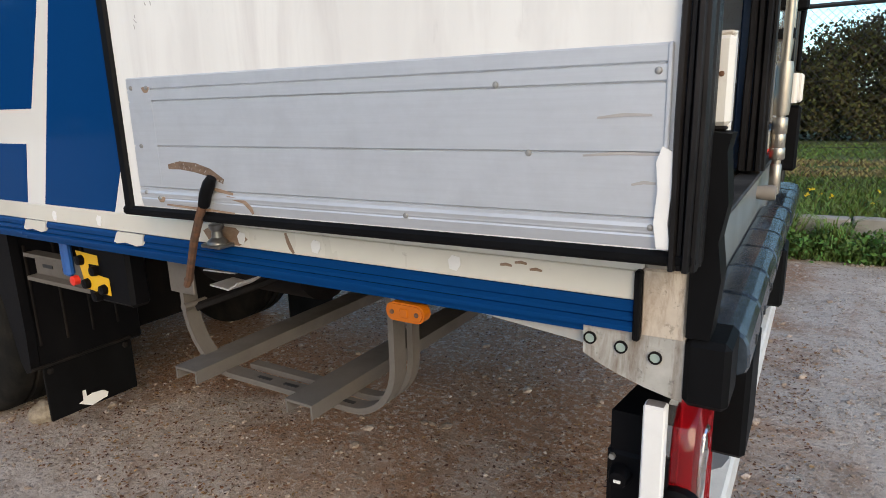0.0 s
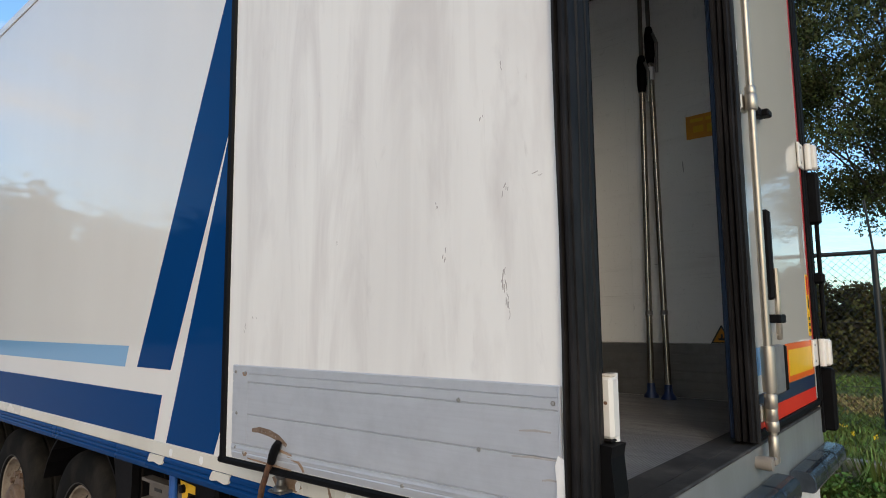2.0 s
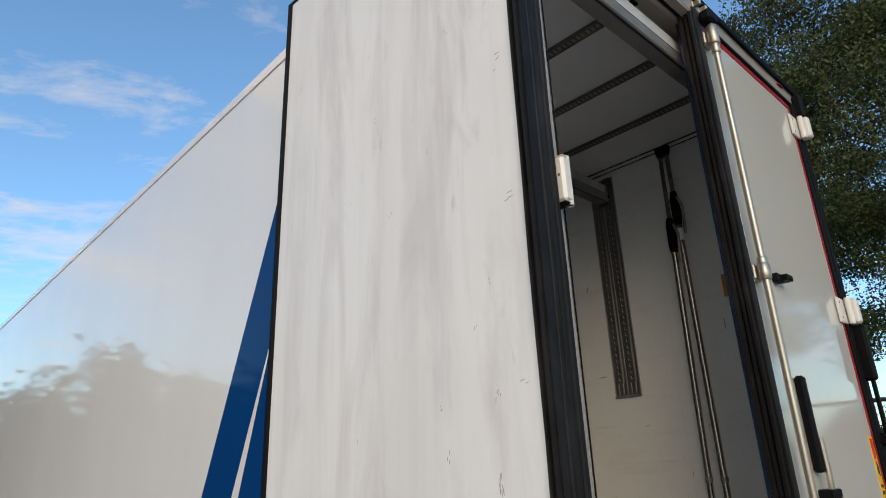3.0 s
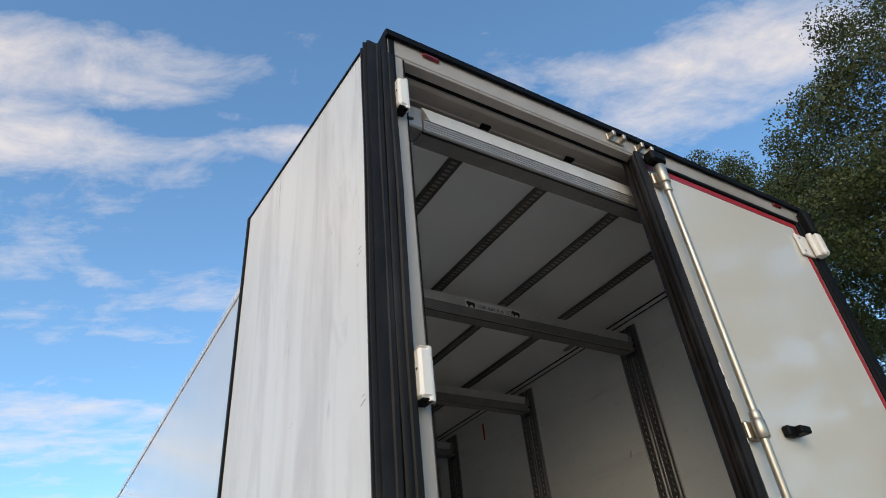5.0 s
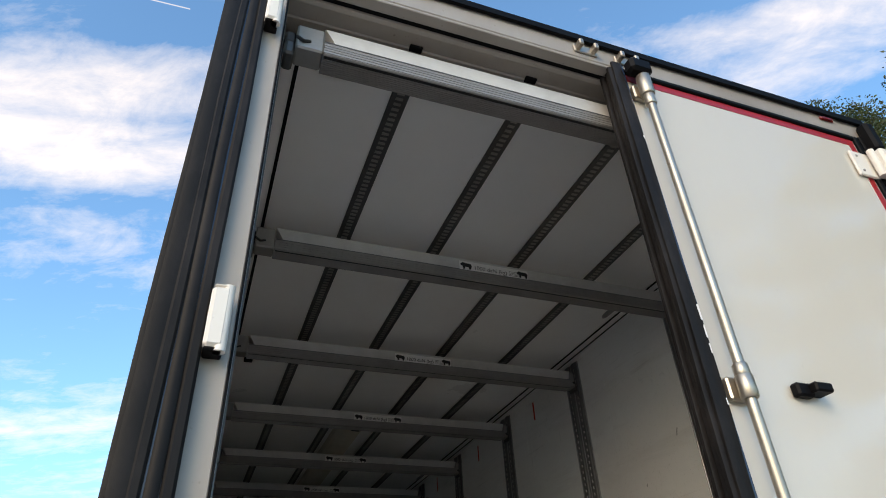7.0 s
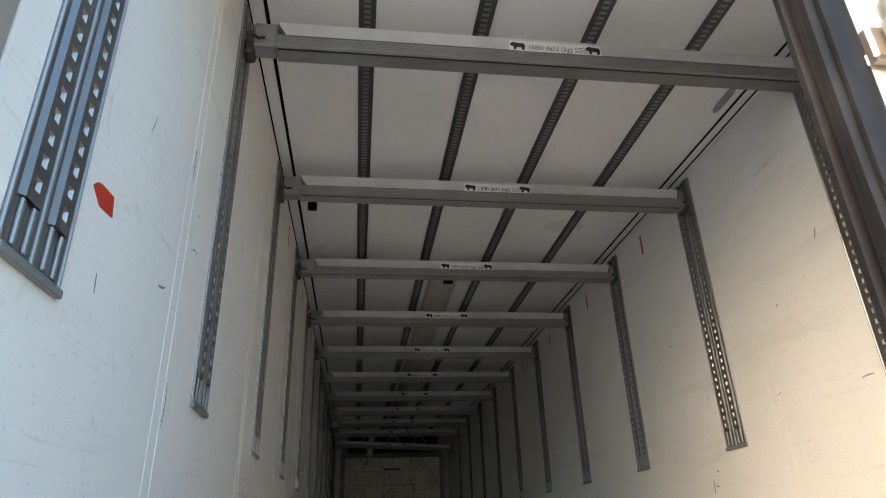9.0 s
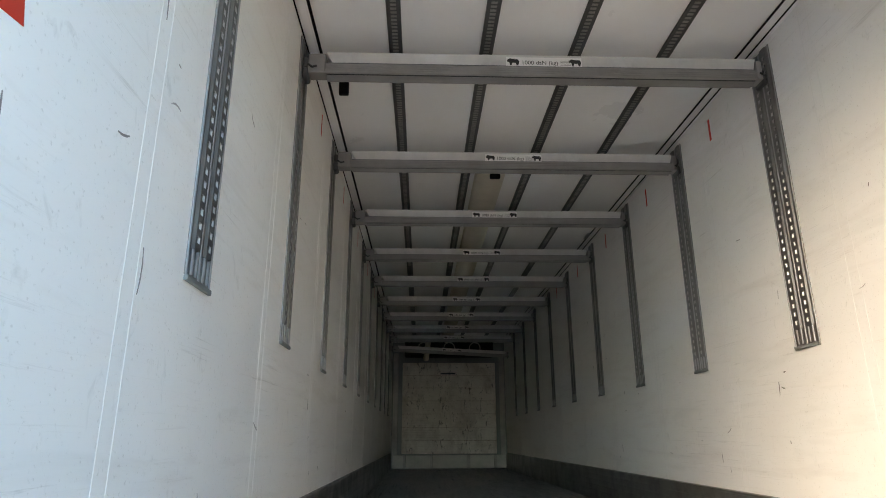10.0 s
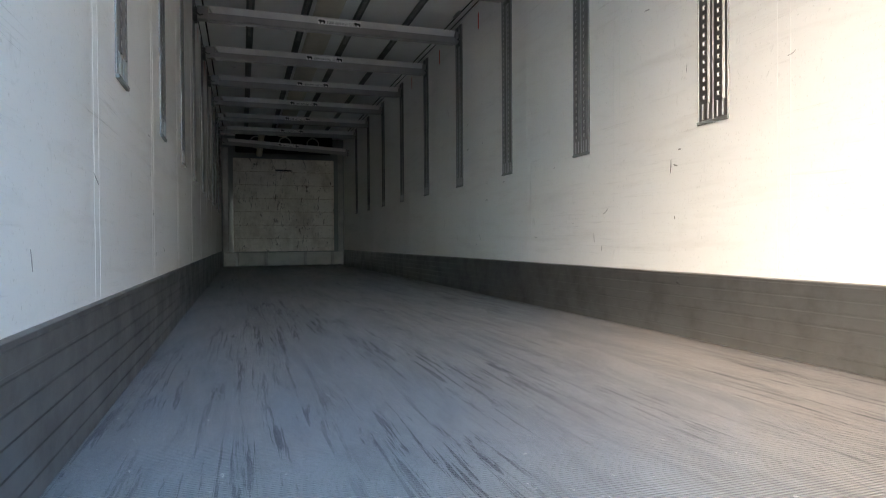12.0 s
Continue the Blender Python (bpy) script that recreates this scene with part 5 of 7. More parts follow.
    for x, z in ((-0.147, 1.168), (-0.092, 1.160), (-0.034, 1.151)):
        part("disc", Geo().lathe([(0.0, -0.004), (0.0085, -0.004), (0.0085, -0.006), (0.0, -0.006)], (x, 0, z), "y", 16), M_GREEN, plate)
        part("disc_ring", Geo().lathe([(0.0085, -0.003), (0.0115, -0.003), (0.0115, -0.0075), (0.0085, -0.0075)], (x, 0, z), "y", 16), M_CHASSIS, plate)
    part("bracket_arm", Geo().prism([(-0.52, 1.19), (-0.165, 1.19), (-0.165, 1.15), (-0.30, 1.165)], "y", 0.012, 0.03), M_BRACKET, trailer)


rear_frame()


def seal_lips(x_edges, y_edges, z0, z1, parent, seed):
    """Upright rubber lips, slightly wavy, with uneven tops."""
    rng = random.Random(seed)
    for (xa, xb), (ya, yb) in zip(x_edges, y_edges):
        g, n = Geo(), 12
        rings = []
        for i in range(n + 1):
            z = z0 + (z1 - z0) * i / n + (rng.uniform(-0.016, 0.016) if i == n else 0)
            dx, dy = 0.0016 * math.sin(i * 1.7 + seed + xa * 90), 0.0016 * math.sin(i * 1.1 + ya * 70)
            cx, cy, hx, hy = (xa + xb) / 2 + dx, (ya + yb) / 2 + dy, (xb - xa) / 2, (yb - ya) / 2
            rings.append([(cx + hx * a, cy + hy * b, z) for a, b in ((-1, -0.55), (-0.55, -1), (0.55, -1), (1, -0.55), (1, 0.55), (0.55, 1), (-0.55, 1), (-1, 0.55))])
        g.v = [p for r in rings for p in r]
        g.f = [(i * 8 + k, i * 8 + (k + 1) % 8, (i + 1) * 8 + (k + 1) % 8, (i + 1) * 8 + k) for i in range(n) for k in range(8)] + [tuple(range(8)), tuple(range(n * 8, n * 8 + 8))]
        part("seal_lip", g, M_SEALLIP, parent, smooth=True)


def hinge(y0, y1, z, parent, side):
    """A white hinge: flat leaf, round knuckle, screw heads."""
    if side < 0:
        g = Geo().box(0.014, 0.052, 0.012, 0.052, z - 0.068, z + 0.068, 0.008)
        h = part("hinge", g, M_HINGE, parent, "white enamelled hinge with rust at its edges")
        part("pin", Geo().tube([(0.038, 0.044, z - 0.074), (0.038, 0.044, z + 0.072)], 0.013, 12), M_HINGE, h, smooth=True)
        part("pin_cap", Geo().box(0.024, 0.050, 0.016, 0.048, z + 0.064, z + 0.072, 0.003), M_FOOT, h)
        part("shoe", Geo().box(0.0, 0.048, 0.014, 0.050, z - 0.074, z - 0.0665, 0.003), M_CHASSIS, h)
        part("screw", Geo().lathe([(0.0, 0.0045), (0.005, 0.0045), (0.004, 0.001), (0.0, 0.0)], (0.036, 0.010, z + 0.01), "y", 10), M_RUST, h)
    else:
        g = Geo().box(0.003, 0.016, y0, y1 - 0.045, z - 0.068, z + 0.068, 0.004).box(0.010, 0.072, y1 - 0.05, y1, z - 0.068, z + 0.068, 0.010)
        h = part("hinge", g, M_HINGE, parent, "white enamelled hinge")
        part("pin", Geo().tube([(0.036, y1 - 0.060, z - 0.070), (0.036, y1 - 0.060, z + 0.070)], 0.015, 12), M_HINGE, h, smooth=True)
        for dz in (-0.04, 0.04):
            part("screw", Geo().lathe([(0.0, 0.016), (0.007, 0.016), (0.005, 0.019), (0.0, 0.020)], (0, y0 + 0.03, z + dz), "x", 10), M_STEEL, h)
    return h


def open_door():
    """The left leaf, swung right round and hooked flat against the side."""
    door = part("rear_door", Geo().prism([(-1.250, 1.358), (0.004, 1.358), (0.004, 3.895), (-1.250, 4.003)], "y", -0.105, -0.030), M_DOORIN, trailer, "open door leaf, inner side streaked white")
    part("edge_profile", Geo().box(-1.280, -1.248, -0.113, -0.022, 1.335, 4.018, 0.006), M_RUBBER, door)
    part("bottom_seal", Geo().box(-1.290, 0.042, -0.113, -0.030, 1.335, 1.357, 0.006), M_RUBBER, door)
    part("top_profile", Geo().prism([(-1.280, 4.004), (0.004, 3.894), (0.004, 3.904), (-1.280, 4.018)], "y", -0.110, -0.024), M_RUBBER, door)
    xs = [(0.003, 0.014), (0.014, 0.024), (0.024, 0.035), (0.033, 0.043), (0.026, 0.046), (0.028, 0.045), (0.024, 0.044)]
    ys = [(-0.118, -0.085), (-0.109, -0.08), (-0.120, -0.085), (-0.110, -0.07), (-0.080, -0.057), (-0.055, -0.031), (-0.029, -0.004)]
    seal_lips(xs, ys, 1.330, 3.900, door, 3)
    part("seal_core", Geo().box(0.004, 0.034, -0.100, -0.022, 1.332, 3.885), M_SEALBLUE, door)
    # kick plate with rolled beads
    prof = [(-0.105, 1.360)]
    for z, w, d in ((1.3810, 0.003, -0.0015), (1.3925, 0.006, 0.0016), (1.4060, 0.0024, -0.0045), (1.5020, 0.0024, -0.0045), (1.6020, 0.0024, -0.0045), (1.6280, 0.0024, -0.004)):
        prof += [(-0.109, z - w), (-0.109 - d, z), (-0.109, z + w)]
    prof += [(-0.109, 1.652), (-0.105, 1.655)]
    kick = part("kick_plate", Geo().prism(prof, "x", -1.212, -0.012), M_PLATE, door, "grooved aluminium kick plate with rust marks")
    part("overlap_strip", Geo().box(-1.206, -1.130, -0.1095, -0.108, 1.412, 1.640), M_PLATE, kick)
    part("end_strip", Geo().box(-0.0125, -0.004, -0.1115, -0.105, 1.362, 1.655, 0.002), M_PLATE, kick)
    for x, z in ((-1.196, 1.632), (-1.142, 1.631), (-1.186, 1.502), (-1.142, 1.383), (-1.190, 1.394), (-0.024, 1.617), (-0.025, 1.392), (-0.277, 1.6065), (-0.459, 1.3835), (-0.22, 1.4995)):
        part("rivet", Geo().lathe([(0.0, -0.109), (0.0056, -0.109), (0.0042, -0.1120), (0.0, -0.1130)], (x, 0, z), "y", 12), M_STEEL, kick, smooth=True)
    for x, z in ((-1.146, 1.630), (-1.138, 1.382)):
        part("rust_bloom", Geo().prism([(x + 0.012 * math.cos(a) * (1 + 0.3 * math.sin(3 * a)), z - 0.003 + 0.009 * math.sin(a) * (1 + 0.3 * math.cos(2 * a))) for a in np.linspace(0, 6.28, 14, endpoint=False)], "y", -0.1093, -0.1098), M_RUSTSTAIN, kick)
    arc = [(-1.100, 1.456), (-1.06, 1.460), (-1.01, 1.456), (-0.965, 1.446), (-0.925, 1.428)]
    part("rust_arc", Geo().strip(arc, 0.021, -0.109, 0.0006), M_RUSTRUB, kick, "brown rust arc rubbed by the hook")
    for pts, w in (([(-0.98, 1.415), (-0.94, 1.408), (-0.90, 1.402)], 0.008), ([(-0.92, 1.395), (-0.87, 1.388), (-0.85, 1.372), (-0.845, 1.362)], 0.010), ([(-1.12, 1.368), (-1.02, 1.364), (-0.90, 1.360)], 0.006)):
        part("rust_streak", Geo().strip(pts, w, -0.109, 0.001), M_RUSTSTAIN, kick)
    for x0, x1, z in ((-0.13, -0.018, 1.500), (-0.11, -0.03, 1.556), (-0.055, -0.02, 1.458)):
        part("dent", Geo().strip([(x0, z - 0.003), ((x0 + x1) / 2, z + 0.001), (x1, z)], 0.005, -0.109, 0.0012), M_MARK, kick)
    smear = [(-0.014, 1.362), (-0.020, 1.40), (-0.016, 1.45), (-0.020, 1.49), (-0.012, 1.512), (0.002, 1.505), (0.004, 1.45), (0.0, 1.40), (0.006, 1.362)]
    part("sealant", Geo().prism(smear, "y", -0.1155, -0.104), M_PAPER, door, "smeared white sealant")
    # scuffs on the laminate
    ticks = random.Random(8)
    spots = [(-0.143, 2.095, 0.02, 1.3, 4), (-0.342, 2.078, 0.010, 1.5, 3), (-0.320, 1.945, 0.018, 1.2, 3), (-0.148, 1.885, 0.030, 1.5, 6), (-0.134, 1.830, 0.028, 1.7, 6), (-0.045, 2.108, 0.022, 0.3, 2),
             (-0.148, 2.398, 0.014, 1.6, 2), (-1.150, 1.768, 0.014, 2.2, 3), (-1.108, 1.808, 0.010, 2.0, 2), (-0.718, 2.02, 0.008, 1.5, 2), (-0.052, 2.615, 0.022, 0.2, 3), (-0.062, 3.038, 0.022, 0.3, 3), (-0.545, 2.71, 0.009, 2.2, 2),
             (-0.89, 2.897, 0.009, 0.4, 2), (-0.20, 2.28, 0.012, 1.5, 2), (-0.26, 3.25, 0.010, 1.2, 2), (-0.62, 3.10, 0.008, 0.8, 2), (-0.36, 2.88, 0.010, 1.6, 2)]
    for x, z, n, a, count in spots:
        for k in range(count):
            b, m = a + ticks.gauss(0, 0.18), n * ticks.uniform(0.4, 1.0)
            u, v = x + ticks.gauss(0, 0.006), z + ticks.gauss(0, n * 0.6)
            bend = ticks.gauss(0, 0.15)
            pts = [(u + 0.5 * m * t * math.cos(b + bend * t), v + 0.5 * m * t * math.sin(b + bend * t)) for t in (-1, -0.6, -0.2, 0.2, 0.6, 1)]
            part("scuff", Geo().strip(pts, ticks.uniform(0.0015, 0.0035), -0.105, 0.0005), M_MARK, door)
    # the leaf stands a little off the side at its free edge
    door.location, door.rotation_euler.z, door.scale.x = (-0.012, 0.017, 0.0), 0.033, 0.990
    # hinges on the post
    for z in (1.602, 2.655, 3.680):
        hinge(0, 0, z, trailer, -1)
    # rubber buffer strip under the lowest hinge
    g = Geo().prism([(0.013, 1.198), (0.050, 1.199), (0.060, 1.30), (0.052, 1.36), (0.062, 1.42), (0.055, 1.50), (0.060, 1.525), (0.013, 1.53)], "y", -0.012, 0.055)
    part("corner_buffer", g, M_RUBBER, trailer, "torn black rubber corner strip")
    part("corner_buffer", Geo().box(0.013, 0.084, -0.016, 0.10, 1.078, 1.196, 0.010), M_RUBBER, trailer, "black rubber corner block")


open_door()


def door_hook():
    """The retaining hook that pins the open leaf, with its pivot."""
    hook = part("door_hook", Geo().tube([(-1.215, -0.028, 1.150), (-1.205, -0.040, 1.140), (-1.175, -0.052, 1.165), (-1.145, -0.066, 1.205), (-1.059, -0.112, 1.285), (-1.000, -0.132, 1.355), (-0.948, -0.138, 1.432)], 0.0100, 8), M_RUST, trailer, "rusty iron door hook with a black sleeve", smooth=True)
    part("sleeve", Geo().tube([(-0.983, -0.134, 1.374), (-0.970, -0.137, 1.398), (-0.953, -0.138, 1.424), (-0.944, -0.136, 1.438)], [0.0125, 0.0135, 0.0135, 0.010], 10), M_RUBBER, hook, smooth=True)
    part("knob", Geo().lathe([(0.0, 0.0), (0.026, 0.0), (0.024, 0.008), (0.014, 0.016), (0.012, 0.032), (0.018, 0.040), (0.018, 0.048), (0.0, 0.050)], (-1.080, -0.030, 1.258), "z", 16), M_RAIL, hook, "worn steel knob", smooth=True)
    part("knob_base", Geo().box(-1.115, -1.045, -0.056, -0.006, 1.250, 1.259, 0.003), M_RAIL, hook)
    part("rust_stain", Geo().prism([(-1.14, 1.256), (-1.03, 1.252), (-1.00, 1.270), (-1.04, 1.296), (-1.12, 1.298), (-1.16, 1.28)], "y", -0.0072, -0.0058), M_RUSTSTAIN, hook)


door_hook()


def closed_door():
    door = part("rear_door", Geo().box(-0.080, 0.0, 1.305, 2.500, 1.362, 3.905, 0.005), M_CREAM, trailer, "closed door leaf, glossy cream outside")
    seal_lips([(-0.059, -0.038), (-0.035, -0.014), (-0.011, 0.010), (0.008, 0.022)], [(1.246, 1.285), (1.252, 1.285), (1.244, 1.285), (1.255, 1.302)], 1.335, 3.925, door, 9)
    part("edge_profile", Geo().box(-0.085, 0.020, 1.278, 1.306, 1.335, 3.925, 0.005), M_SEALBLUE, door, "dark blue-black edge profile with chipped paint")
    for z, s in ((2.86, 1.0), (2.80, 0.8), (2.75, 0.6), (3.55, 0.3), (2.60, 0.4)):
        part("paint_chip", Geo().box(0.0195, 0.0215, 1.294, 1.300 + 0.004 * s, z - 0.02 * s, z + 0.03 * s, 0.001), M_PAPER, door)
    part("edge_profile", Geo().box(-0.08, 0.012, 2.498, 2.528, 1.345, 3.925, 0.005), M_RUBBER, door)
    part("edge_profile", Geo().box(-0.08, 0.012, 1.306, 2.498, 3.904, 3.925, 0.004), M_RUBBER, door)
    part("edge_profile", Geo().box(-0.08, 0.014, 1.306, 2.498, 1.335, 1.364, 0.005), M_RUBBER, door)
    part("red_tape", Geo().box(0.0, 0.0018, 1.312, 2.488, 3.866, 3.900), M_RED, door, "dark red reflective tape")
    part("red_tape", Geo().box(0.0, 0.0018, 2.458, 2.488, 1.672, 3.8655), M_RED, door)
    # lock rod with guides, keeper and handle
    y = 1.352
    rod = part("lock_rod", Geo().tube([(0.048, y, 1.30), (0.048, y, 3.87)], 0.0145, 14), M_ROD, door, "stainless lock rod", smooth=True)
    for z, r, h in ((3.80, 0.026, 0.05), (3.73, 0.020, 0.03), (2.635, 0.024, 0.032), (2.68, 0.021, 0.02), (1.475, 0.024, 0.028), (1.43, 0.022, 0.03), (1.385, 0.024, 0.02), (1.30, 0.018, 0.05)):
        part("collar", Geo().lathe([(0.010, -h), (r - 0.003, -h), (r, -h + 0.004), (r, h - 0.004), (r - 0.003, h), (0.010, h)], (0.048, y, z), "z", 16), M_ROD, rod, smooth=True)
    for z in (3.79, 2.64, 1.43):
        part("clamp_plate", Geo().box(0.001, 0.024, y - 0.035, y + 0.045, z - 0.032, z + 0.032, 0.005), M_ROD, rod)
    part("sleeve", Geo().lathe([(0.014, 1.51), (0.024, 1.51), (0.026, 1.53), (0.026, 1.66), (0.023, 1.68), (0.014, 1.68)], (0.048, y, 0), "z", 16), M_ROD, rod, smooth=True)
    part("cam", Geo().box(0.02, 0.075, y - 0.055, y + 0.04, 3.86, 3.925, 0.012), M_PLASTIC, rod)
    part("cam", Geo().box(0.03, 0.062, y - 0.03, y + 0.03, 1.245, 1.275, 0.006), M_ROD, rod)
    part("sill_pin", Geo().lathe([(0.0, 0.004), (0.022, 0.004), (0.026, 0.045), (0.024, 0.060), (0.0, 0.062)], (0, y - 0.08, 1.262), "x", 14), M_POST, trailer, smooth=True)
    stop = part("door_stud", Geo().box(0.0, 0.030, 1.560, 1.620, 2.640, 2.680, 0.006).box(0.0, 0.055, 1.600, 1.665, 2.648, 2.676, 0.005), M_PLASTIC, door, "black rubber door stop")
    grip = part("lock_handle", Geo().box(0.002, 0.040, 1.545, 1.585, 1.86, 2.235, 0.010), M_PLASTIC, door, "black lock handle in its recess")
    part("lever", Geo().tube([(0.045, 1.575, 1.99), (0.045, 1.580, 1.86), (0.045, 1.575, 1.76), (0.040, 1.60, 1.70)], 0.012, 8), M_ROD, grip, smooth=True)
    part("catch", Geo().box(0.002, 0.060, 1.545, 1.640, 1.765, 1.800, 0.005), M_PLASTIC, grip)
    part("ring", Geo().lathe([(0.012, -0.004), (0.020, -0.004), (0.020, 0.004), (0.012, 0.004)], (0.035, 1.60, 1.715), "x", 14), M_ROD, grip)
    box = part("lock_box", Geo().box(0.002, 0.026, 1.50, 1.72, 1.475, 1.675, 0.008), M_STEEL, door, "grey steel lock box with black rim")
    part("rim", Geo().box(0.004, 0.034, 1.715, 1.735, 1.48, 1.67, 0.006), M_PLASTIC, box)
    # coloured bands
    part("colour_band", Geo().box(0.0, 0.0022, 1.310, 1.50, 1.565, 1.672), M_SKYBLUE, door)
    part("colour_band", Geo().box(0.0, 0.0018, 1.310, 2.455, 1.432, 1.495), M_NAVY, door, "navy band")
    part("colour_band", Geo().box(0.0, 0.0024, 1.310, 2.455, 1.366, 1.431), M_REDFLUO, door, "bright red band")
    frame_ = part("reflector_board", Geo().box(0.0, 0.0035, 1.86, 2.45, 1.497, 1.668, 0.001), M_ORANGE, door, "orange and yellow reflector board")
    part("field", Geo().box(0.0035, 0.0048, 1.90, 2.41, 1.525, 1.640), M_YELLOW, frame_)
    warn = part("warning_sticker", Geo().box(0.0, 0.002, 2.395, 2.455, 1.69, 2.005), M_YELLOW, door, "narrow yellow and red warning sticker")
    part("figure", Geo().box(0.002, 0.0028, 2.405, 2.445, 1.90, 1.995), M_REDFLUO, warn)
    part("figure", Geo().prism([(2.41, 1.84), (2.44, 1.82), (2.44, 1.87), (2.42, 1.895)], "x", 0.002, 0.0028), M_INKSHADE, warn)
    for k in range(3):
        part("print_bar", Geo().box(0.002, 0.0028, 2.405, 2.445, 1.71 + 0.03 * k, 1.725 + 0.03 * k), M_INKSHADE, warn)
    for z in (1.602, 2.640, 3.745):
        hinge(2.405, 2.565, z, trailer, 1)
    # black guard profile down the outer corner
    for z0, z1, w in ((3.83, 3.99, 0.045), (2.28, 2.565, 0.055), (1.96, 2.02, 0.05), (1.20, 1.52, 0.06)):
        part("corner_guard", Geo().box(0.004, 0.012 + w, 2.545, 2.60, z0, z1, 0.012), M_RUBBER, trailer)
    part("corner_guard", Geo().box(0.0, 0.016, 2.53, 2.598, 1.19, 3.93, 0.004), M_RUBBER, trailer, "black corner profile")
    part("guard_strap", Geo().box(0.030, 0.050, 2.575, 2.598, 1.68, 2.30, 0.006), M_RUBBER, trailer)


closed_door()


def tail_end():
    # dock bumper in rubber segments
    bump = part("dock_bumper", Geo().box(0.004, 0.060, 0.11, 1.49, 1.115, 1.165), M_RUBBER, trailer, "blue-black rubber dock bumper in segments")
    side = part("dock_bumper", Geo().box(0.004, 0.060, 1.77, 2.53, 1.070, 1.125), M_RUBBER, trailer, "blue-black rubber dock bumper, short end piece")

    def segment(y0, y1, dz, parent):
        prof = [(0.004, 1.172), (0.010, 1.181), (0.022, 1.185), (0.062, 1.183), (0.080, 1.179), (0.092, 1.171), (0.099, 1.158), (0.102, 1.140), (0.102, 1.116), (0.098, 1.106), (0.088, 1.100), (0.004, 1.100)]
        g, n, m = Geo(), len(prof), 4
        for i in range(m + 1):
            y = y0 + (y1 - y0) * (0, 0.045, 0.5, 0.955, 1)[i]
            s = 0.955 if i in (0, m) else 1.0
            g.v += [(0.02 + (a - 0.02) * s + 0.0006 * math.sin(9 * y), y, dz + 1.142 + (b - 1.142) * s + 0.0006 * math.sin(13 * y)) for a, b in prof]
        g.f = [(i * n + k, i * n + (k + 1) % n, (i + 1) * n + (k + 1) % n, (i + 1) * n + k) for i in range(m) for k in range(n)] + [tuple(range(n)), tuple(range(m * n, m * n + n))]
        part("bumper_segment", g, M_BUMPER, parent)

    for k in range(6):
        segment(0.10 + 0.2333 * k, 0.10 + 0.2333 * (k + 1) - 0.004, 0.0, bump)
    for k in range(3):
        segment(1.76 + 0.2633 * k, 1.76 + 0.2633 * (k + 1) - 0.005, -0.040, side)
    # flat black discs stand for the dark of the bolt holes
    for k in range(7):
        part("bolt_hole", Geo().lathe([(0.0, 0.1015), (0.010, 0.1015), (0.010, 0.1045), (0.0, 0.1045)], (0, 0.22 + 0.19 * k, 1.130), "x", 10), M_INKSHADE, bump)
    part("bumper_hook", Geo().tube([(0.05, 1.50, 1.09), (0.07, 1.52, 1.06), (0.07, 1.56, 1.03)], 0.016, 8), M_RUST, trailer, smooth=True)
    # lamp carrier and underride bar
    part("lamp_carrier", Geo().box(-0.045, -0.010, 0.16, 2.44, 0.72, 1.085, 0.004), M_WHITEBAR, trailer, "white lamp carrier plate")
    bar = part("underride_bar", Geo().box(-0.060, 0.062, 0.09, 2.46, 0.590, 0.700, 0.008), M_WHITEBAR, trailer, "white underride bar with scraped paint")
    for y0, y1 in ((0.95, 1.38), (0.42, 0.62), (1.75, 1.95)):
        part("scrape", Geo().prism([(0.0, y0), (0.040, y0 + 0.05), (0.050, (y0 + y1) / 2), (0.035, y1), (-0.005, y1 - 0.06), (-0.01, (y0 + y1) / 2)], "z", 0.6995, 0.7012), M_SCRAPE, bar)
    for y, z in ((0.37, 0.845), (1.73, 0.765)):
        part("buffer_block", Geo().box(-0.008, 0.098, y - 0.105, y + 0.105, z, z + 0.235, 0.010), M_RUBBER, trailer, "black rubber buffer block")
    plate = part("number_plate", Geo().box(0.060, 0.066, 0.50, 0.985, 1.012, 1.105, 0.003), M_PLATEYEL, trailer, "yellow number plate with dark bars")
    for k in range(6):
        part("bar", Geo().box(0.066, 0.0675, 0.548 + 0.066 * k, 0.576 + 0.066 * k, 1.040, 1.078), M_INKSHADE, plate)
    lamp = part("plate_lamp", Geo().lathe([(0.0, 0.0), (0.045, 0.0), (0.048, 0.03), (0.035, 0.07), (0.0, 0.08)], (0.0, 1.06, 1.05), "x", 16), M_PLASTIC, trailer, smooth=True)
    sticker = part("striped_sticker", Geo().box(-0.010, -0.008, 0.55, 0.98, 0.80, 0.95), M_PAPER, trailer, "white sticker with dark bars")
    for k in range(6):
        part("bar", Geo().box(-0.008, -0.006, 0.58 + 0.06 * k, 0.60 + 0.06 * k, 0.82, 0.93), M_INKSHADE, sticker)
    for y in (0.75, 1.85):
        part("hanger", Geo().box(-0.12, -0.05, y - 0.05, y + 0.05, 0.60, 1.12, 0.006), M_CHASSIS, trailer)
    # tail lamp with its housing and a hanging white arm
    house = part("lamp_housing", Geo().box(-0.125, -0.012, 0.045, 0.20, 0.66, 0.935, 0.012).prism([(-0.118, 0.05), (-0.03, 0.05), (-0.03, 0.2), (-0.1, 0.2)], "z", 0.93, 1.01), M_PLASTIC, trailer, "black tail lamp housing")
    ring = [(0.075, 0.66), (0.30, 0.66), (0.318, 0.70), (0.318, 0.93), (0.30, 0.985), (0.25, 1.010), (0.12, 1.010), (0.085, 0.985), (0.070, 0.93)]
    cy, cz = 0.19, 0.85
    body = Geo()
    n = len(ring)
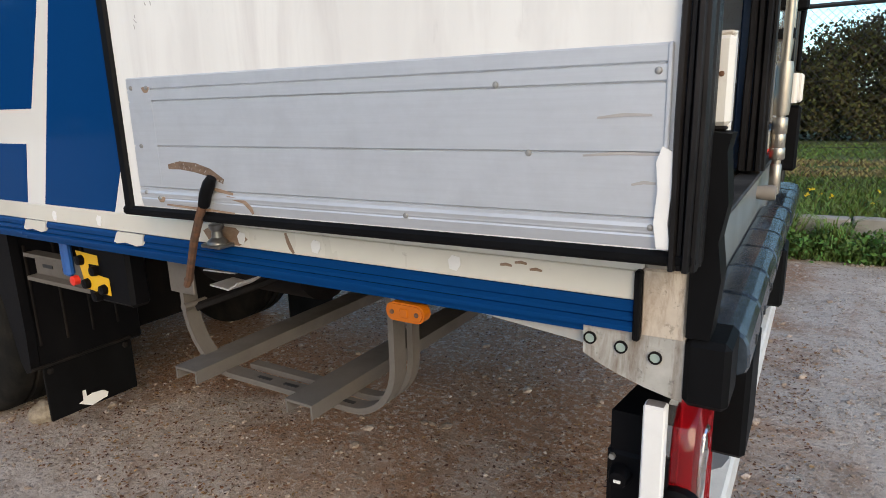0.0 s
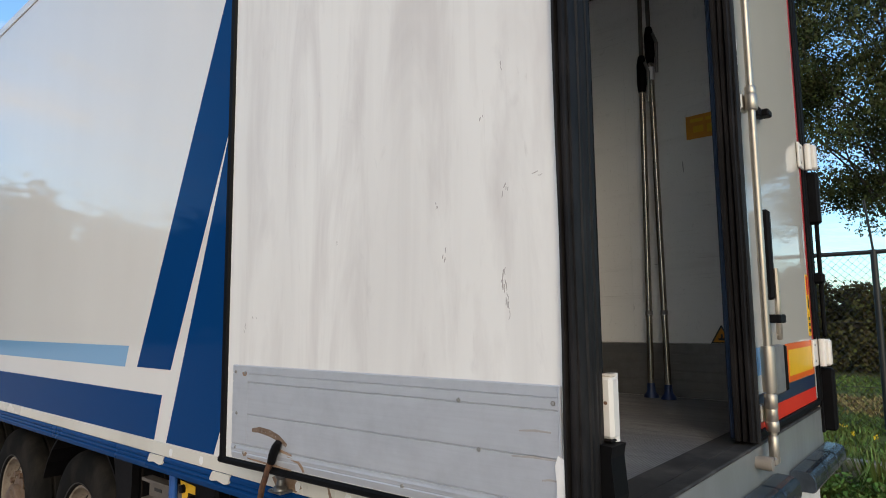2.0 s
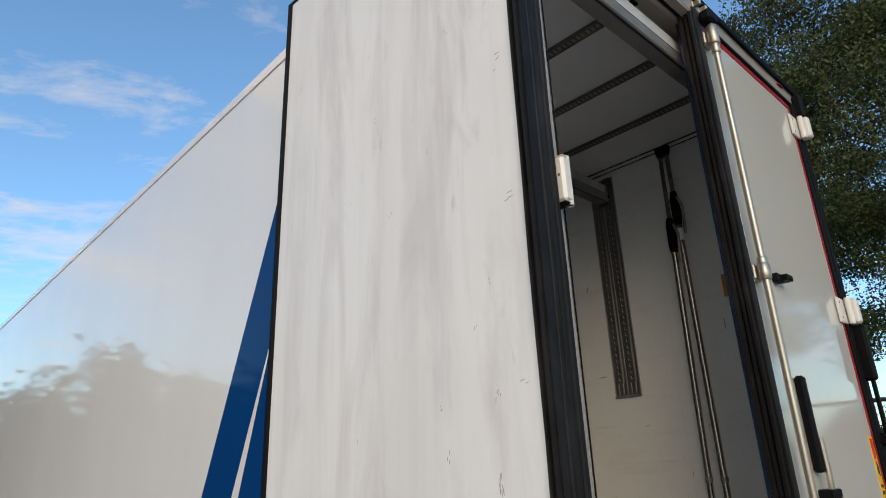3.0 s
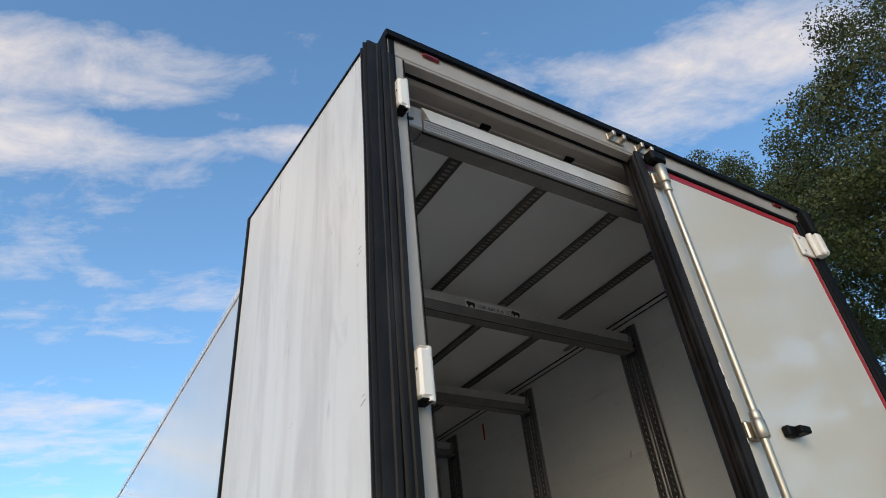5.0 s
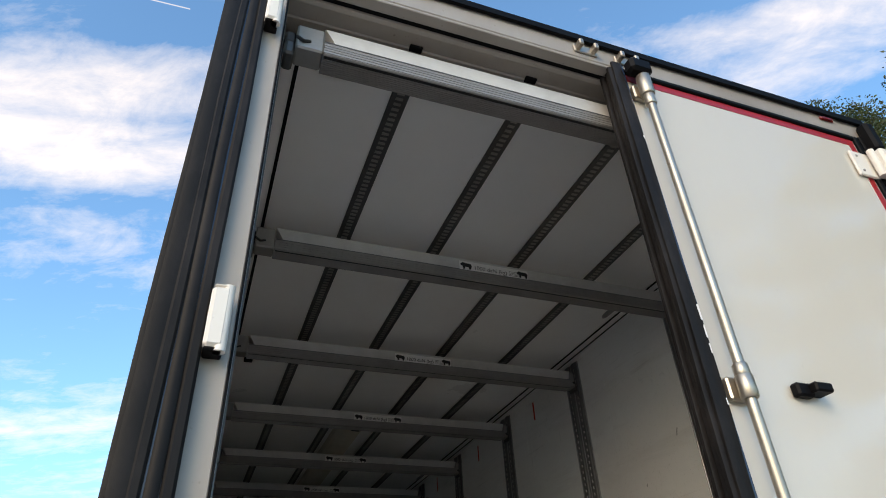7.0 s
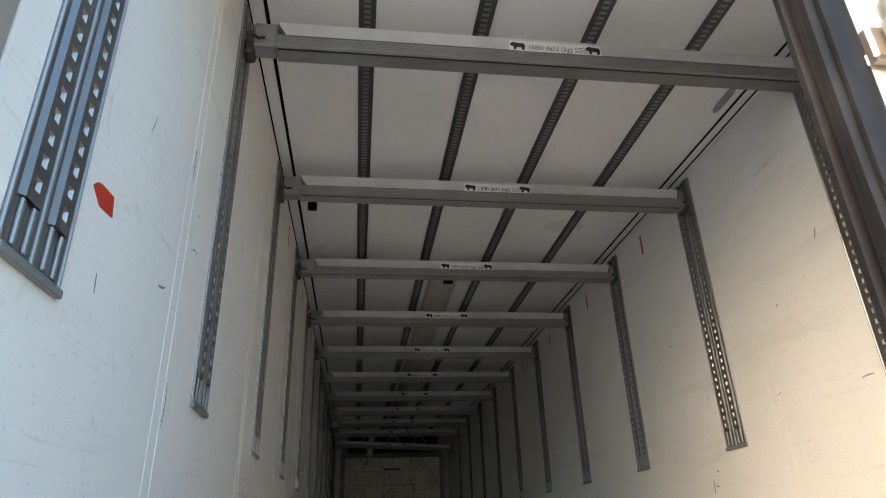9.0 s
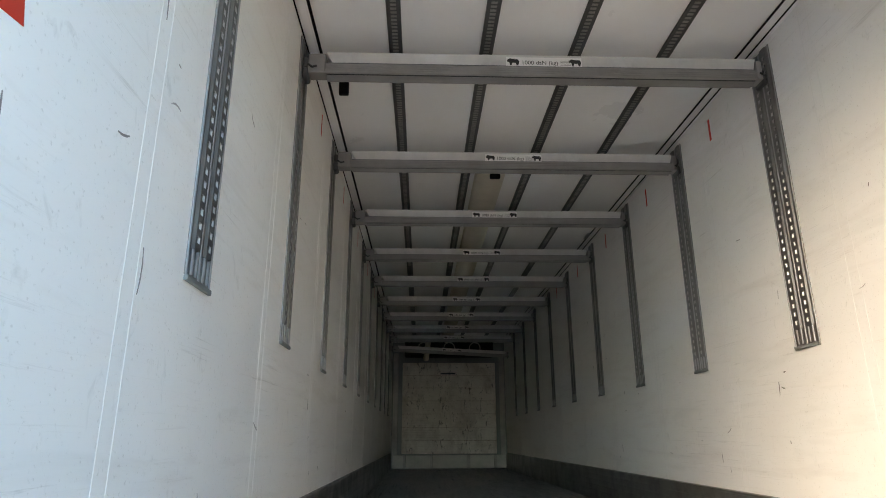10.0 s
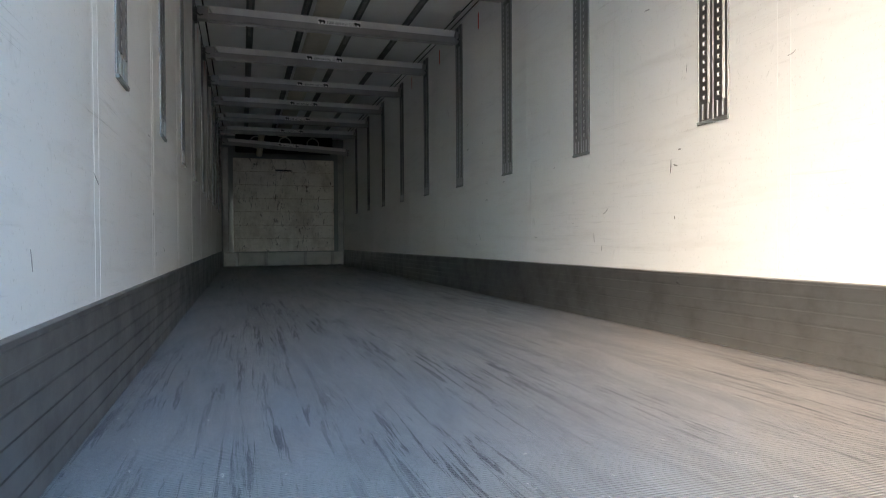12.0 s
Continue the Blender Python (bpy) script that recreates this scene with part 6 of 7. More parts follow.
    for xx, s in ((-0.012, 1.0), (0.012, 1.0), (0.026, 0.95), (0.032, 0.84)):
        body.v += [(xx, cy + (a - cy) * s, cz + (b - cz) * s) for a, b in ring]
    body.f = [(i * n + k, i * n + (k + 1) % n, (i + 1) * n + (k + 1) % n, (i + 1) * n + k) for i in range(3) for k in range(n)] + [tuple(range(n)), tuple(range(3 * n, 4 * n))]
    lampb = part("tail_lamp", body, M_REDLENS, trailer, "red tail lamp cluster with a clear field", smooth=True)
    part("lamp_back", Geo().prism(ring, "x", -0.030, -0.014), M_REFLECTOR, lampb)
    part("bulb_bowl", Geo().lathe([(0.0, 0.026), (0.030, 0.028), (0.046, 0.036), (0.050, 0.030), (0.0, 0.020)], (0, 0.185, 0.90), "x", 20), M_REFLECTOR, lampb, smooth=True)
    oval = [(0.145 + 0.040 * math.cos(a), 0.865 + 0.085 * math.sin(a)) for a in np.linspace(0, 2 * math.pi, 22, endpoint=False)]
    part("clear_field", Geo().prism(oval, "x", 0.0325, 0.038), M_CLEARLENS, lampb)
    part("reflector", Geo().prism([(0.145 + (a - 0.145) * 0.8, 0.865 + (b - 0.865) * 0.8) for a, b in oval], "x", 0.0328, 0.0345), M_REFLECTOR, lampb)
    for k in range(3):
        part("lens_rib", Geo().box(0.028, 0.036, 0.222 + 0.030 * k, 0.228 + 0.030 * k, 0.72, 0.955, 0.002), M_REDLENS, lampb)
    part("end_lens", Geo().box(-0.012, 0.022, 0.320, 0.352, 0.72, 0.975, 0.008), M_CLEARLENS, lampb, "clear end lens")
    part("end_core", Geo().box(-0.004, 0.010, 0.326, 0.346, 0.73, 0.965, 0.003), M_REFLECTOR, lampb)
    part("rubber_disc", Geo().lathe([(0.0, -0.010), (0.050, -0.010), (0.058, -0.002), (0.058, 0.02), (0.0, 0.02)], (0.004, 0.055, 0.815), "y", 24), M_RUBBER, lampb, smooth=True)
    arm = part("lamp_arm", Geo().box(-0.050, -0.012, -0.004, 0.026, 0.845, 1.060, 0.003), M_PAPER, trailer, "white bent steel arm")
    part("tube_end", Geo().box(-0.046, -0.016, 0.0, 0.022, 1.060, 1.0612), M_SCUFF, arm)
    part("arm_pivot", Geo().lathe([(0.0, -0.012), (0.020, -0.012), (0.024, -0.002), (0.024, 0.03), (0.0, 0.03)], (-0.040, 0, 0.838), "y", 14), M_PLASTIC, arm, smooth=True)
    part("switch", Geo().lathe([(0.0, -0.020), (0.016, -0.018), (0.022, 0.0), (0.022, 0.05), (0.0, 0.05)], (-0.095, 0.035, 0.885), "y", 16), M_PLASTIC, house, smooth=True)
    part("switch_mark", Geo().box(-0.101, -0.088, 0.013, 0.0165, 0.882, 0.887), M_PAPER, house)
    part("bolt", Geo().lathe([(0.0, -0.006), (0.006, -0.006), (0.006, 0.01), (0.0, 0.01)], (-0.112, 0.044, 0.918), "y", 10), M_STEEL, house)


tail_end()


def underside():
    for y in (0.72, 1.78):
        part("chassis_beam", Geo().box(-12.5, -0.06, y, y + 0.10, 0.94, 1.17, 0.006), M_CHASSIS, trailer, "dusty dark chassis beam")
    part("underfloor", Geo().box(FRONT, -0.02, 0.035, 2.565, 1.165, 1.198), M_CHASSIS, trailer, "dark underside of the floor")
    for k in range(18):
        part("cross_member", Geo().box(-0.5 - 0.62 * k - 0.03, -0.5 - 0.62 * k + 0.03, 0.40, 2.20, 1.08, 1.166, 0.004), M_CHASSIS, trailer)
    part("air_tank", Geo().tube([(-2.02, 0.74, 1.02), (-1.98, 0.74, 1.02), (-1.42, 0.74, 1.02), (-1.37, 0.74, 1.02)], [0.09, 0.175, 0.175, 0.09], 24), M_CHASSIS, trailer, "dark air tank under the floor", smooth=True)
    part("bent_plate", Geo().prism([(-1.585, 1.048), (-1.43, 1.054), (-1.43, 1.058), (-1.585, 1.053)], "y", 0.30, 0.38), M_PAPER, trailer)
    part("bent_plate", Geo().prism([(-1.56, 0.998), (-1.47, 0.992), (-1.42, 1.02), (-1.42, 1.026), (-1.47, 0.998), (-1.56, 1.003)], "y", 0.30, 0.40), M_PAPER, trailer)
    part("bogie_crossmember", Geo().box(-3.12, -3.02, 0.82, 1.78, 0.40, 1.12, 0.01), M_CHASSIS, trailer)
    # unseen panel, added to keep far-side light from under the floor
    part("side_skirt", Geo().box(-2.75, -0.75, 2.32, 2.36, 0.38, 1.164, 0.01), M_CHASSIS, trailer)
    # hoop brackets that carry the pallet rack
    def hoop(y, r=0.024, start=0):
        pts = [(-1.425, y, 1.17), (-1.422, y, 1.08)]
        pts += [(-1.245 - 0.175 * math.cos(a), y, 1.02 - 0.198 * math.sin(a)) for a in np.linspace(0, math.pi / 2, 9)]
        pts += [(-0.795 + 0.138 * math.sin(a), y, 0.965 - 0.143 * math.cos(a)) for a in np.linspace(0, math.pi / 2, 9)]
        pts += [(-0.656, y, 1.06), (-0.658, y, 1.17)]
        g = Geo()
        pts = [Vector(p) for p in pts[start:]]
        rings = []
        for i, p in enumerate(pts):
            d = (pts[min(i + 1, len(pts) - 1)] - pts[max(i - 1, 0)]).normalized()
            nrm = Vector((-d.z, 0, d.x))
            rings += [p + nrm * a + Vector((0, b, 0)) for a, b in ((-0.008, -r), (0.008, -r), (0.008, r), (-0.008, r))]
        g.v = [tuple(v) for v in rings]
        g.f = [(i * 4 + k, i * 4 + (k + 1) % 4, i * 4 + 4 + (k + 1) % 4, i * 4 + 4 + k) for i in range(len(pts) - 1) for k in range(4)] + [(0, 1, 2, 3), tuple(range(len(pts) * 4 - 4, len(pts) * 4))]
        return g
    part("hoop_leg", hoop(0.185, 0.016, 10), M_RACK, trailer, "bent rusty steel leg beside the hoop", smooth=True)
    for y in (0.115, 1.60):
        h = part("rack_hoop", hoop(y), M_RACK, trailer, "bent grey steel hoop", smooth=True)
        # slots are black patches, their shade put into the colour
        for k in range(4):
            part("slot", Geo().box(-1.15 + 0.10 * k, -1.10 + 0.10 * k, y - 0.006, y + 0.006, 0.8295, 0.8315), M_INKSHADE, h)
    part("rack_brace", Geo().tube([(-1.40, 0.12, 1.00), (-1.25, 0.30, 1.06), (-1.10, 0.50, 1.10)], 0.013, 6), M_CHASSIS, trailer)
    part("hoop_bolt", Geo().tube([(-1.405, 0.08, 1.01), (-1.405, 0.16, 1.01)], 0.012, 8), M_RACK, trailer)
    part("hoop_plate", Geo().box(-1.47, -1.36, 0.09, 0.10, 1.05, 1.17, 0.003), M_RACK, trailer)
    for x in (-1.31, -0.88):
        prof = [(x - 0.045, 0.868), (x + 0.045, 0.868), (x + 0.045, 0.830), (x + 0.038, 0.830), (x + 0.038, 0.861), (x - 0.038, 0.861), (x - 0.038, 0.830), (x - 0.045, 0.830)]
        part("rack_rail", Geo().prism(prof, "y", -0.005, 2.2), M_RACK, trailer, "grey steel channel of the pallet rack")
    # amber side marker
    pill = lambda h, r: [(-0.546 + (h if math.cos(a) > 0 else -h) + r * math.cos(a), 1.152 + r * math.sin(a)) for a in np.linspace(0.01, 2 * math.pi + 0.01, 24, endpoint=False)]  # noqa: E731
    g = Geo().prism(pill(0.028, 0.021), "y", -0.004, 0.020).prism(pill(0.027, 0.0175), "y", -0.0075, -0.004)
    lamp = part("side_marker", g, M_AMBER, trailer, "amber side marker lamp")
    part("inner_lens", Geo().box(-0.556, -0.536, -0.011, -0.006, 1.142, 1.162, 0.002), M_AMBER, lamp)
    for x in (-0.577, -0.515):
        part("screw", Geo().lathe([(0.0, -0.006), (0.006, -0.006), (0.005, -0.010), (0.0, -0.010)], (x, 0, 1.152), "y", 10), M_RUST, lamp)
    part("marker_bracket", Geo().box(-0.63, -0.52, 0.02, 0.05, 1.170, 1.178).box(-0.60, -0.52, 0.020, 0.026, 1.125, 1.178, 0.002), M_STEEL, trailer)
    # brake control box
    ctrl = part("brake_control", Geo().box(-1.985, -1.735, 0.10, 0.17, 0.955, 1.165, 0.012), M_PLASTIC, trailer, "black brake control box with yellow label")
    part("label", Geo().prism([(-2.02, 1.125), (-1.895, 1.118), (-1.895, 1.085), (-1.955, 1.085), (-1.955, 1.055), (-1.845, 1.045), (-1.845, 0.985), (-1.985, 0.995)], "y", 0.097, 0.0985), M_YELPL, ctrl)
    for x, z in ((-1.990, 1.095), (-1.915, 1.065), (-1.97, 1.015), (-1.875, 1.005), (-1.92, 0.975)):
        part("button", Geo().lathe([(0.0, -0.016), (0.016, -0.014), (0.018, 0.0), (0.018, 0.01), (0.0, 0.01)], (x, 0.095, z), "y", 12), M_PLASTIC, ctrl, smooth=True)
    part("red_button", Geo().lathe([(0.0, -0.02), (0.017, -0.018), (0.018, 0.0), (0.0, 0.01)], (-2.03, 0.095, 1.02), "y", 12), M_REDFLUO, ctrl, smooth=True)
    part("lever", Geo().box(-2.085, -2.045, 0.075, 0.105, 1.03, 1.165, 0.010).box(-2.085, -2.00, 0.08, 0.10, 1.145, 1.172, 0.008), M_BLUEPL, ctrl, "blue lever")
    part("lever_tip", Geo().box(-2.045, -2.005, 0.076, 0.104, 1.150, 1.176, 0.005), M_SIGN, ctrl)
    ctrl.location.x += 0.045
    chan = part("mount_channel", Geo().prism([(0.14, 1.062), (0.19, 1.062), (0.19, 0.953), (0.14, 0.953), (0.14, 0.968), (0.178, 0.970), (0.178, 1.045), (0.14, 1.047)], "x", -2.43, -1.96), M_RACK, trailer, "grey steel channel")
    # two black patches paint the shade of the channel's slots
    for x in (-2.34, -2.20):
        part("slot", Geo().box(x - 0.035, x + 0.035, 0.1755, 0.1785, 1.000, 1.014), M_INKSHADE, chan)
    part("red_hose", Geo().tube([(-1.72, 0.4, 1.08), (-1.55, 0.55, 1.10), (-1.40, 0.75, 1.14)], 0.010, 6), M_RED, trailer, smooth=True)
    # mudguard with flap
    guard = part("mudguard", Geo().box(-2.825, -2.800, 0.285, 0.80, 0.43, 1.16, 0.010), M_PLASTIC, trailer, "black ribbed plastic mudguard")
    part("rim", Geo().prism([(-3.05, 1.165), (-2.79, 1.165), (-2.785, 0.62), (-2.80, 0.44), (-2.845, 0.425), (-2.875, 0.47), (-2.93, 0.72), (-2.99, 0.95)], "y", 0.250, 0.288), M_PLASTIC, guard)
    for y in (0.31, 0.432, 0.554, 0.68):
        part("rib", Geo().box(-2.802, -2.792, y - 0.006, y + 0.006, 0.547, 1.02, 0.003), M_CHASSIS, guard)
    flap = part("flap", Geo().box(-2.815, -2.802, 0.30, 0.735, 0.168, 0.45, 0.003), M_RUBBER, guard, "black rubber mud flap")
    part("flap_bar", Geo().box(-2.805, -2.790, 0.25, 0.73, 0.440, 0.456, 0.003), M_CHASSIS, guard)
    for y in (0.33, 0.70):
        part("flap_bolt", Geo().lathe([(0.0, 0.0), (0.016, 0.0), (0.014, 0.008), (0.0, 0.010)], (-2.803, y, 0.415), "x", 10), M_CHASSIS, guard)
    sign = [(0.428, 0.205), (0.452, 0.212), (0.455, 0.262), (0.470, 0.262), (0.472, 0.226), (0.50, 0.232), (0.555, 0.225), (0.578, 0.205), (0.570, 0.184), (0.53, 0.178), (0.49, 0.170), (0.455, 0.190)]
    part("white_mark", Geo().prism(sign, "x", -2.802, -2.8005), M_PAPER, flap)
    far_guard = part("mudguard", Geo().box(-2.825, -2.800, 1.80, 2.315, 0.43, 1.16, 0.010), M_PLASTIC, trailer)
    part("flap", Geo().box(-2.815, -2.802, 1.865, 2.30, 0.168, 0.45, 0.003), M_RUBBER, far_guard)
    arch = []
    for a in np.linspace(20, 160, 13):
        arch.append((-3.63 + 0.66 * math.cos(radians(a)), 0.56 + 0.60 * math.sin(radians(a))))
    arch += [(p[0] * 1.0, p[1] - 0.018) for p in arch[::-1]]
    n = len(arch)
    part("wheel_arch", Geo().add([(a, 0.30, b) for a, b in arch] + [(a, 0.78, b) for a, b in arch], [(i, (i + 1) % n, n + (i + 1) % n, n + i) for i in range(n)] + [(i, i + 1, n - 2 - i, n - 1 - i) for i in range(n // 2 - 1)]), M_PLASTIC, trailer)


underside()


def wheels():
    """A trailer wheel: tyre with tread grooves, dished steel rim, hub and nuts."""
    c, yo = (-3.63, 0.31, 0.50), 0.31
    prof = [(0.290, 0.03), (0.300, 0.006), (0.36, -0.004), (0.44, 0.004), (0.478, 0.022), (0.494, 0.045)]
    for k in range(4):
        y = 0.075 + 0.066 * k
        prof += [(0.500, y), (0.500, y + 0.042), (0.486, y + 0.046), (0.486, y + 0.060)]
    prof += [(0.494, 0.345), (0.478, 0.368), (0.44, 0.386), (0.36, 0.39), (0.30, 0.38), (0.290, 0.36)]
    rimp = [(0.296, 0.026), (0.284, 0.016), (0.276, 0.022), (0.272, 0.05), (0.266, 0.082), (0.250, 0.100), (0.235, 0.095), (0.20, 0.070), (0.14, 0.060), (0.14, 0.080), (0.2, 0.090), (0.25, 0.120), (0.28, 0.2), (0.28, 0.36), (0.292, 0.36)]
    rimm = grimy("dusty_rim_paint", (0.27, 0.230, 0.190), (0.15, 0.118, 0.092), (0.10, 0.062, 0.042))
    hubm = grimy("rusty_hub_iron", (0.17, 0.125, 0.095), (0.085, 0.060, 0.046), (0.12, 0.062, 0.036))
    wheel = part("wheel", Geo().lathe(rimp, (c[0], yo, c[2]), "y", 40), rimm, trailer, "dusty trailer wheel", smooth=True)
    part("tyre", Geo().lathe(prof, (c[0], yo, c[2]), "y", 56), M_TYRE, wheel, "worn dusty tyre", smooth=True)
    # black ring paints the shade between rim and tyre
    part("bead_groove", Geo().lathe([(0.296, 0.0235), (0.306, 0.0035), (0.312, 0.0015), (0.302, 0.028)], (c[0], yo, c[2]), "y", 40), M_INKSHADE, wheel, smooth=True)
    hub = [(0.0, -0.024), (0.046, -0.024), (0.060, -0.016), (0.064, 0.0), (0.088, 0.002), (0.094, 0.010), (0.096, 0.042), (0.126, 0.048), (0.146, 0.052), (0.148, 0.075), (0.0, 0.075)]
    part("hub", Geo().lathe(hub, (c[0], yo, c[2]), "y", 28), hubm, wheel, "rusty iron hub", smooth=True)
    for k in range(10):
        t = 2 * math.pi * k / 10
        x, z = c[0] + 0.168 * math.cos(t), c[2] + 0.168 * math.sin(t)
        nut = part("wheel_nut", Geo().tube([(x, yo + 0.072, z), (x, yo + 0.032, z)], [0.022, 0.020], 6), hubm, wheel)
        part("stud", Geo().tube([(x, yo + 0.05, z), (x, yo + 0.004, z)], 0.011, 6), hubm, nut)
        t += math.pi / 10
        mid = Vector((c[0] + 0.222 * math.cos(t), yo + 0.0850, c[2] + 0.222 * math.sin(t)))
        out, along, face = Vector((math.cos(t), 0, math.sin(t))), Vector((-math.sin(t), 0, math.cos(t))), Vector((0, 1, 0))
        out = (out + face * 0.7).normalized()
        hole = Geo()
        hole.v = [tuple(mid + (out * math.cos(q) * 0.019 + along * math.sin(q) * 0.028) + face * e) for e in (-0.006, 0.006) for q in np.linspace(0, 2 * math.pi, 10, endpoint=False)]
        hole.f = [tuple(range(10)), tuple(range(10, 20))] + [(q, (q + 1) % 10, 10 + (q + 1) % 10, 10 + q) for q in range(10)]
        # black plug in place of the shaded hand hole
        part("hand_hole", hole, M_INKSHADE, wheel)
    again(wheel, (-1.31, 0, 0))
    again(wheel, (-2.62, 0, 0))
    for k in range(3):
        part("axle", Geo().tube([(c[0] - 1.31 * k, 0.45, 0.50), (c[0] - 1.31 * k, 2.15, 0.50)], 0.07, 12), M_CHASSIS, trailer, smooth=True)
        part("axle_hanger", Geo().box(c[0] - 1.31 * k - 0.05, c[0] - 1.31 * k + 0.05, 0.72, 0.86, 0.48, 0.96, 0.01).box(c[0] - 1.31 * k - 0.05, c[0] - 1.31 * k + 0.05, 1.74, 1.88, 0.48, 0.96, 0.01), M_CHASSIS, trailer)
        again(wheel, (-1.31 * k, 1.59, 0))
    for y in (0.7, 1.8):
        part("landing_leg", Geo().box(-11.2, -11.08, y - 0.06, y + 0.06, 0.05, 1.1, 0.01).box(-11.29, -10.99, y - 0.14, y + 0.14, 0.0, 0.05, 0.01), M_CHASSIS, trailer)


wheels()
stone = Geo().ball((-3.23, 0.47, 0.035), 0.085, 6, (0.9, 1.0, 0.75))
stone.v = [(a + 0.012 * noise.noise((a * 18, b * 18, c * 18)), b + 0.012 * noise.noise((b * 17, a * 13, c * 9)), c + 0.01 * noise.noise((a * 21, c * 20, b * 20))) for a, b, c in stone.v]
solo("stone", stone, M_TAN, "pale chipped stone lying behind the tyre", "stone")


# ---------------------------------------------------------------- loose gear in the trailer
def decking_beam(k):
    x = BEAM0
    beam = thing("decking_beam", (x - 0.045, 1.3, 3.72), ("worn aluminium decking beam with a white load label, under the ceiling" if k else "worn grooved aluminium decking beam close behind the rear header"), "beam", "decking beams")
    z0, z1 = 3.722, 3.842
    prof = [(x, z1), (x, z0 + 0.058), (x - 0.085, z0 + 0.058), (x - 0.090, z0 + 0.062), (x - 0.090, z1), (x - 0.085, z1 + 0.003), (x - 0.006, z1 + 0.003)]

    def along(prof, y0, y1):
        n = len(prof)
        return Geo().add([(a, y0, b) for a, b in prof] + [(a, y1, b) for a, b in prof], [tuple(range(n)), tuple(range(2 * n - 1, n - 1, -1))] + [(i, (i + 1) % n, n + (i + 1) % n, n + i) for i in range(n)])

    bar = along(prof, 0.205, 2.455)
    bar.v = [(a, b + (c - z1) * (0.55 if b < 1 else 0.25) * (-1 if b < 1 else 1), c) for a, b, c in bar.v]
    part("bar", bar, M_BEAM, beam, "pale aluminium bar with smudges")
    prof = [(x - 0.0032, z0 + 0.057)]
    for i in range(4):
        b = z0 + 0.050 - 0.012 * i
        prof += [(x - 0.001, b), (x - 0.001, b - 0.0085), (x - 0.0032, b - 0.0092), (x - 0.0032, b - 0.0113)]
    prof += [(x - 0.008, z0), (x - 0.012, z0), (x - 0.012, z0 + 0.014), (x - 0.026, z0 + 0.014), (x - 0.026, z0)]
    for i in range(7):
        a = x - 0.031 - 0.008 * i
        prof += [(a, z0), (a - 0.001, z0 + 0.003), (a - 0.004, z0 + 0.003), (a - 0.005, z0)]
    prof += [(x - 0.088, z0), (x - 0.088, z0 + 0.057)]
    part("grooved_profile", along(prof, 0.205, 2.455), M_BEAMLOW, beam, "dull grooved lower profile")
    for y0, y1, y2 in ((0.2045, 0.115, YL + 0.012), (2.4555, 2.490, YR - 0.012)):
        end = part("end_bracket", Geo().box(x - 0.086, x - 0.003, *sorted((y0, y1)), z0 + 0.004, z1 - 0.004, 0.006), M_BEAMLOW, beam, "dark end bracket")
        part("claw", Geo().box(x - 0.10, x - 0.020, *sorted((y1, y2)), z0 - 0.014, z0 + 0.048, 0.008), M_CRAIL, end)
        part("latch", Geo().box(x - 0.10, x - 0.035, *sorted((y1, y2)), z0 + 0.062, z1 - 0.008, 0.006), M_CRAIL, end)
        mid = (y1 + y0) / 2
        part("spring", Geo().tube([(x - 0.002, mid, z0 + 0.04), (x + 0.003, (mid + y1) / 2, z0 + 0.03), (x - 0.002, y1, z0 + 0.05)], 0.006, 6), M_INKSHADE, end)
    # black filling gives the underside groove its shade by colour
    part("groove", Geo().box(x - 0.0255, x - 0.0125, 0.21, 2.45, z0 + 0.003, z0 + 0.0135), M_INKSHADE, beam)
    part("groove", Geo().box(x - 0.0065, x + 0.0004, 0.210, 2.45, z0 + 0.0550, z0 + 0.0582), M_SCRAPE, beam)
    if not k:
        return beam
    label = part("label", Geo().box(x, x + 0.0012, 1.135, 1.530, z0 + 0.056, z1 - 0.012), M_PAPER, beam, "white load label")
    for y in (1.158, 1.482):
        part("emblem", Geo().prism([(y - 0.018, 3.812), (y - 0.016, 3.802), (y - 0.006, 3.800), (y - 0.002, 3.782), (y + 0.006, 3.782), (y + 0.008, 3.796), (y + 0.028, 3.796), (y + 0.032, 3.782), (y + 0.040, 3.782), (y + 0.046, 3.804), (y + 0.040, 3.816), (y + 0.010, 3.818), (y - 0.004, 3.822)], "x", x + 0.001, x + 0.0022), M_INKSHADE, label)
    text = bpy.data.curves.new("lettering", "FONT")
    text.body, text.size, text.align_x = "1000 daN (kg)", 0.033, "LEFT"
    text.materials.append(M_INKSHADE)
    t = new("lettering", text)
    t.matrix_world = Matrix.Translation((x + 0.002, 1.215, 3.787)) @ Matrix(((0, 0, 1, 0), (1, 0, 0, 0), (0, 1, 0, 0), (0, 0, 0, 1)))
    bpy.context.view_layer.update()
    hang(t, label)
    for i in range(4):
        part("print_bar", Geo().box(x + 0.001, x + 0.002, 1.418, 1.474, 3.785 + 0.008 * i, 3.787 + 0.008 * i), M_SCUFF, label)
    return beam


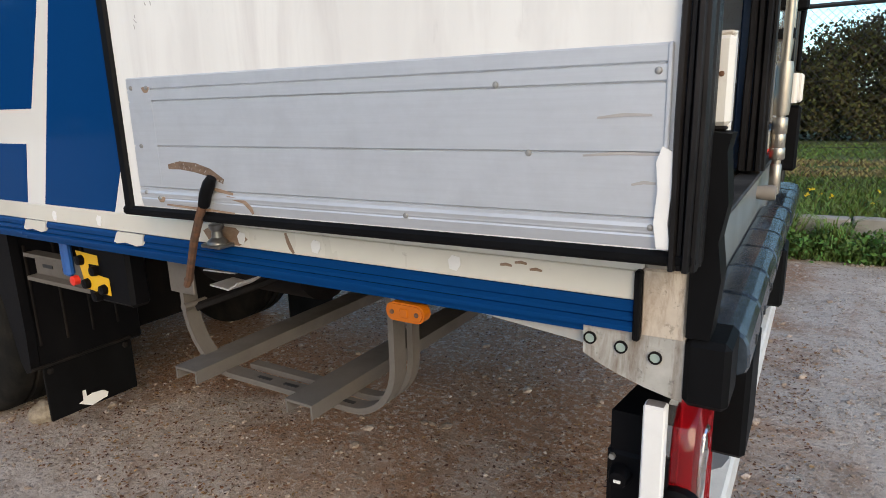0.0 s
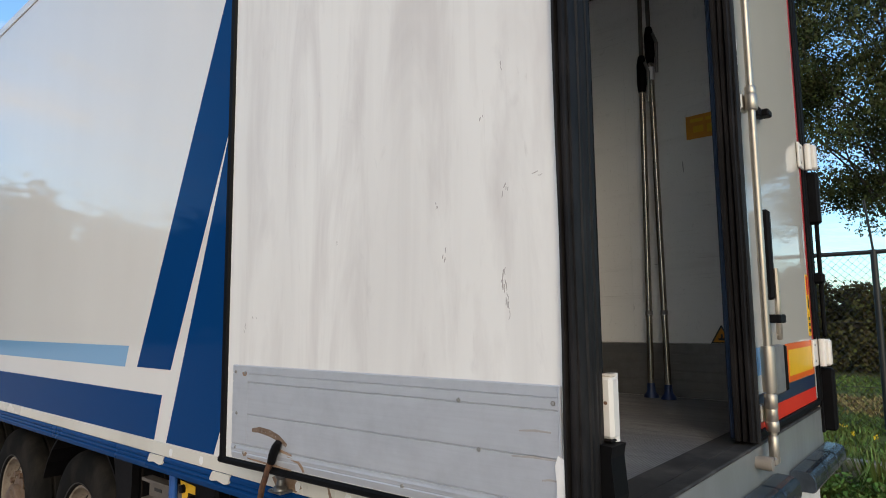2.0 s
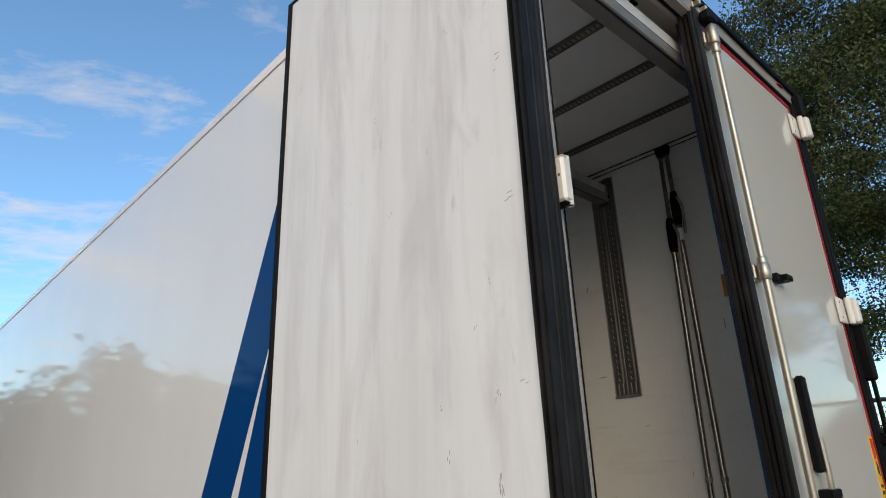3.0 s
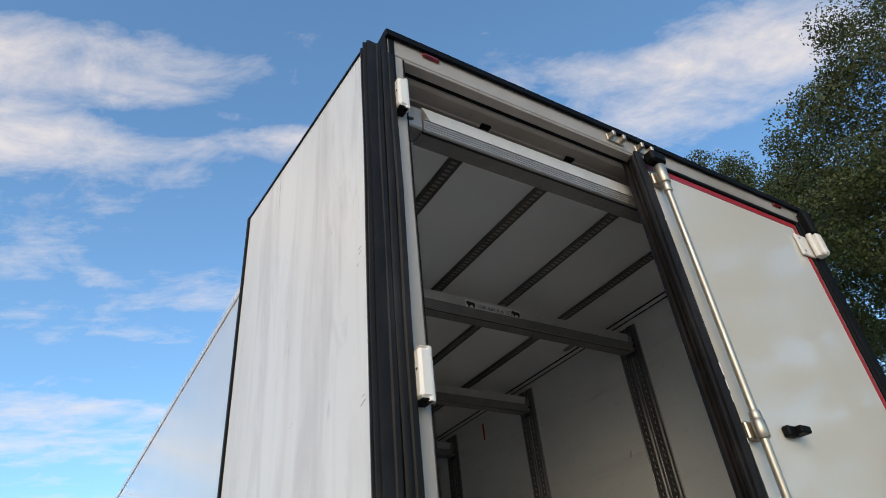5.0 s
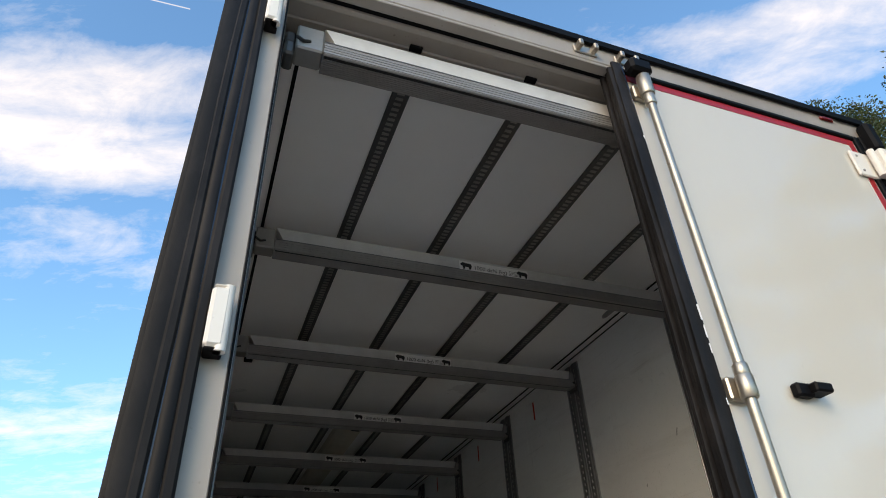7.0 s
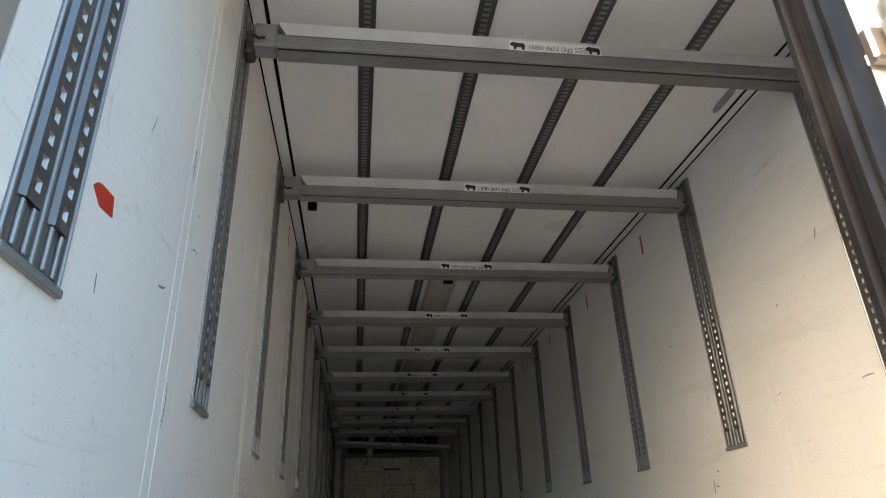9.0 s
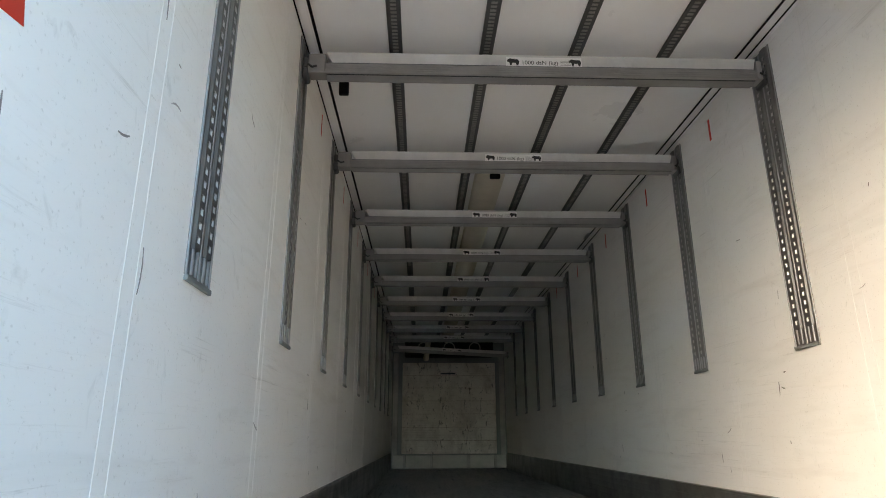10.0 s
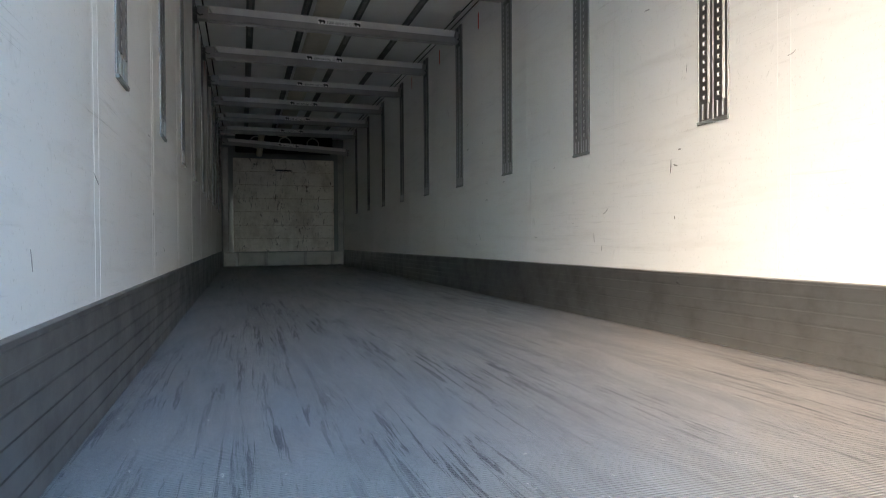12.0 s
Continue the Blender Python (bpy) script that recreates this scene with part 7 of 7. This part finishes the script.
decking_beam(0)
first_beam = decking_beam(1)
first_beam.matrix_world = pose(BEAM0 - 0.045 - 1.160, 1.3, 3.72)
for k in range(2, 11):
    copy_thing(first_beam, pose(BEAM0 - 0.045 - 1.160 * k, 1.3 + 0.004 * math.sin(k * 2.2), 3.72))
copy_thing(first_beam, pose(FRONT + 0.75, 1.3, 3.60, -3.0))
bracket_drop = part("loose_strap", Geo().box(-2.92, -2.885, 0.205, 0.262, CEIL - 0.085, CEIL - 0.001, 0.005), M_PLASTIC, trailer)


def load_bar(foot, head, mid, seed, label):
    """A telescopic bar: foot pad, bright lower pole, clamp with lever, dark upper pole, head pad."""
    bar = thing("load_bar", foot, label, "load bar", "load bars leaning on the wall")
    f, h = Vector(foot), Vector(head)
    at = lambda s: f.lerp(h, s)  # noqa: E731
    part("foot_pad", Geo().tube([f, at(0.005), at(0.013), at(0.032)], [0.044, 0.042, 0.026, 0.022], 14), M_DKBLUEPL, bar, "dark blue rubber foot", smooth=True)
    part("lower_pole", Geo().tube([at(0.03), at(mid)], 0.019, 14), M_CHROME, bar, "bright lower pole", smooth=True)
    part("joint_ring", Geo().tube([at(0.185), at(0.195)], 0.0215, 14), M_STEEL, bar, smooth=True)
    clamp = part("clamp", Geo().tube([at(mid - 0.02), at(mid), at(mid + 0.05), at(mid + 0.07)], [0.022, 0.030, 0.030, 0.020], 12), M_PLASTIC, bar, "black clamp", smooth=True)
    if seed == 2:
        part("band", Geo().tube([at(mid - 0.062), at(mid - 0.030)], 0.0205, 14), M_PAPER, bar, "white band", smooth=True)
    side = Vector((0.05, -0.03, 0))
    part("lever", Geo().tube([at(mid + 0.05) + side * 0.6, at(mid + 0.02) + side * 1.2, at(mid - 0.05) + side], 0.010, 8), M_STEEL, clamp, smooth=True)
    part("upper_pole", Geo().tube([at(mid + 0.06), at(0.985)], 0.0135, 12), M_RACK, bar, "dark upper pole", smooth=True)
    part("head_pad", Geo().tube([at(0.975), at(0.99), h], [0.018, 0.030, 0.030], 14), M_PLASTIC, bar, smooth=True)


load_bar((-0.860, 2.440, FLOOR + 0.002), (-0.830, 2.470, CEIL - 0.006), 0.735, 1, "telescopic load bar with a blue foot standing by the wall")
load_bar((-0.740, 2.400, FLOOR + 0.002), (-0.785, 2.470, CEIL - 0.006), 0.80, 2, "telescopic load bar with a blue foot and a white band")
